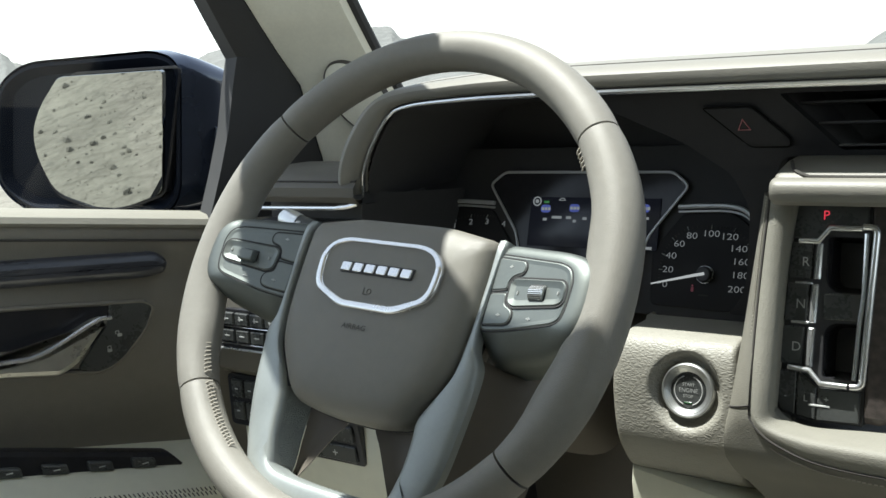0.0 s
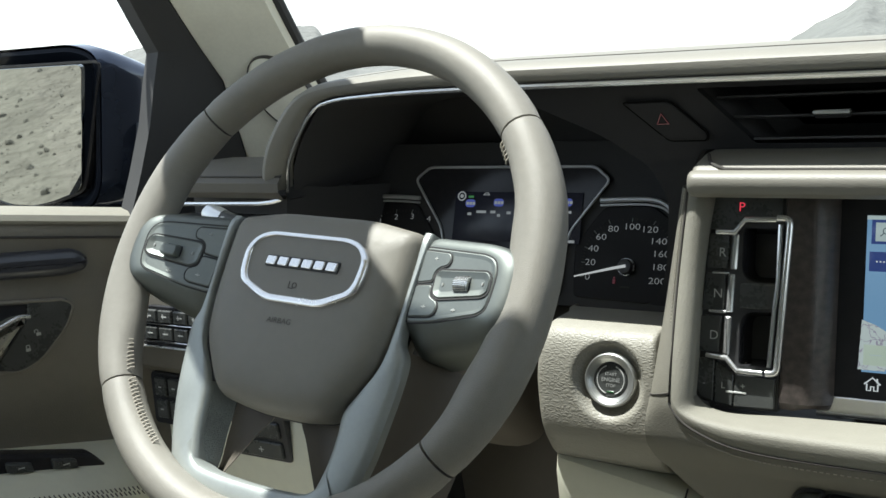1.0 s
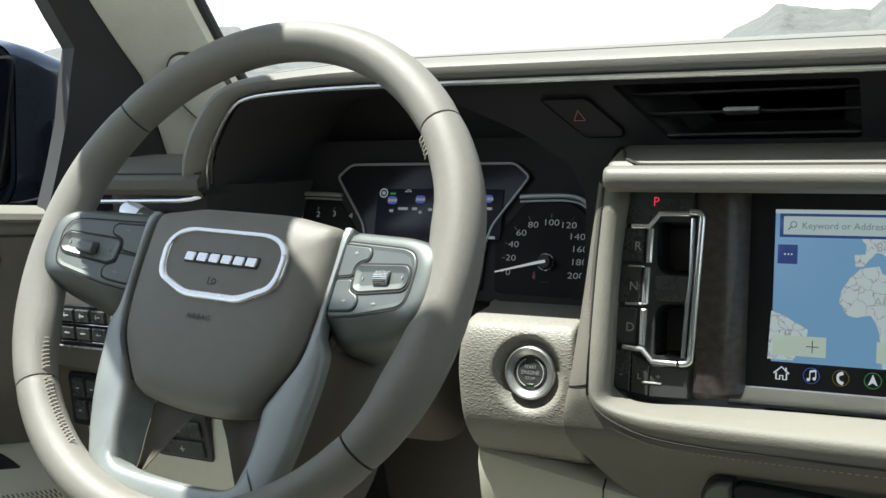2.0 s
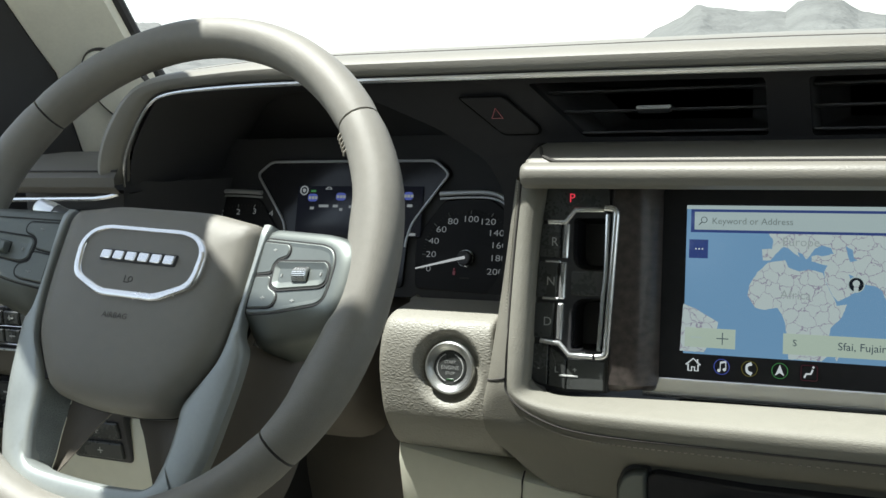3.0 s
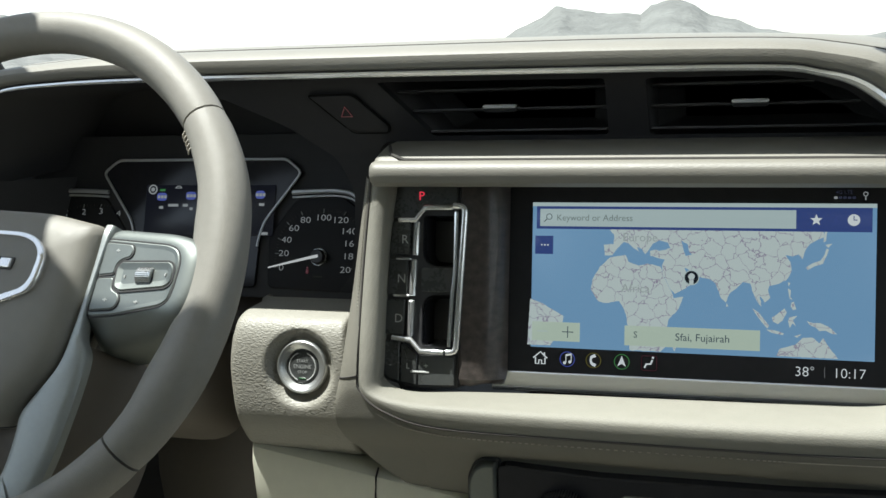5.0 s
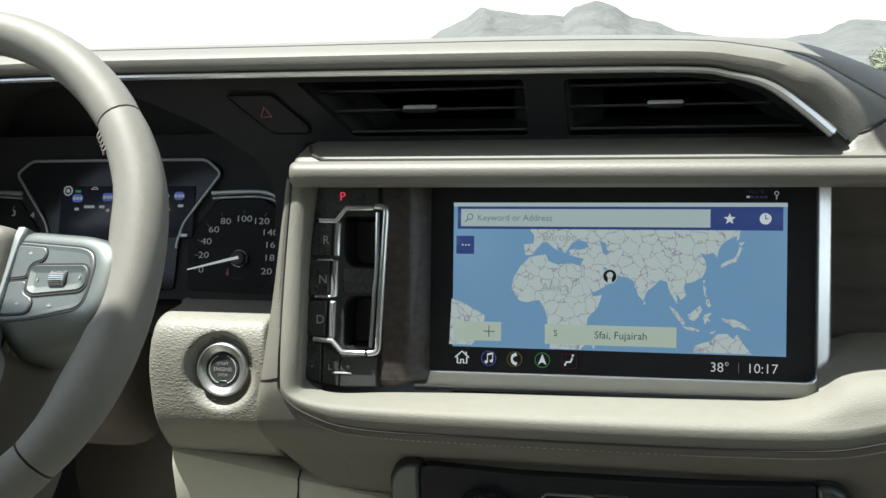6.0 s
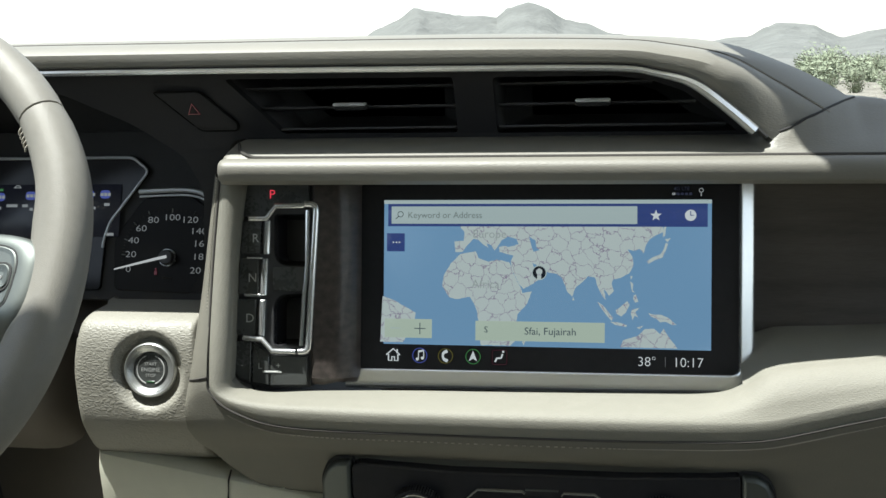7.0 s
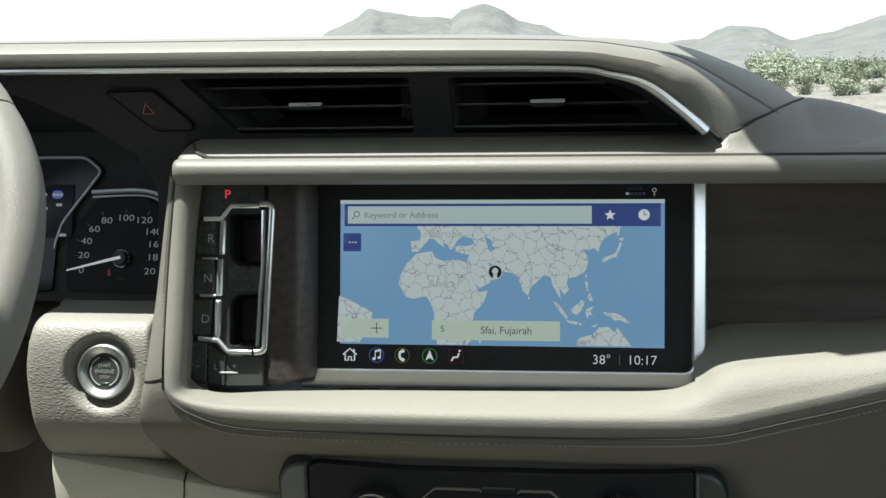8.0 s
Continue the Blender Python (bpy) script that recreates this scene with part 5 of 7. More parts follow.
# letter keys
keys = (("P", [(-0.2108, 0.0165), (-0.1640, 0.0165), (-0.1640, 0.0010), (-0.1870, 0.0010), (-0.1945, -0.0080), (-0.2122, -0.0080)], (-0.1905, 0.0075), RED_LIT),
        ("R", [(-0.2122, -0.0105), (-0.1985, -0.0105), (-0.1990, -0.0345), (-0.2140, -0.0345)], (-0.2025, -0.0235), PRINT),
        ("N", [(-0.2140, -0.0375), (-0.2000, -0.0375), (-0.2005, -0.0630), (-0.2155, -0.0630)], (-0.2045, -0.0515), PRINT),
        ("D", [(-0.2155, -0.0665), (-0.2018, -0.0665), (-0.2030, -0.0915), (-0.2172, -0.0915)], (-0.2062, -0.0800), PRINT),
        ("-", [(-0.2182, -0.0960), (-0.2052, -0.0960), (-0.2055, -0.1250), (-0.2140, -0.1235), (-0.2185, -0.1150)], (-0.2118, -0.1128), PRINT),
        ("L", [(-0.2045, -0.0960), (-0.1918, -0.1050), (-0.1918, -0.1270), (-0.2045, -0.1255)], (-0.1985, -0.1135), PRINT),
        ("+", [(-0.1910, -0.1055), (-0.1640, -0.1055), (-0.1640, -0.1262), (-0.1910, -0.1272)], (-0.1850, -0.1130), PRINT))
for s, o, at, mat in keys:
    k = part("gear_key", layers(fillet(o, 0.0009, 2), [(0, -0.004), (0, 0.0016), (0.0007, 0.0023)]), BUTTON, gs, "dark gear key")
    lettering("letter", s, 0.0088 if s in "PRND" else 0.0062, mat, k, at[0], at[1], 0.0026)
part("key_tick", box(-0.1965, -0.1825, -0.1180, -0.1166, 0.0022, 0.0027, 0.0003), PRINT, gs)
for o in ([(-0.2065, -0.0082), (-0.194, -0.0082), (-0.187, 0.0008), (-0.1665, 0.0008)],):
    part("key_chrome", sweep([(x, y - 0.0012, 0.0044) for x, y in o], 0.0021, 10), BRIGHT, gs)
frame_path = fillet([(-0.1668, 0.0008), (-0.1572, 0.0006), (-0.1626, -0.1020), (-0.1705, -0.1026)], [0.001, 0.0055, 0.0055, 0.001], 5)
part("handle_frame", sweep([(x, y, 0.0050) for x, y in frame_path[5:19]], 0.0024, 10), BRIGHT, gs, "chrome frame beside the wells")
part("frame_lining", sweep([(-0.1640, -0.0035, 0.0032), (-0.1642, -0.04, 0.0032), (-0.1650, -0.0515, 0.0030), (-0.1660, -0.060, 0.0032), (-0.1680, -0.0985, 0.0032)], 0.0017, 8), BRIGHT, gs, "grey metal lining of the frame")
part("frame_foot", sweep([(-0.1715, -0.1026, 0.0046), (-0.1890, -0.1026, 0.0046), (-0.1962, -0.0948, 0.0046), (-0.2105, -0.0936, 0.0034)], 0.0021, 10), BRIGHT, gs)
for v0, v1, u in ((-0.0105, -0.0345, -0.1958), (-0.0375, -0.0635, -0.1975), (-0.0665, -0.0925, -0.1988)):
    part("key_edge", layers(fillet([(u, v0), (u + 0.0042, v0), (u + 0.0034, v1), (u - 0.0010, v1)], 0.0006, 2), [(0, -0.002), (0, 0.0028), (0.0012, 0.0040)]), BRIGHT, gs, "satin metal key edge")
part("key_chrome", box(-0.2090, -0.1975, -0.0380, -0.0365, 0.001, 0.0032, 0.0005), BRIGHT, gs)
part("key_chrome", box(-0.2105, -0.1985, -0.0645, -0.0625, 0.001, 0.0032, 0.0005), BRIGHT, gs)

# ---- centre screen ----
scr = thing("centre_screen", SCREEN_AT, "wide lit centre screen showing a world map", "display")
part("glass", prism(fillet([(-0.1400, -0.1165), (0.1310, -0.1140), (0.1310, 0.0205), (-0.1400, 0.0205)], 0.003), -0.012, 0.0, 0.0008), GLOSS, scr, "gloss black glass")
bend = [radians(-11.25 * i) for i in range(9)]
edge_in = [(0.1308, 0.019), (0.1308, -0.05)] + [(0.1252 + 0.0056 * math.cos(a), -0.108 + 0.0056 * math.sin(a)) for a in bend] + [(0.06, -0.1139), (-0.04, -0.1144), (-0.1385, -0.1150)]
edge_out = [(0.1412, 0.019), (0.1412, -0.05)] + [(0.1252 + 0.0160 * max(0.0, math.cos(a)) ** 0.5, -0.108 - 0.0192 * abs(math.sin(a)) ** 0.5) for a in bend] + [(0.06, -0.1278), (-0.04, -0.1288), (-0.1405, -0.1294)]
part("metal_edge", loft([[(lin(a, c, k), lin(b, d, k), lin(h, g, min(1, max(0, (j - 1) / 9)))) for j, ((a, b), (c, d)) in enumerate(zip(edge_in, edge_out))] for k, h, g in ((0.0, -0.003, -0.003), (0.02, 0.0030, 0.0012), (0.08, 0.0044, 0.0019), (0.14, 0.0046, 0.0023), (0.5, 0.0028, 0.0050), (0.70, 0.0016, 0.0062), (0.80, 0.0011, 0.0062), (0.88, 0.0005, 0.0054), (0.95, -0.0010, 0.0036), (1.0, -0.004, 0.000), (0.98, -0.02, -0.02))]), BRIGHT, scr, "satin metal edge")


def slab(name, x0, x1, y0, y1, h, mat, parent, r=0.0):
    o = [(x0, y0), (x1, y0), (x1, y1), (x0, y1)]
    return part(name, prism(fillet(o, r, 3) if r else o, h - 0.0003, h, 0.00005), mat, parent)


def shape(name, pts, h, mat, parent):
    """A flat outline filled in."""
    bm = bmesh.new()
    vs = [bm.verts.new((x, y, h)) for x, y in pts]
    bmesh.ops.triangle_fill(bm, edges=[bm.edges.new((vs[i - 1], vs[i])) for i in range(len(vs))], use_beauty=True)
    for f in bm.faces:
        f.normal_update()
        if f.normal.z < 0:
            f.normal_flip()
    me = bpy.data.meshes.new(name)
    bm.to_mesh(me)
    bm.free()
    me.materials.append(mat)
    ob = new(name, me)
    ob.parent = parent
    return ob


lit = slab("lit_area", -0.1140, 0.1125, -0.0975, 0.0045, 0.0004, SEA, scr)


def on_map(pts):
    return [((a / 1.99 - 301) * 0.000393, 0.005 - (b / 1.99 - 15) * 0.000398) for a, b in pts]


africa = [(300, 222), (355, 212), (365, 235), (400, 248), (430, 240), (475, 250), (490, 290), (515, 335), (522, 356), (555, 350), (540, 390), (505, 430), (497, 470), (500, 520), (480, 540), (375, 540), (370, 480), (360, 420), (350, 395), (335, 372), (290, 380), (262, 375), (235, 335), (240, 300), (265, 255)]
eurasia = [(282, 215), (278, 178), (312, 176), (314, 146), (298, 124), (1004, 124), (1008, 142), (985, 152), (962, 166), (948, 188), (940, 216), (927, 200), (907, 207), (886, 202), (902, 226), (906, 256), (890, 286), (862, 300), (836, 306), (832, 320), (840, 345), (822, 362), (806, 340), (812, 376), (794, 352), (780, 320), (774, 300), (750, 296), (735, 312), (710, 332), (695, 366), (680, 352), (660, 302),
           (640, 288), (605, 282), (584, 264), (556, 252), (562, 270), (592, 290), (576, 312), (526, 342), (510, 326), (482, 272), (480, 246), (490, 226)]
europe_south = [(490, 226), (440, 214), (438, 197), (470, 188), (508, 187), (500, 168), (470, 160), (448, 172), (434, 194), (422, 208), (410, 190), (394, 184), (402, 202), (384, 190), (364, 172), (348, 168), (326, 190), (308, 214), (282, 215)]
isles = tuple([((x - 587) * 1.99, (y - 340) * 1.99) for x, y in c] for c in (
    [(980, 532), (990, 538), (1000, 550), (1008, 560), (1005, 565), (996, 555), (985, 540)], [(1003, 566), (1020, 568), (1032, 572), (1030, 575), (1010, 571)], [(1048, 576), (1060, 572), (1053, 578)],
    [(1012, 546), (1020, 541), (1032, 530), (1036, 537), (1030, 550), (1022, 557), (1014, 553)], [(1040, 545), (1053, 542), (1046, 549), (1051, 559), (1045, 555), (1041, 563), (1038, 552)],
    [(1037, 497), (1042, 500), (1041, 511), (1045, 516), (1040, 514)], [(1043, 520), (1047, 519), (1051, 531), (1046, 533), (1042, 527)], [(1068, 550), (1078, 553), (1090, 553), (1102, 558), (1116, 570), (1108, 570), (1098, 565), (1088, 566), (1082, 560), (1072, 556)],
    [(1065, 462), (1075, 455), (1088, 450), (1094, 440), (1097, 430), (1101, 432), (1098, 441), (1092, 455), (1078, 460), (1068, 466)], [(1095, 424), (1106, 422), (1100, 429)], [(1094, 402), (1098, 402), (1096, 418), (1092, 420)],
    [(1037, 487), (1041, 488), (1038, 494)], [(938, 524), (941, 530), (937, 531)], [(849, 604), (856, 600), (852, 610)], [(596, 527), (616, 534), (657, 556), (655, 572), (634, 609), (592, 609)],
    [(1020, 610), (1025, 598), (1050, 590), (1062, 578), (1078, 577), (1088, 586), (1094, 577), (1104, 592), (1118, 610)], [(738, 405), (746, 403), (742, 410)]))


def coast(pts, seed, n=4, rough=1.3):
    """A ragged coastline between a few corners."""
    rnd, out = random.Random(seed), []
    for (a, b), (c, d) in zip(pts, pts[1:] + pts[:1]):
        k = max(1, int(math.hypot(c - a, d - b) / 9))
        for i in range(k):
            q = 0 if (b < 126 and d < 126) or i == 0 else rough
            out.append((lin(a, c, i / k) + rnd.uniform(-q, q), lin(b, d, i / k) + rnd.uniform(-q, q)))
    return out


for i, c in enumerate((africa, eurasia + europe_south[1:-1], *isles)):
    shape("map_land", on_map(coast(c, i, 4, 1.3 if i < 2 else 0.8)), 0.0006, LAND, lit)
shape("map_land", on_map(coast([(545, 160), (566, 172), (572, 200), (582, 206), (560, 212), (552, 190)], 77)), 0.0008, SEA, lit)
shape("map_land", on_map([(440, 186), (455, 176), (478, 182), (500, 190), (470, 196)]), 0.0008, SEA, lit)
# interface: search bar, buttons, boxes
slab("search_band", -0.1110, 0.1098, -0.0140, 0.0018, 0.0010, DEEPBLUE, lit)
slab("top_line", -0.1140, 0.1125, 0.0018, 0.0045, 0.0010, SEARCH_LIT, lit)
slab("search_box", -0.1085, 0.0630, -0.0122, 0.0, 0.0013, SEARCH_LIT, lit)
lettering("search_word", "Keyword or Address", 0.0062, glow("grey_words", (0.20, 0.24, 0.24), 1.0), lit, -0.0968, -0.0063, 0.0016, align="LEFT")
part("lens_mark", merge(ring(-0.1020, -0.0055, 0.0022, 0.0005, 0.0013, 0.0016, 20, 0.0001), sweep([(-0.1036, -0.0072, 0.0015), (-0.1056, -0.0090, 0.0015)], 0.0003, 4)), glow("dark_words", (0.06, 0.08, 0.10), 1.0), lit)
star = [((0.0040 if i % 2 == 0 else 0.0017) * math.sin(math.pi * i / 5) + 0.0755, (0.0040 if i % 2 == 0 else 0.0017) * math.cos(math.pi * i / 5) - 0.0064) for i in range(10)]
shape("star_mark", star, 0.0016, WHITE_LIT, lit)
shape("clock_mark", [(0.0985 + 0.0038 * math.cos(2 * math.pi * i / 28), -0.0062 + 0.0038 * math.sin(2 * math.pi * i / 28)) for i in range(28)], 0.0016, WHITE_LIT, lit)
part("clock_pointers", merge(box(0.0982, 0.0988, -0.0062, -0.0034, 0.0017, 0.0019, 0.0001), box(0.0982, 0.1006, -0.0065, -0.0059, 0.0017, 0.0019, 0.0001)), DEEPBLUE, lit)
slab("divider", 0.0876, 0.0879, -0.0090, -0.0036, 0.0013, BLUE_LIT, lit)
slab("menu_box", -0.1118, -0.0990, -0.0318, -0.0190, 0.0011, DEEPBLUE, lit)
for i in range(3):
    slab("menu_dot", -0.1076 + 0.0022 * i, -0.1066 + 0.0022 * i, -0.0259, -0.0249, 0.0014, WHITE_LIT, lit)
slab("zoom_box", -0.1130, -0.0790, -0.0928, -0.0795, 0.0011, BOX_LIT, lit)
ZOOM = glow("slate_words", (0.05, 0.075, 0.11), 1.0)
part("plus_mark", merge(box(-0.0915, -0.0835, -0.0864, -0.0858, 0.0012, 0.0015, 0.0001), box(-0.0878, -0.0872, -0.0901, -0.0821, 0.0012, 0.0015, 0.0001)), ZOOM, lit)
slab("minus_mark", -0.1090, -0.1015, -0.0864, -0.0858, 0.0014, SEARCH_LIT, lit)
slab("place_box", -0.0480, 0.0415, -0.0937, -0.0800, 0.0011, BOX_LIT, lit)
lettering("place_word", "Sfai, Fujairah", 0.0072, ZOOM, lit, 0.0042, -0.0868, 0.0015)
lettering("place_word", "S", 0.0062, ZOOM, lit, -0.0405, -0.0862, 0.0015)
lettering("map_word", "Africa", 0.0082, glow("land_words", (0.42, 0.47, 0.46), 1.0), lit, -0.0410, -0.0545, 0.0011)
lettering("map_word", "Europe", 0.0082, bpy.data.materials["land_words"], lit, -0.0385, -0.0195, 0.0011)
pin = part("position_mark", merge(disc(-0.0036, -0.0460, 0.0052, 0.0008, 0.0012, 28, 0.0001)), SEARCH_LIT, lit)
part("position_shape", disc(-0.0036, -0.0460, 0.0045, 0.0011, 0.0014, 28, 0.0001), glow("ink", (0.008, 0.012, 0.02), 1.0), pin)
part("position_gap", merge(disc(-0.0036, -0.0452, 0.0022, 0.0013, 0.0016, 20, 0.0001), box(-0.0050, -0.0022, -0.0507, -0.0465, 0.0013, 0.0016, 0.0001)), LAND, pin)
# row of small lit marks under the map
U = [-0.1068, -0.0876, -0.0692, -0.0496, -0.0310]
for u, m in zip(U[1:4], (BLUE_LIT, glow("olive_lit", (0.22, 0.19, 0.03), 0.5), GREEN_LIT)):
    part("mark_ring", ring(u, -0.1052, 0.0054, 0.0006, 0.0002, 0.0008, 36, 0.0001), m, scr)
part("mark_ring", band(fillet([(U[4] - 0.0054, -0.1106), (U[4] + 0.0054, -0.1106), (U[4] + 0.0054, -0.1000), (U[4] - 0.0054, -0.1000)], 0.002), 0.0006, 0.0002, 0.0006, 0.0001), glow("maroon_lit", (0.10, 0.01, 0.03), 0.5), scr)
part("home_mark", merge(sweep([(U[0] - 0.0050, -0.1052, 0.0006), (U[0], -0.1008, 0.0006), (U[0] + 0.0050, -0.1052, 0.0006)], 0.0005, 4), sweep([(U[0] - 0.0034, -0.1048, 0.0006), (U[0] - 0.0034, -0.1092, 0.0006), (U[0] - 0.0010, -0.1092, 0.0006), (U[0] - 0.0010, -0.1066, 0.0006), (U[0] + 0.0010, -0.1066, 0.0006), (U[0] + 0.0010, -0.1092, 0.0006), (U[0] + 0.0034, -0.1092, 0.0006), (U[0] + 0.0034, -0.1048, 0.0006)], 0.0005, 4), box(U[0] + 0.0024, U[0] + 0.0034, -0.1040, -0.1012, 0.0004, 0.0008, 0.0001)), WHITE_LIT, scr)
part("music_mark", merge(disc(U[1] - 0.0018, -0.1078, 0.0011, 0.0004, 0.0008, 14, 0.0001), disc(U[1] + 0.0019, -0.1070, 0.0011, 0.0004, 0.0008, 14, 0.0001), box(U[1] - 0.0012, U[1] - 0.0006, -0.1078, -0.1022, 0.0004, 0.0008, 0.0001), box(U[1] + 0.0025, U[1] + 0.0031, -0.1070, -0.1014, 0.0004, 0.0008, 0.0001), sweep([(U[1] - 0.0010, -0.1025, 0.0006), (U[1] + 0.0029, -0.1016, 0.0006)], 0.0007, 4)), WHITE_LIT, scr)
part("phone_mark", sweep(spline([(U[2] + 0.0014, -0.1018, 0.0006), (U[2] - 0.0012, -0.1030, 0.0006), (U[2] - 0.0018, -0.1052, 0.0006), (U[2] - 0.0010, -0.1074, 0.0006), (U[2] + 0.0016, -0.1086, 0.0006)], 4), [0.0008 + 0.0005 * abs(i - 8) / 8 for i in range(17)], 5), WHITE_LIT, scr)
shape("arrow_mark", [(U[3], -0.1010), (U[3] + 0.0030, -0.1085), (U[3], -0.1066), (U[3] - 0.0030, -0.1085)], 0.0007, WHITE_LIT, scr)
part("seat_mark", merge(disc(U[4] + 0.0026, -0.1014, 0.0008, 0.0004, 0.0008, 12, 0.0001), sweep([(U[4] + 0.0022, -0.1030, 0.0006), (U[4] + 0.0012, -0.1058, 0.0006), (U[4] - 0.0018, -0.1060, 0.0006), (U[4] - 0.0030, -0.1085, 0.0006)], 0.0007, 5)), WHITE_LIT, scr)
lettering("temperature", "38°", 0.0092, WHITE_LIT, scr, 0.0700, -0.1062, 0.0008, thin=0.00010)
lettering("time_of_day", "10:17", 0.0092, WHITE_LIT, scr, 0.0975, -0.1062, 0.0008, thin=0.00010)
slab("divider", 0.0822, 0.0824, -0.1095, -0.1025, 0.0006, DIM_LIT, scr)
for i in range(5):
    part("signal_bar", box(0.0862 + 0.0028 * i, 0.0884 + 0.0028 * i, 0.0076, 0.0092, 0.0001, 0.0005, 0.0001), DIM_LIT if i == 0 else PANEL_LIT, scr)
lettering("network", "4G LTE", 0.0034, PANEL_LIT, scr, 0.0925, 0.0118, 0.0006)
part("pin_mark", merge(ring(0.1055, 0.0108, 0.0016, 0.0006, 0.0001, 0.0005, 16, 0.0001), box(0.1051, 0.1059, 0.0068, 0.0094, 0.0001, 0.0005, 0.0001)), DIM_LIT, scr)

# ---- dials ----
DIALFACE = surface("black_dial_face", (0.022, 0.022, 0.024), 0.6, vary=0.1, scale=30, spec=0.3)
NEEDLE = glow("needle_lit", (0.75, 0.76, 0.76), 0.9)
NUMERAL = glow("numeral_lit", (0.30, 0.31, 0.31), 0.6)
cl = thing("instrument_cluster", CLUSTER_AT, "dark dials with a silver-edged middle display", "instrument cluster")
part("plate", prism(fillet([(-0.170, -0.112), (0.170, -0.112), (0.176, 0.0), (0.15, 0.030), (-0.15, 0.030), (-0.176, 0.0)], 0.01), -0.012, -0.004, 0.001), HOOD, cl)
hexa = [(-0.066, -0.046), (-0.0975, -0.005), (-0.083, 0.0065), (0.083, 0.0065), (0.0975, -0.005), (0.066, -0.046), (0.0615, -0.060), (0.0595, -0.104), (-0.0595, -0.104), (-0.0615, -0.060)]
part("middle_panel", prism(fillet(hexa, 0.004), -0.006, -0.001, 0.0005), GLOSS, cl)
edge = spline([(x, y, 0.0) for x, y in fillet([(0.0588, -0.109), (0.0605, -0.064), (0.0655, -0.0475), (0.0975, -0.005), (0.083, 0.0065), (-0.083, 0.0065), (-0.0975, -0.005), (-0.0655, -0.0475), (-0.0605, -0.064), (-0.0588, -0.109)], 0.005, 4)[5:-5]], 1)
part("silver_edge", sweep(edge, 0.0013, 6), SILVERPAINT, cl, "thin silver edge")
disp = slab("middle_display", -0.052, 0.074, -0.060, -0.016, 0.0002, glow("dark_display_lit", (0.016, 0.018, 0.028), 0.5), cl)
rnd = random.Random(4)
for x, y, w in ((-0.036, -0.0265, 0.010), (-0.007, -0.0255, 0.010), (0.046, -0.0245, 0.008), (0.060, -0.0245, 0.009)):
    part("display_blob", prism(fillet([(x - w / 2, y - 0.0035), (x + w / 2, y - 0.0035), (x + w / 2, y + 0.0035), (x - w / 2, y + 0.0035)], 0.003, 3), 0.0001, 0.0005, 0.0001), BLUE_LIT, disp)
    for k in range(3):
        slab("display_word", x - 0.004 + 0.0032 * k, x - 0.0015 + 0.0032 * k, y - 0.0014, y + 0.0012, 0.0008, DIM_LIT, disp)
for x, y, w in ((-0.024, -0.034, 0.010), (-0.012, -0.034, 0.005), (-0.036, -0.036, 0.004), (-0.006, -0.037, 0.003), (0.004, -0.0345, 0.004), (0.062, -0.033, 0.005), (0.050, -0.036, 0.004), (0.066, -0.058, 0.007)):
    slab("display_word", x - w / 2, x + w / 2, y - 0.0012, y + 0.0012, 0.0006, DIM_LIT, disp)
part("display_badge", merge(ring(-0.0455, -0.0200, 0.0044, 0.0012, 0.0002, 0.0006, 24, 0.0001), disc(-0.0455, -0.0200, 0.0018, 0.0002, 0.0006, 14, 0.0001)), DIM_LIT, disp)
part("display_sign", merge(box(-0.0235, -0.0165, -0.0190, -0.0184, 0.0002, 0.0006, 0.0001), sweep([(-0.0228, -0.0188, 0.0004), (-0.0212, -0.0170, 0.0004), (-0.0182, -0.0170, 0.0004), (-0.0168, -0.0188, 0.0004)], 0.0004, 4)), DIM_LIT, disp)
slab("display_word", -0.0385, -0.033, -0.0215, -0.0195, 0.0006, GREEN_LIT, disp)
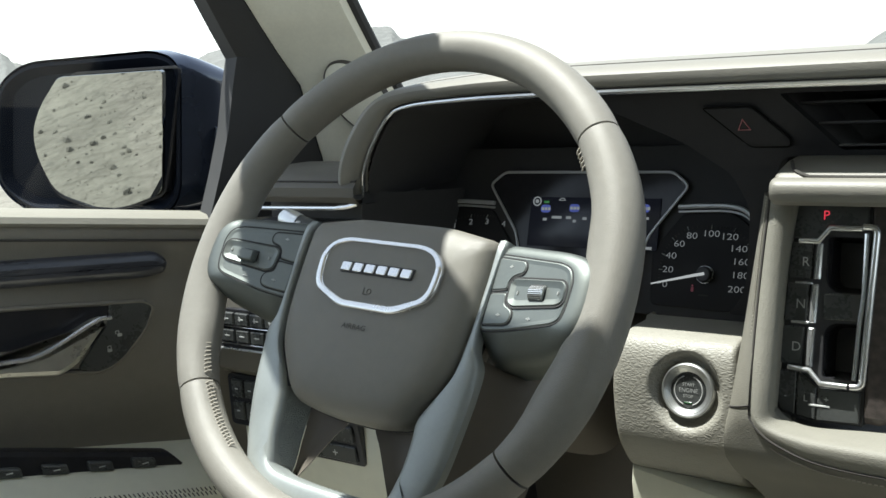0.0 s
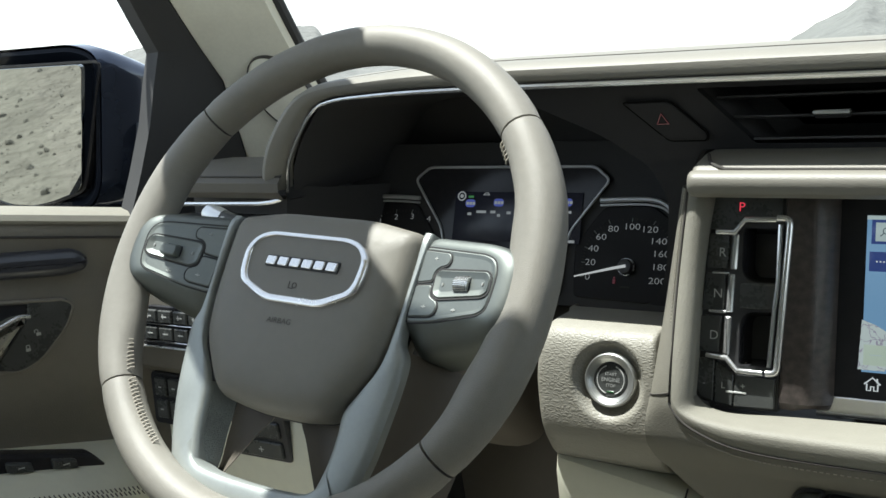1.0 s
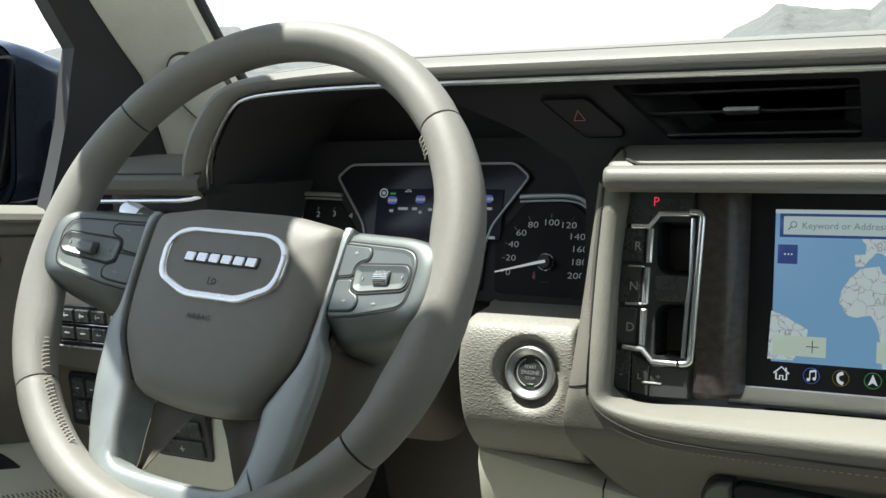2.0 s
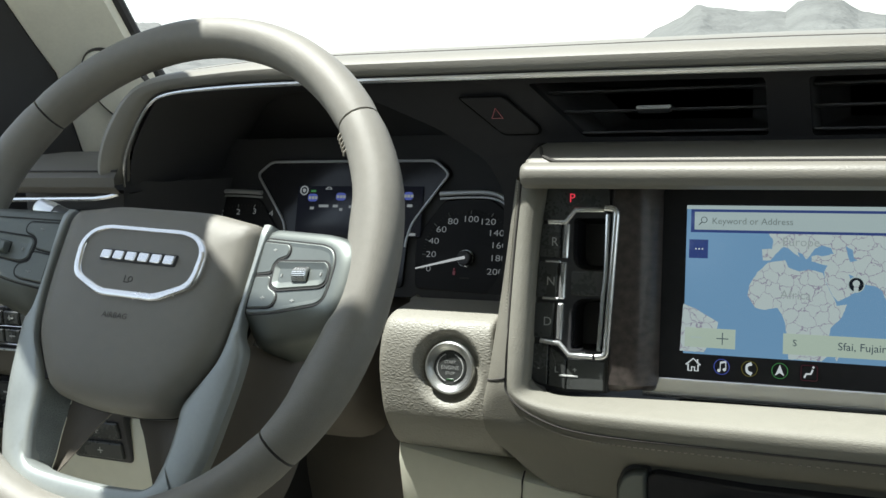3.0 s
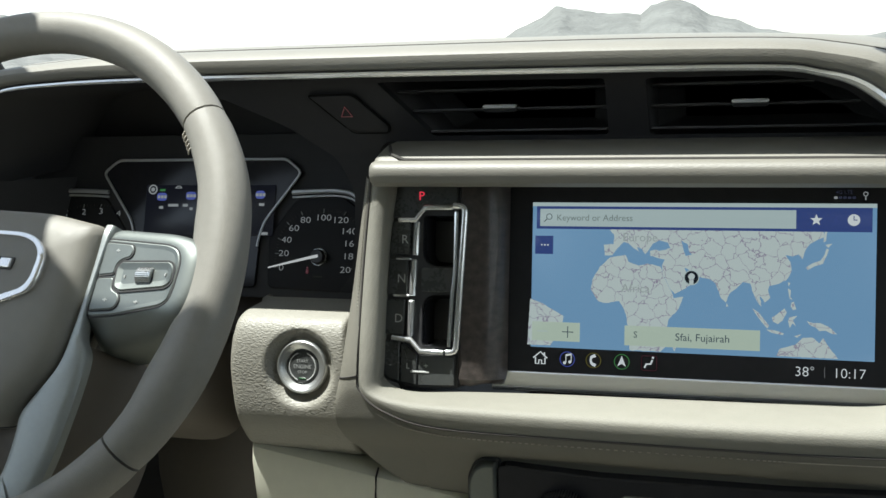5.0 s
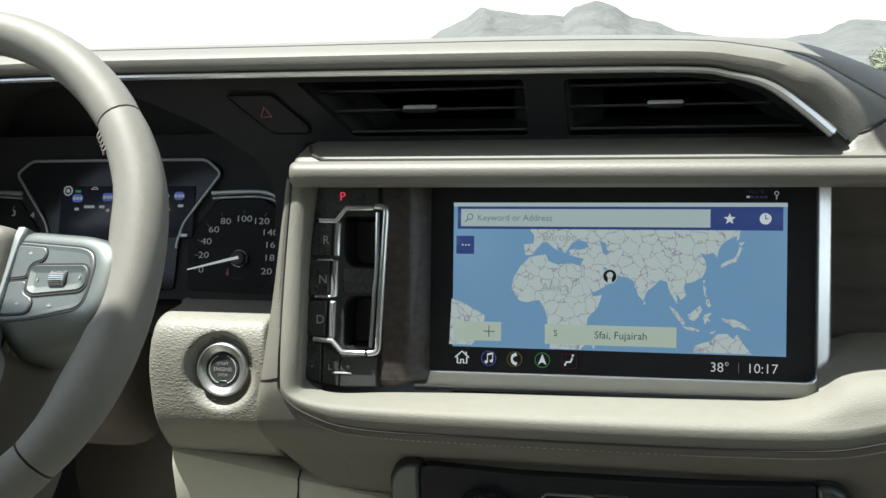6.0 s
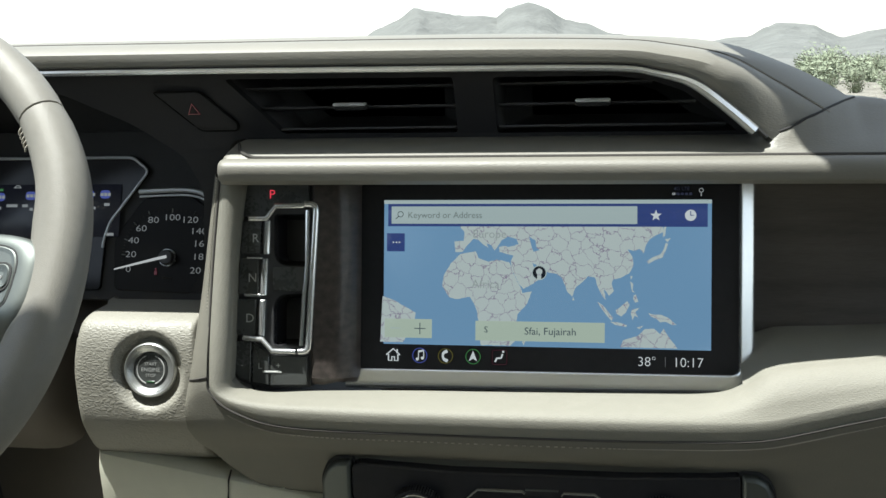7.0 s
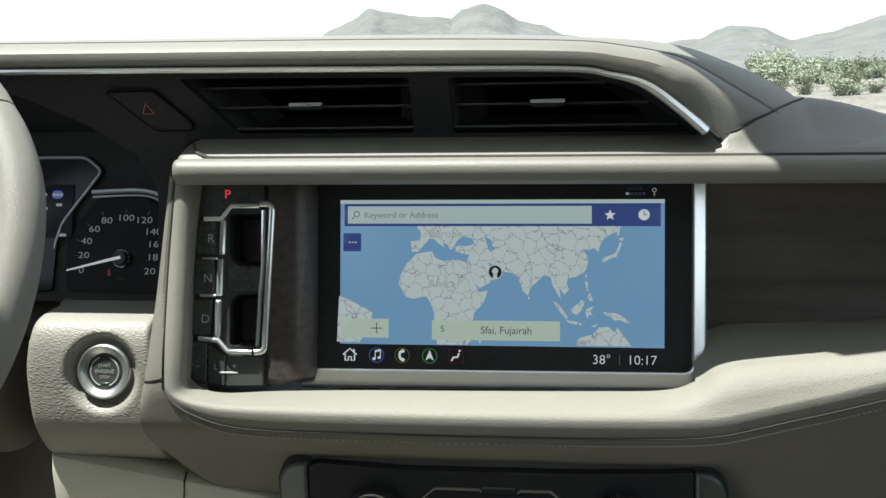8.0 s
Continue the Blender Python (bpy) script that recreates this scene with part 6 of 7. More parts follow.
for s in (1, -1):
    dial = part("dial", layers(fillet([(s * 0.071, -0.104), (s * 0.069, -0.060), (s * 0.094, -0.027), (s * 0.136, -0.0255), (s * 0.156, -0.040), (s * 0.160, -0.085), (s * 0.140, -0.106)], 0.006), [(0, -0.006), (0, -0.003), (0.001, -0.002)]), DIALFACE, cl, "black dial face")
    brow = spline([(s * 0.0905, -0.0225, 0.001), (s * 0.112, -0.0215, 0.001), (s * 0.134, -0.0215, 0.001), (s * 0.148, -0.0255, 0.001), (s * 0.1580, -0.0370, 0.001), (s * 0.1620, -0.0550, 0.001), (s * 0.1630, -0.0850, 0.001)], 5)
    part("dial_brow", merge(sweep(brow, 0.0020, 6), sweep([p + Vector((0, -0.0040, -0.0012)) for p in brow], 0.0010, 6)), SILVERPAINT, dial, "silver brow over the dial")
    part("hub", merge(ring(s * 0.1175, -0.0770, 0.0072, 0.0006, -0.002, 0.001, 36, 0.0002)), SATIN, dial)
    part("hub_cap", disc(s * 0.1175, -0.0770, 0.0062, -0.002, 0.0045, 28, 0.001), BLACK, dial)
    if s == 1:
        nums = ((0, 0.0835, -0.0868), (20, 0.0850, -0.0745), (40, 0.0868, -0.0630), (60, 0.0930, -0.0530), (80, 0.1033, -0.0460), (100, 0.1195, -0.0438), (120, 0.1350, -0.0458), (140, 0.1432, -0.0552), (160, 0.1462, -0.0655), (180, 0.1462, -0.0762), (200, 0.1445, -0.0875))
        for n_, x, y in nums:
            lettering("number", str(n_), 0.0074, NUMERAL, dial, x, y, -0.0012, wide=1.36)
        needle = sweep([(0.1190, -0.0766, 0.0048), (0.110, -0.0785, 0.0046), (0.0735, -0.0872, 0.0036)], [0.0013, 0.0012, 0.0006], 6)
        part("needle", needle, NEEDLE, dial, "pale pointer at rest")
        part("belt_lamp", merge(disc(0.1075, -0.0862, 0.0009, -0.0016, -0.0011, 12, 0.0001), box(0.1062, 0.1088, -0.0912, -0.0874, -0.0016, -0.0011, 0.0002)), DIMRED, dial, "red warning lamp")
        slab("dial_word", 0.1130, 0.1215, -0.0942, -0.0928, -0.0012, SEAM, dial)
        ticks = [(0.0765, -0.0866), (0.0768, -0.0745), (0.0785, -0.0615), (0.0860, -0.0478), (0.0985, -0.0385), (0.1195, -0.0362), (0.1395, -0.0385), (0.1525, -0.0495), (0.1555, -0.063)]
    else:
        for n_, x, y in ((1, -0.1345, -0.0450), (2, -0.1165, -0.0405), (3, -0.0985, -0.0398), (4, -0.0800, -0.0415)):
            lettering("number", str(n_), 0.0074, NUMERAL, dial, x, y, -0.0012, wide=1.36)
        part("needle", sweep([(-0.1190, -0.0766, 0.0048), (-0.125, -0.0800, 0.0046), (-0.150, -0.0950, 0.0036)], [0.0013, 0.0012, 0.0006], 6), NEEDLE, dial, "pale pointer at rest")
        ticks = [(-0.1350, -0.0372), (-0.1170, -0.0332), (-0.0985, -0.0332), (-0.0815, -0.0345)]
    for (a, b), (c, d) in zip(ticks, ticks[1:]):
        for k in range(5):
            p = Vector((lin(a, c, k / 5), lin(b, d, k / 5)))
            q = (Vector((s * 0.1175, -0.0770)) - p).normalized() * (0.0034 if k == 0 else 0.0018)
            part("tick", sweep([(p.x, p.y, -0.0015), (p.x + q.x, p.y + q.y, -0.0015)], 0.0003 if k else 0.0004, 4), FAINT if k == 0 else SEAM, dial)

# ---- climate panel ----
cp = thing("climate_panel", frame_at((0.0, -0.0585, 1.083), -6), "gloss black climate panel with two knobs", "climate controls")
part("panel", layers(fillet([(-0.1315, -0.075), (0.1320, -0.075), (0.1300, -0.004), (0.129, 0.0002), (0.112, -0.0014), (0.06, -0.0036), (-0.06, -0.0044), (-0.100, -0.0022), (-0.124, -0.0006), (-0.130, -0.003)], 0.004), [(0, -0.02), (0, 0.004), (0.001, 0.005)]), GLOSS, cp)
for s in (-1, 1):
    o = fillet([(s * x, y) for x, y in ((0.1300, 0.0005), (0.1400, 0.0000), (0.1470, -0.0045), (0.1515, -0.0140), (0.1530, -0.075), (0.1330, -0.075))][::-s], 0.0030, 3)
    part("cap_surround", layers(offset(o, -0.0016), [(0, -0.02), (0, -0.001), (0.001, 0.0)]), RUBBER, cp)
    part("end_cap", layers(o, [(0, -0.018), (0, 0.0030), (0.0006, 0.0050), (0.0018, 0.0064), (0.0026, 0.0067)]), GUNMETAL, cp, "satin grey end cap", 60)
for x in (-0.0845, 0.0800):
    k = part("knob", disc(x, -0.0345, 0.0185, 0.004, 0.014, 48, 0.002), GLOSS, cp)
    part("knob_ring", merge(ring(x, -0.0345, 0.0172, 0.0014, 0.010, 0.0155, 48, 0.0004)), CHROME, k, "chrome ring")
    part("knob_grip", merge(*[box(x + 0.0188 * math.cos(a) - 0.0005, x + 0.0188 * math.cos(a) + 0.0005, -0.0345 + 0.0188 * math.sin(a) - 0.0005, -0.0345 + 0.0188 * math.sin(a) + 0.0005, 0.004, 0.0125, 0.0002) for a in [2 * math.pi * i / 60 for i in range(60)]]), BLACK, k)
for pts in ([(-0.060, -0.05), (-0.052, -0.025), (-0.0425, -0.0165), (-0.012, -0.0165), (-0.0105, -0.0180)], [(0.014, -0.0185), (0.0155, -0.0165), (0.036, -0.0165), (0.0455, -0.025), (0.054, -0.05)]):
    part("chrome_line", sweep([(x, y, 0.0056) for x, y in pts], 0.0011, 6), CHROME, cp)
part("air_display", slab("air_display", -0.040, 0.034, -0.06, -0.02, 0.0056, GLOSS, cp).data and prism([(-0.010, -0.0145), (0.012, -0.0145), (0.012, -0.0160), (-0.010, -0.0160)], 0.0048, 0.0055, 0.0002), BUTTON, cp)

# ---- steering wheel ----
DOTTED = surface("grey_dotted_insert", (0.34, 0.375, 0.38), 0.5, 0.2, vary=0.12, scale=60, grain=0.9, grain_scale=900, kind="leather")
BROWN = surface("dark_taupe_plastic", (0.135, 0.118, 0.098), 0.55, vary=0.06, scale=9, grain=0.15, grain_scale=700)
wh = thing("steering_wheel", WHEEL_AT, "taupe leather steering wheel with satin silver spokes", "steering wheel")
RIM_R, RIM_T = 0.1705, 0.0142


def rim_piece(name, a0, a1, label):
    n = max(8, int(abs(a1 - a0) / 3))
    rows = []
    for i in range(-2, n + 3):
        k = min(max(i / n, 0), 1)
        a = radians(lin(a0, a1, k) + (-0.25 if i < 0 else 0.25 if i > n else 0) * 0)
        sh = 1.0 if 0 <= i <= n else (0.90 if i in (-1, n + 1) else 0.3)
        if i in (0, n):
            sh = 0.965
        deg = math.degrees(a)
        thumb = 1 + 0.10 * math.exp(-((abs(((deg + 180) % 360) - 180) - 22) / 12) ** 2) + 0.10 * math.exp(-((abs(180 - abs(((deg + 180) % 360) - 180)) - 22) / 12) ** 2)
        ang = ((deg + 180) % 360) - 180
        ang = ang if abs(ang) < 90 else (180 - abs(ang)) * (1 if ang > 0 else -1)
        web = 0.005 * min(1, max(0, (24 - ang) / 13)) * min(1, max(0, (ang + 34) / 15))
        web = web * web * (3 - 2 * web / 0.005) / 0.005 if web else 0
        c = Vector((math.cos(a), math.sin(a), 0))
        row = []
        for q in range(18):
            b = 2 * math.pi * q / 18
            row.append(c * (RIM_R + RIM_T * 1.0 * thumb * sh * math.cos(b) - web * max(0, -math.cos(b)) ** 1.5) + Vector((0, 0, RIM_T * 1.08 * sh * math.sin(b))))
        rows.append(row)
    return part(name, loft(rows, closed=True, caps=True), TAUPE, wh, label, 50)


G = 0.25
rim_piece("rim_top", 38.7 + G, 141.3 - G, "taupe leather rim section")
rr_ = rim_piece("rim_right", -37.0 + G, 38.7 - G, "taupe leather rim section")
rl_ = rim_piece("rim_left", 141.3 + G, 217.0 - G, "taupe leather rim section")
rb_ = rim_piece("rim_bottom", 217.0 + G, 323.0 - G, "taupe leather rim section")


def rim_stitch(a0, a1, parent):
    st = []
    n = int(abs(a1 - a0) / 1.15)
    for i in range(n):
        a = radians(lin(a0, a1, i / n))
        c = Vector((math.cos(a), math.sin(a), 0))
        t = Vector((-math.sin(a), math.cos(a), 0))
        th = 1.02 + 0.10 * math.exp(-((abs(180 - math.degrees(a) % 360 if math.degrees(a) % 360 > 90 else math.degrees(a)) - 22) / 12) ** 2)
        p = c * (RIM_R - RIM_T * 0.96 * th) + Vector((0, 0, RIM_T * 0.42))
        w = math.sin(i * 2.7) * 0.0002
        st.append(sweep([p - c * 0.0019 + Vector((0, 0, -0.0019)) + t * 0.0003, p + t * (0.0007 + w) + Vector((0, 0, 0.0005)) - c * 0.0003, p + c * (0.0022 + w) + Vector((0, 0, 0.0013)) + t * 0.0014], 0.00065, 5))
    part("rim_stitches", merge(*st), THREAD, parent)


rim_stitch(202, 216, rl_)
rim_stitch(218, 240, rb_)
rim_stitch(32, 38, rr_)

def mirrored(half):
    """A closed outline from its right half, listed from the top down."""
    return [(-x, y) for x, y in half] + list(reversed(half))


PAD = fillet(mirrored([(0.0380, 0.0410), (0.0765, 0.0350), (0.0800, 0.0300), (0.0805, 0.0100), (0.0800, -0.0160), (0.0785, -0.0360), (0.0745, -0.0570), (0.0610, -0.0775), (0.0520, -0.0890), (0.0440, -0.0942), (0.0200, -0.0980)]), 0.010, 4)
part("airbag_pad", dome(PAD, [(0.97, -0.034), (1.0, -0.026), (1.0, -0.012), (0.992, -0.0065), (0.97, -0.0015), (0.93, 0.0022), (0.87, 0.0048), (0.78, 0.0066), (0.6, 0.0078), (0.35, 0.0083), (0.1, 0.0084)]), PADSKIN, wh, "padded taupe airbag cover", 60)
part("pad_lip", sweep([(x * 0.985, y * 0.985, -0.022) for x, y in PAD], 0.0022, 6, closed=True), RUBBER, wh)
EMB = mirrored([(0.0340, 0.0218), (0.0455, 0.0180), (0.0535, 0.0085), (0.0525, -0.0085), (0.0490, -0.0165), (0.0245, -0.0278)])
EMB_IN = mirrored([(0.0325, 0.0182), (0.0430, 0.0145), (0.0478, 0.0070), (0.0462, -0.0080), (0.0425, -0.0140), (0.0220, -0.0222)])
emb, emb_in = fillet(EMB, 0.007, 5), fillet(EMB_IN, 0.006, 5)
rows = []
for k, h in ((0.0, 0.004), (0.0, 0.0088), (0.06, 0.0098), (0.20, 0.0104), (0.80, 0.0104), (0.94, 0.0098), (1.0, 0.0090), (1.0, 0.004)):
    rows.append([(lin(a[0], b[0], k), lin(a[1], b[1], k), h) for a, b in zip(emb, emb_in)])
part("emblem_frame", loft(rows, closed=True), BADGE, wh, "polished silver emblem frame")
em = part("emblem_plate", prism(offset(emb_in, -0.0004), 0.005, 0.0090, 0.0003), PADSKIN, wh, "taupe plate inside the frame", 20)
part("word_backing", prism(fillet([(-0.0320, -0.0036), (0.0312, -0.0036), (0.0320, 0.0046), (-0.0312, 0.0046)], 0.0016), 0.0085, 0.0098, 0.0004), SOFTBLACK, em)
for i in range(6):
    x = -0.0262 + 0.0105 * i
    part("silver_block", prism(fillet([(x - 0.0046, -0.0026), (x + 0.0040, -0.0026), (x + 0.0046, 0.0036), (x - 0.0040, 0.0036)], 0.0012, 2), 0.0094, 0.0112, 0.0006), BADGE, em, "silver badge block")
part("bag_mark", merge(box(-0.0062, -0.0055, -0.0172, -0.0122, 0.0090, 0.0093, 0.0001), box(-0.0062, -0.0018, -0.0172, -0.0165, 0.0090, 0.0093, 0.0001), ring(-0.0012, -0.0146, 0.0020, 0.0006, 0.0089, 0.0093, 16, 0.0001)), DARKPRINT, em)
lettering("pad_word", "AIRBAG", 0.0054, DARKPRINT, wh, -0.0048, -0.0398, 0.0088, wide=1.12)


def both(pts, s):
    q = [(x * s, y) for x, y in pts]
    return q if s == 1 else q[::-1]


def round_trip(loop, c, n=84):
    """An outline met by n rays from a point inside it, so that two outlines get matching points."""
    out = []
    for i in range(n):
        a = 2 * math.pi * i / n
        d, best = (math.cos(a), math.sin(a)), 0.0
        for (x0, y0), (x1, y1) in zip(loop, loop[1:] + loop[:1]):
            ex, ey = x1 - x0, y1 - y0
            det = ex * d[1] - ey * d[0]
            if abs(det) > 1e-12:
                u = (d[0] * (y0 - c[1]) - d[1] * (x0 - c[0])) / det
                r = ((y0 - c[1]) * ex - (x0 - c[0]) * ey) / det
                if -1e-9 <= u <= 1 + 1e-9 and r > best:
                    best = r
        out.append((c[0] + d[0] * best, c[1] + d[1] * best))
    return out


def lean(bm):
    """The switch pods rise from the hub towards the rim."""
    for v in bm.verts:
        v.co.z += 0.24 * (abs(v.co.x) - 0.088) - 0.0125
    return bm


POD_OUT = [(0.0835, 0.0350), (0.1140, 0.0322), (0.1400, 0.0298), (0.1570, 0.0252), (0.1650, 0.0165), (0.1672, 0.0000), (0.1660, -0.0150), (0.1600, -0.0265), (0.1410, -0.0355), (0.1110, -0.0415), (0.0950, -0.0445), (0.0850, -0.0400), (0.0830, -0.0300), (0.0830, 0.0)]
FIELD = [(0.0850, 0.0252), (0.1385, 0.0200), (0.1470, 0.0168), (0.1505, 0.0090), (0.1497, -0.0080), (0.1480, -0.0150), (0.1430, -0.0182), (0.1085, -0.0243), (0.0850, -0.0258)]
ROCKER = [(0.1045, 0.0095), (0.1440, 0.0090), (0.1478, 0.0050), (0.1478, -0.0045), (0.1435, -0.0073), (0.1075, -0.0098), (0.1020, -0.0065), (0.1012, 0.0065)]
UP_KEY = [(0.0862, 0.0228), (0.1092, 0.0205), (0.1114, 0.0170), (0.1105, 0.0122), (0.1030, 0.0104), (0.1000, 0.0070), (0.1000, 0.0016), (0.0862, 0.0004)]
DN_KEY = [(0.0862, -0.0010), (0.1004, -0.0004), (0.1010, -0.0080), (0.1082, -0.0112), (0.1096, -0.0150), (0.1085, -0.0195), (0.1045, -0.0212), (0.0862, -0.0220)]
for s in (1, -1):
    mid = (0.120 * s, -0.004)
    out_l, in_l = round_trip(fillet(both(POD_OUT, s), 0.008, 4), mid), round_trip(fillet(both(FIELD, s), 0.005, 4), mid)
    rows = []
    for k, h in ((-0.05, -0.024), (0.0, -0.016), (0.0, -0.004), (0.04, 0.0012), (0.14, 0.0050), (0.32, 0.0080), (0.60, 0.0098), (0.85, 0.0104), (1.0, 0.0104)):
        row = []
        for (x0, y0), (x1, y1) in zip(out_l, in_l):
            low = min(1, max(0, (-0.026 - y0) / 0.012)) * (1 - max(0, k)) ** 0.8
            row.append((lin(x0, x1, k), lin(y0, y1, k), h - 0.010 * low))
        rows.append(row)
    pod_bm = loft(rows, closed=True)
    pod_bm.verts.ensure_lookup_table()
    pod_bm.faces.new(pod_bm.verts[-len(in_l):])
    pod = part("switch_pod", lean(pod_bm), GUNMETAL, wh, "satin grey switch pod", 60)
    field, joy = fillet(both(FIELD, s), 0.005, 4), fillet(both(ROCKER, s), 0.004, 4)
    part("field_gap", lean(band(offset(field, -0.0007), 0.0011, 0.004, 0.0107, 0.0002)), RUBBER, pod)
    part("switch_field", lean(layers(field, [(0.0004, 0.003), (0.0004, 0.0106), (0.0012, 0.0112), (0.0035, 0.0108)])), PODKEY, pod)
    part("rocker_gap", lean(band(offset(joy, -0.0009), 0.0013, 0.008, 0.0116, 0.0002)), RUBBER, pod)
    part("rocker", lean(layers(joy, [(0.0004, 0.009), (0.0004, 0.0116), (0.0011, 0.0123), (0.0050, 0.0108), (0.0085, 0.0104)])), PODKEY, pod)
    rx = 0.1252 * s
    if s == 1:
        part("roller_slot", lean(prism(fillet([(rx - 0.0064, -0.0050), (rx + 0.0064, -0.0050), (rx + 0.0064, 0.0062), (rx - 0.0064, 0.0062)], 0.0012), 0.009, 0.0110, 0.0002)), RUBBER, pod)
        part("roller", lean(sweep([(rx - 0.0058, 0.0006, 0.0096), (rx - 0.0053, 0.0006, 0.0096), (rx + 0.0053, 0.0006, 0.0096), (rx + 0.0058, 0.0006, 0.0096)], [0.0044, 0.0052, 0.0052, 0.0044], 28)), SATIN, pod, "ribbed silver roller")
        part("roller_ribs", lean(merge(*[sweep([(rx - 0.0052, 0.0006 + 0.0051 * math.cos(a), 0.0096 + 0.0051 * math.sin(a)), (rx + 0.0052, 0.0006 + 0.0051 * math.cos(a), 0.0096 + 0.0051 * math.sin(a))], 0.00032, 5) for a in [radians(10 + 13 * i) for i in range(13)]])), RUBBER, pod)
    else:
        part("toggle_slot", lean(prism(fillet([(rx - 0.0070, -0.0066), (rx + 0.0070, -0.0066), (rx + 0.0070, 0.0040), (rx - 0.0070, 0.0040)], 0.0015), 0.009, 0.0109, 0.0002)), RUBBER, pod)
        part("toggle", lean(loft([[(rx + a, b, h) for a, b in fillet([(-0.0060, -0.0058 + q), (0.0060, -0.0058 + q), (0.0060, 0.0032 - q), (-0.0060, 0.0032 - q)], 0.0014, 3)] for h, q in ((0.009, 0.0), (0.0150, 0.0004), (0.0162, 0.0010), (0.0166, 0.0022))], closed=True, caps=True)), PODKEY, pod, "grey toggle")
    for q in (UP_KEY, DN_KEY):
        o = fillet(both(q, s), 0.0022, 3)
        part("key_gap", lean(band(offset(o, -0.0006), 0.0010, 0.009, 0.0116, 0.0002)), RUBBER, pod)
        part("key", lean(layers(o, [(0.0003, 0.009), (0.0003, 0.0114), (0.0010, 0.0120)])), PODKEY, pod)
    for x, y, w, h in ((0.0985, 0.0165, 0.0030, 0.0120), (0.0985, -0.0150, 0.0036, 0.0120), (0.1235, -0.0160, 0.0036, 0.0109), (0.1415, 0.0010, 0.0013, 0.0111), (0.1090, 0.0000, 0.0013, 0.0111)):
        part("mark", lean(merge(box(x * s - w / 2, x * s + w / 2, y - 0.0004, y + 0.0004, h - 0.001, h + 0.0003, 0.0001), box(x * s - 0.0004, x * s + 0.0004, y - 0.0011, y + 0.0011, h - 0.001, h + 0.0003, 0.0001))), FAINT, pod)
    # spoke trim: a slim strip beside the pad that widens into the lower spoke
    a_ = spline([(x * s, y, h) for x, y, h in ((0.0800, 0.0345, -0.007), (0.0814, 0.0280, -0.004), (0.0818, 0.0100, -0.004), (0.0812, -0.0160, -0.004), (0.0797, -0.0360, -0.004), (0.0757, -0.0580, -0.004), (0.0632, -0.0785, -0.005), (0.0580, -0.0890, -0.005), (0.0578, -0.1010, -0.006), (0.0565, -0.1190, -0.007), (0.0515, -0.1385, -0.008), (0.0450, -0.1540, -0.010))], 5)
    b_ = spline([(x * s, y, h) for x, y, h in ((0.0868, 0.0345, -0.006), (0.0878, 0.0270, -0.003), (0.0870, 0.0100, -0.002), (0.0858, -0.0200, -0.002), (0.0872, -0.0380, -0.003), (0.0925, -0.0490, -0.004), (0.0922, -0.0680, -0.005), (0.0895, -0.0920, -0.006), (0.0855, -0.1140, -0.008), (0.0800, -0.1320, -0.009), (0.0720, -0.1500, -0.010), (0.0640, -0.1590, -0.012))], 5)
    sp = [[p + Vector((-0.001 * s, 0, -0.008)) for p in a_], [p + Vector((-0.0004 * s, 0, -0.002)) for p in a_]]
    for k, f in ((0.03, 0.45), (0.10, 0.85), (0.22, 1.0), (0.5, 0.95), (0.8, 0.85), (0.92, 0.6)):
        sp.append([p.lerp(q, k) + Vector((0, 0, f * 0.0036)) for p, q in zip(a_, b_)])
    sp += [b_, [q + Vector((0.0004 * s, 0, -0.006)) for q in b_]]
    spoke = part("spoke", loft(sp, caps=False), SPOKE, wh, "satin silver lower spoke")
    part("pad_gap", sweep([p + Vector((-0.0010 * s, 0, -0.0035)) for p in a_][:34], 0.0026, 6), RUBBER, wh)
    ia = a_[30:54]
    n_ = len(ia) - 1
    wall = [[p + Vector((-s * x * math.sin(math.pi * min(1, i / n_ + 0.12)) ** 0.5, 0, z)) for i, p in enumerate(ia)] for x, z in ((0.0006, -0.003), (0.002, -0.007), (0.005, -0.014), (0.008, -0.020))]
    part("spoke_insert", loft(wall), DOTTED, spoke, "grey dotted insert")
    edge = spline([(x * s, y, -0.0245) for x, y in ((0.010, -0.0800), (0.0105, -0.0955), (0.0200, -0.1090), (0.0320, -0.1280), (0.0420, -0.1440), (0.0440, -0.1500))], 5)
    edge = [edge[round(i * (len(edge) - 1) / n_)] for i in range(n_ + 1)]
    foot = [q + Vector((0, 0, -0.001)) for q in wall[-1]]
    cover = [foot] + [[p.lerp(q, k) + Vector((0, 0, -0.004 * math.sin(math.pi * k))) for p, q in zip(foot, edge)] for k in (0.25, 0.5, 0.75)] + [edge, [q + Vector((0.002 * s, 0, -0.003)) for q in edge], [q + Vector((0.012 * s, 0, -0.006)) for q in edge]]
    part("spoke_cover", loft(cover), BROWN, spoke, "dark taupe rear cover of the spoke")
    ob_ = b_[22:56]
    part("spoke_flank", loft([[q + Vector((x * s, 0, z)) for q in ob_] for x, z in ((-0.0006, -0.003), (0.0008, -0.008), (0.006, -0.022), (0.014, -0.042), (0.020, -0.066))]), BROWN, spoke, "dark taupe flank of the spoke")
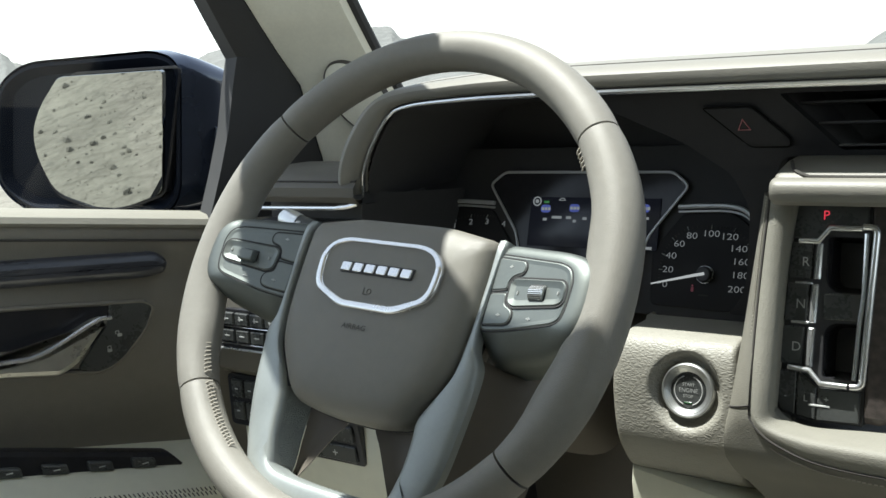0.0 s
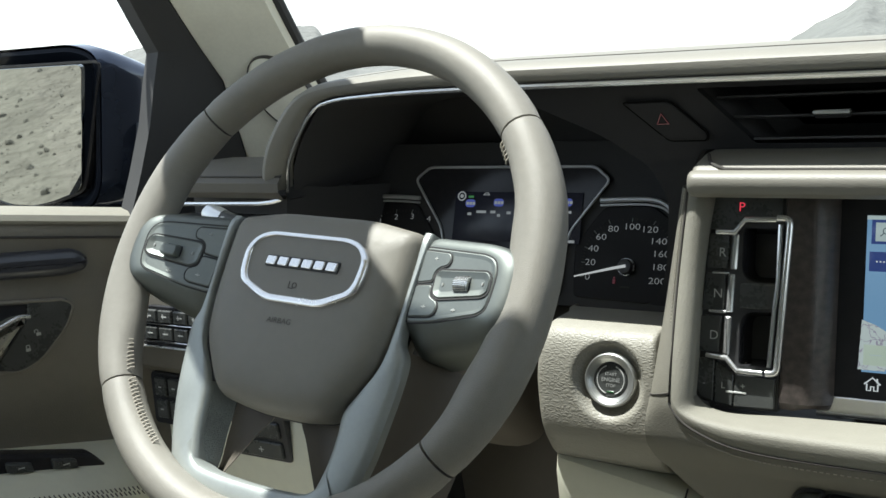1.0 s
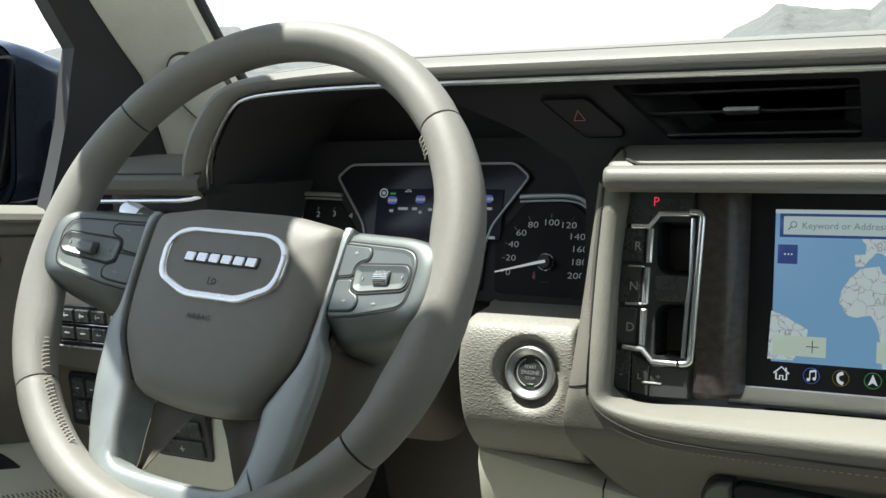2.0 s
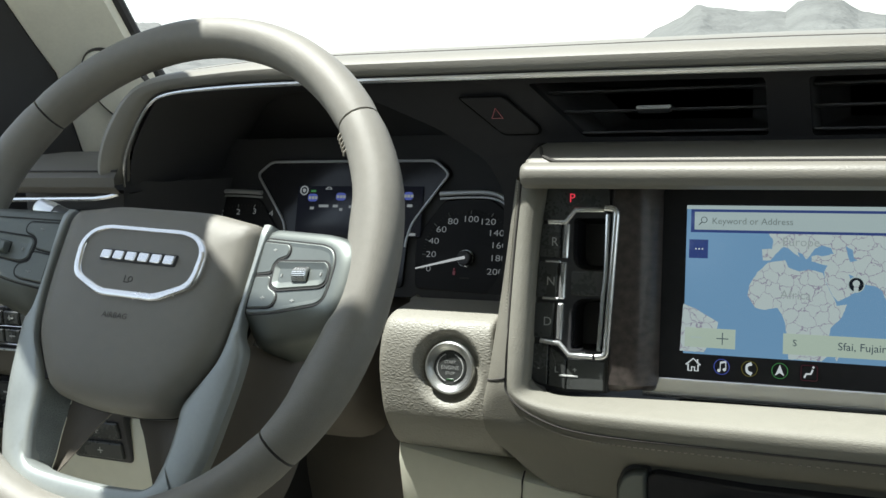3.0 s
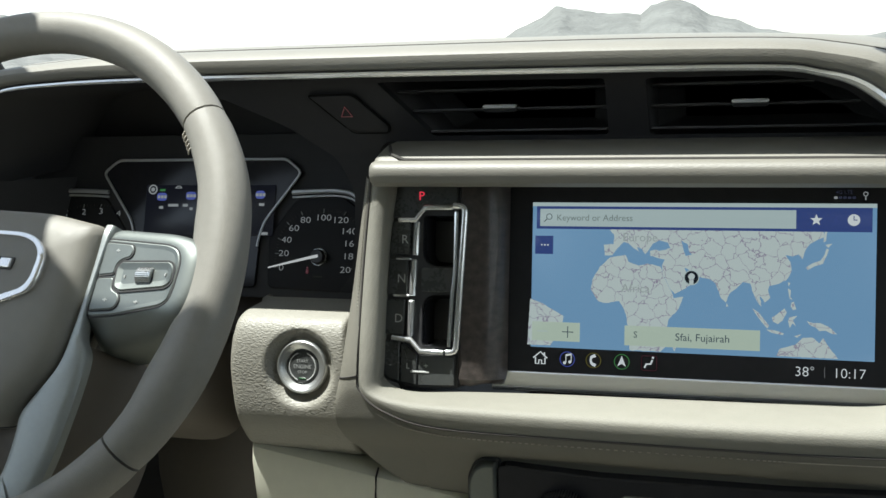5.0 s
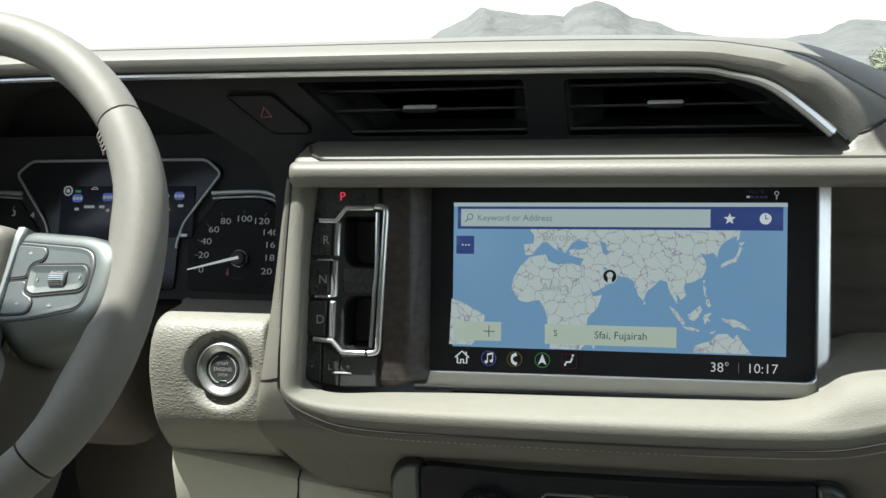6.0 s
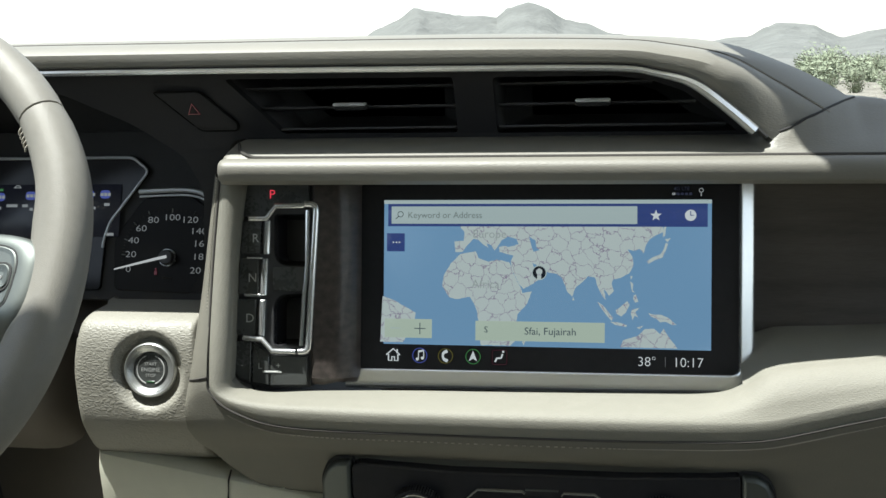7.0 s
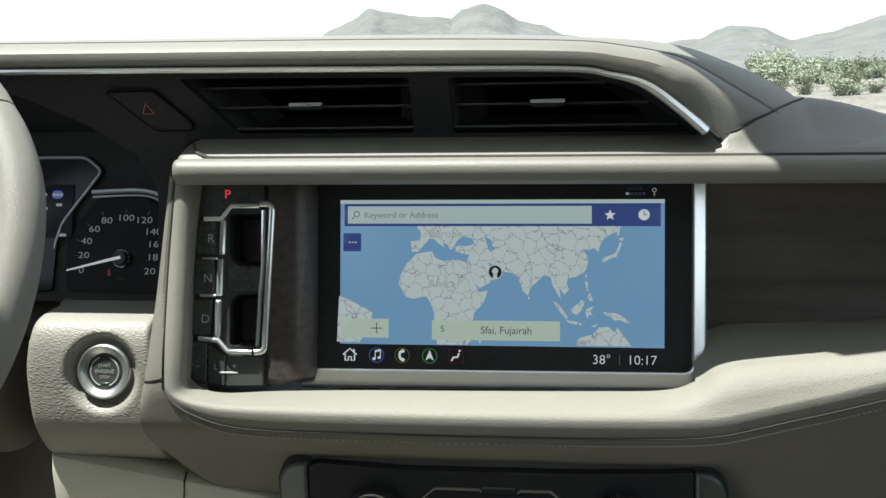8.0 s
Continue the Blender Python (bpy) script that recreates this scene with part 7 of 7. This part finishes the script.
# bar that joins the lower spokes at the rim, with rounded inner corners
half_top = [(0.0575, -0.1240), (0.0552, -0.1330), (0.0500, -0.1390), (0.0410, -0.1422), (0.0200, -0.1437), (0.0, -0.1440)]
half_low = [(0.0730, -0.1490), (0.0660, -0.1540), (0.0570, -0.1580), (0.0430, -0.1610), (0.0200, -0.1635), (0.0, -0.1640)]
top_l, low_l = (spline([(-x, y, -0.0068) for x, y in h] + [(x, y, -0.0068) for x, y in reversed(h[:-1])], 5) for h in (half_top, half_low))
bar = [[p + Vector((0, 0.001, -0.016)) for p in top_l], [p + Vector((0, 0.0006, -0.004)) for p in top_l]]
for k, f in ((0.04, 0.5), (0.12, 0.9), (0.3, 1.0), (0.6, 0.8), (0.9, 0.0)):
    bar.append([p.lerp(q, k) + Vector((0, 0, 0.0034 * f)) for p, q in zip(top_l, low_l)])
part("spoke_bar", loft(bar), SPOKE, wh, "satin silver bar joining the lower spokes")
part("hub_back", dome(fillet([(-0.075, 0.03), (0.075, 0.03), (0.072, -0.04), (0.045, -0.080), (-0.045, -0.080), (-0.072, -0.04)], 0.02), [(0.75, -0.075), (0.95, -0.050), (1.0, -0.032), (0.96, -0.024)]), SOFTBLACK, wh)

# ---- column shroud and lever ----
col = thing("steering_column", WHEEL_AT @ pose(0, 0, 0, 0, 0, 3), "taupe column shroud with an indicator lever", "steering column")
rows = []
for w, hh, d, dy in ((0.048, 0.036, -0.070, 0.004), (0.058, 0.042, -0.085, 0.004), (0.064, 0.046, -0.13, 0.004), (0.066, 0.048, -0.20, 0.002), (0.062, 0.046, -0.27, 0.0)):
    rows.append([(x * w, y * hh + dy - 0.012, d) for x, y in fillet([(-1, -1), (1, -1), (1, 1), (-1, 1)], 0.6, 5)])
part("shroud", loft(rows, closed=True, caps=True), BROWN, col, "smooth dark taupe shroud")
lv_path = spline([(-0.045, 0.012, -0.095), (-0.100, 0.040, -0.084), (-0.145, 0.056, -0.075), (-0.168, 0.0625, -0.071)], 5)
lever = part("lever", sweep(lv_path, [0.0062 + 0.0018 * i / 15 for i in range(16)], 12, flat=0.8), BUTTON, col, "dark indicator lever")
part("lever_tip", sweep([Vector((-0.167, 0.0622, -0.0712)), Vector((-0.174, 0.0640, -0.0703)), Vector((-0.184, 0.0665, -0.0693)), Vector((-0.188, 0.0675, -0.0688))], [0.0082, 0.0088, 0.0082, 0.004], 12, flat=0.85), SATIN, lever, "satin lever tip")
for i in range(3):
    p = lv_path[8 + 3 * i]
    part("lever_mark", box(p.x - 0.003, p.x + 0.003, p.y - 0.001, p.y + 0.001, p.z + 0.0048, p.z + 0.0066, 0.0002), PRINT, lever)
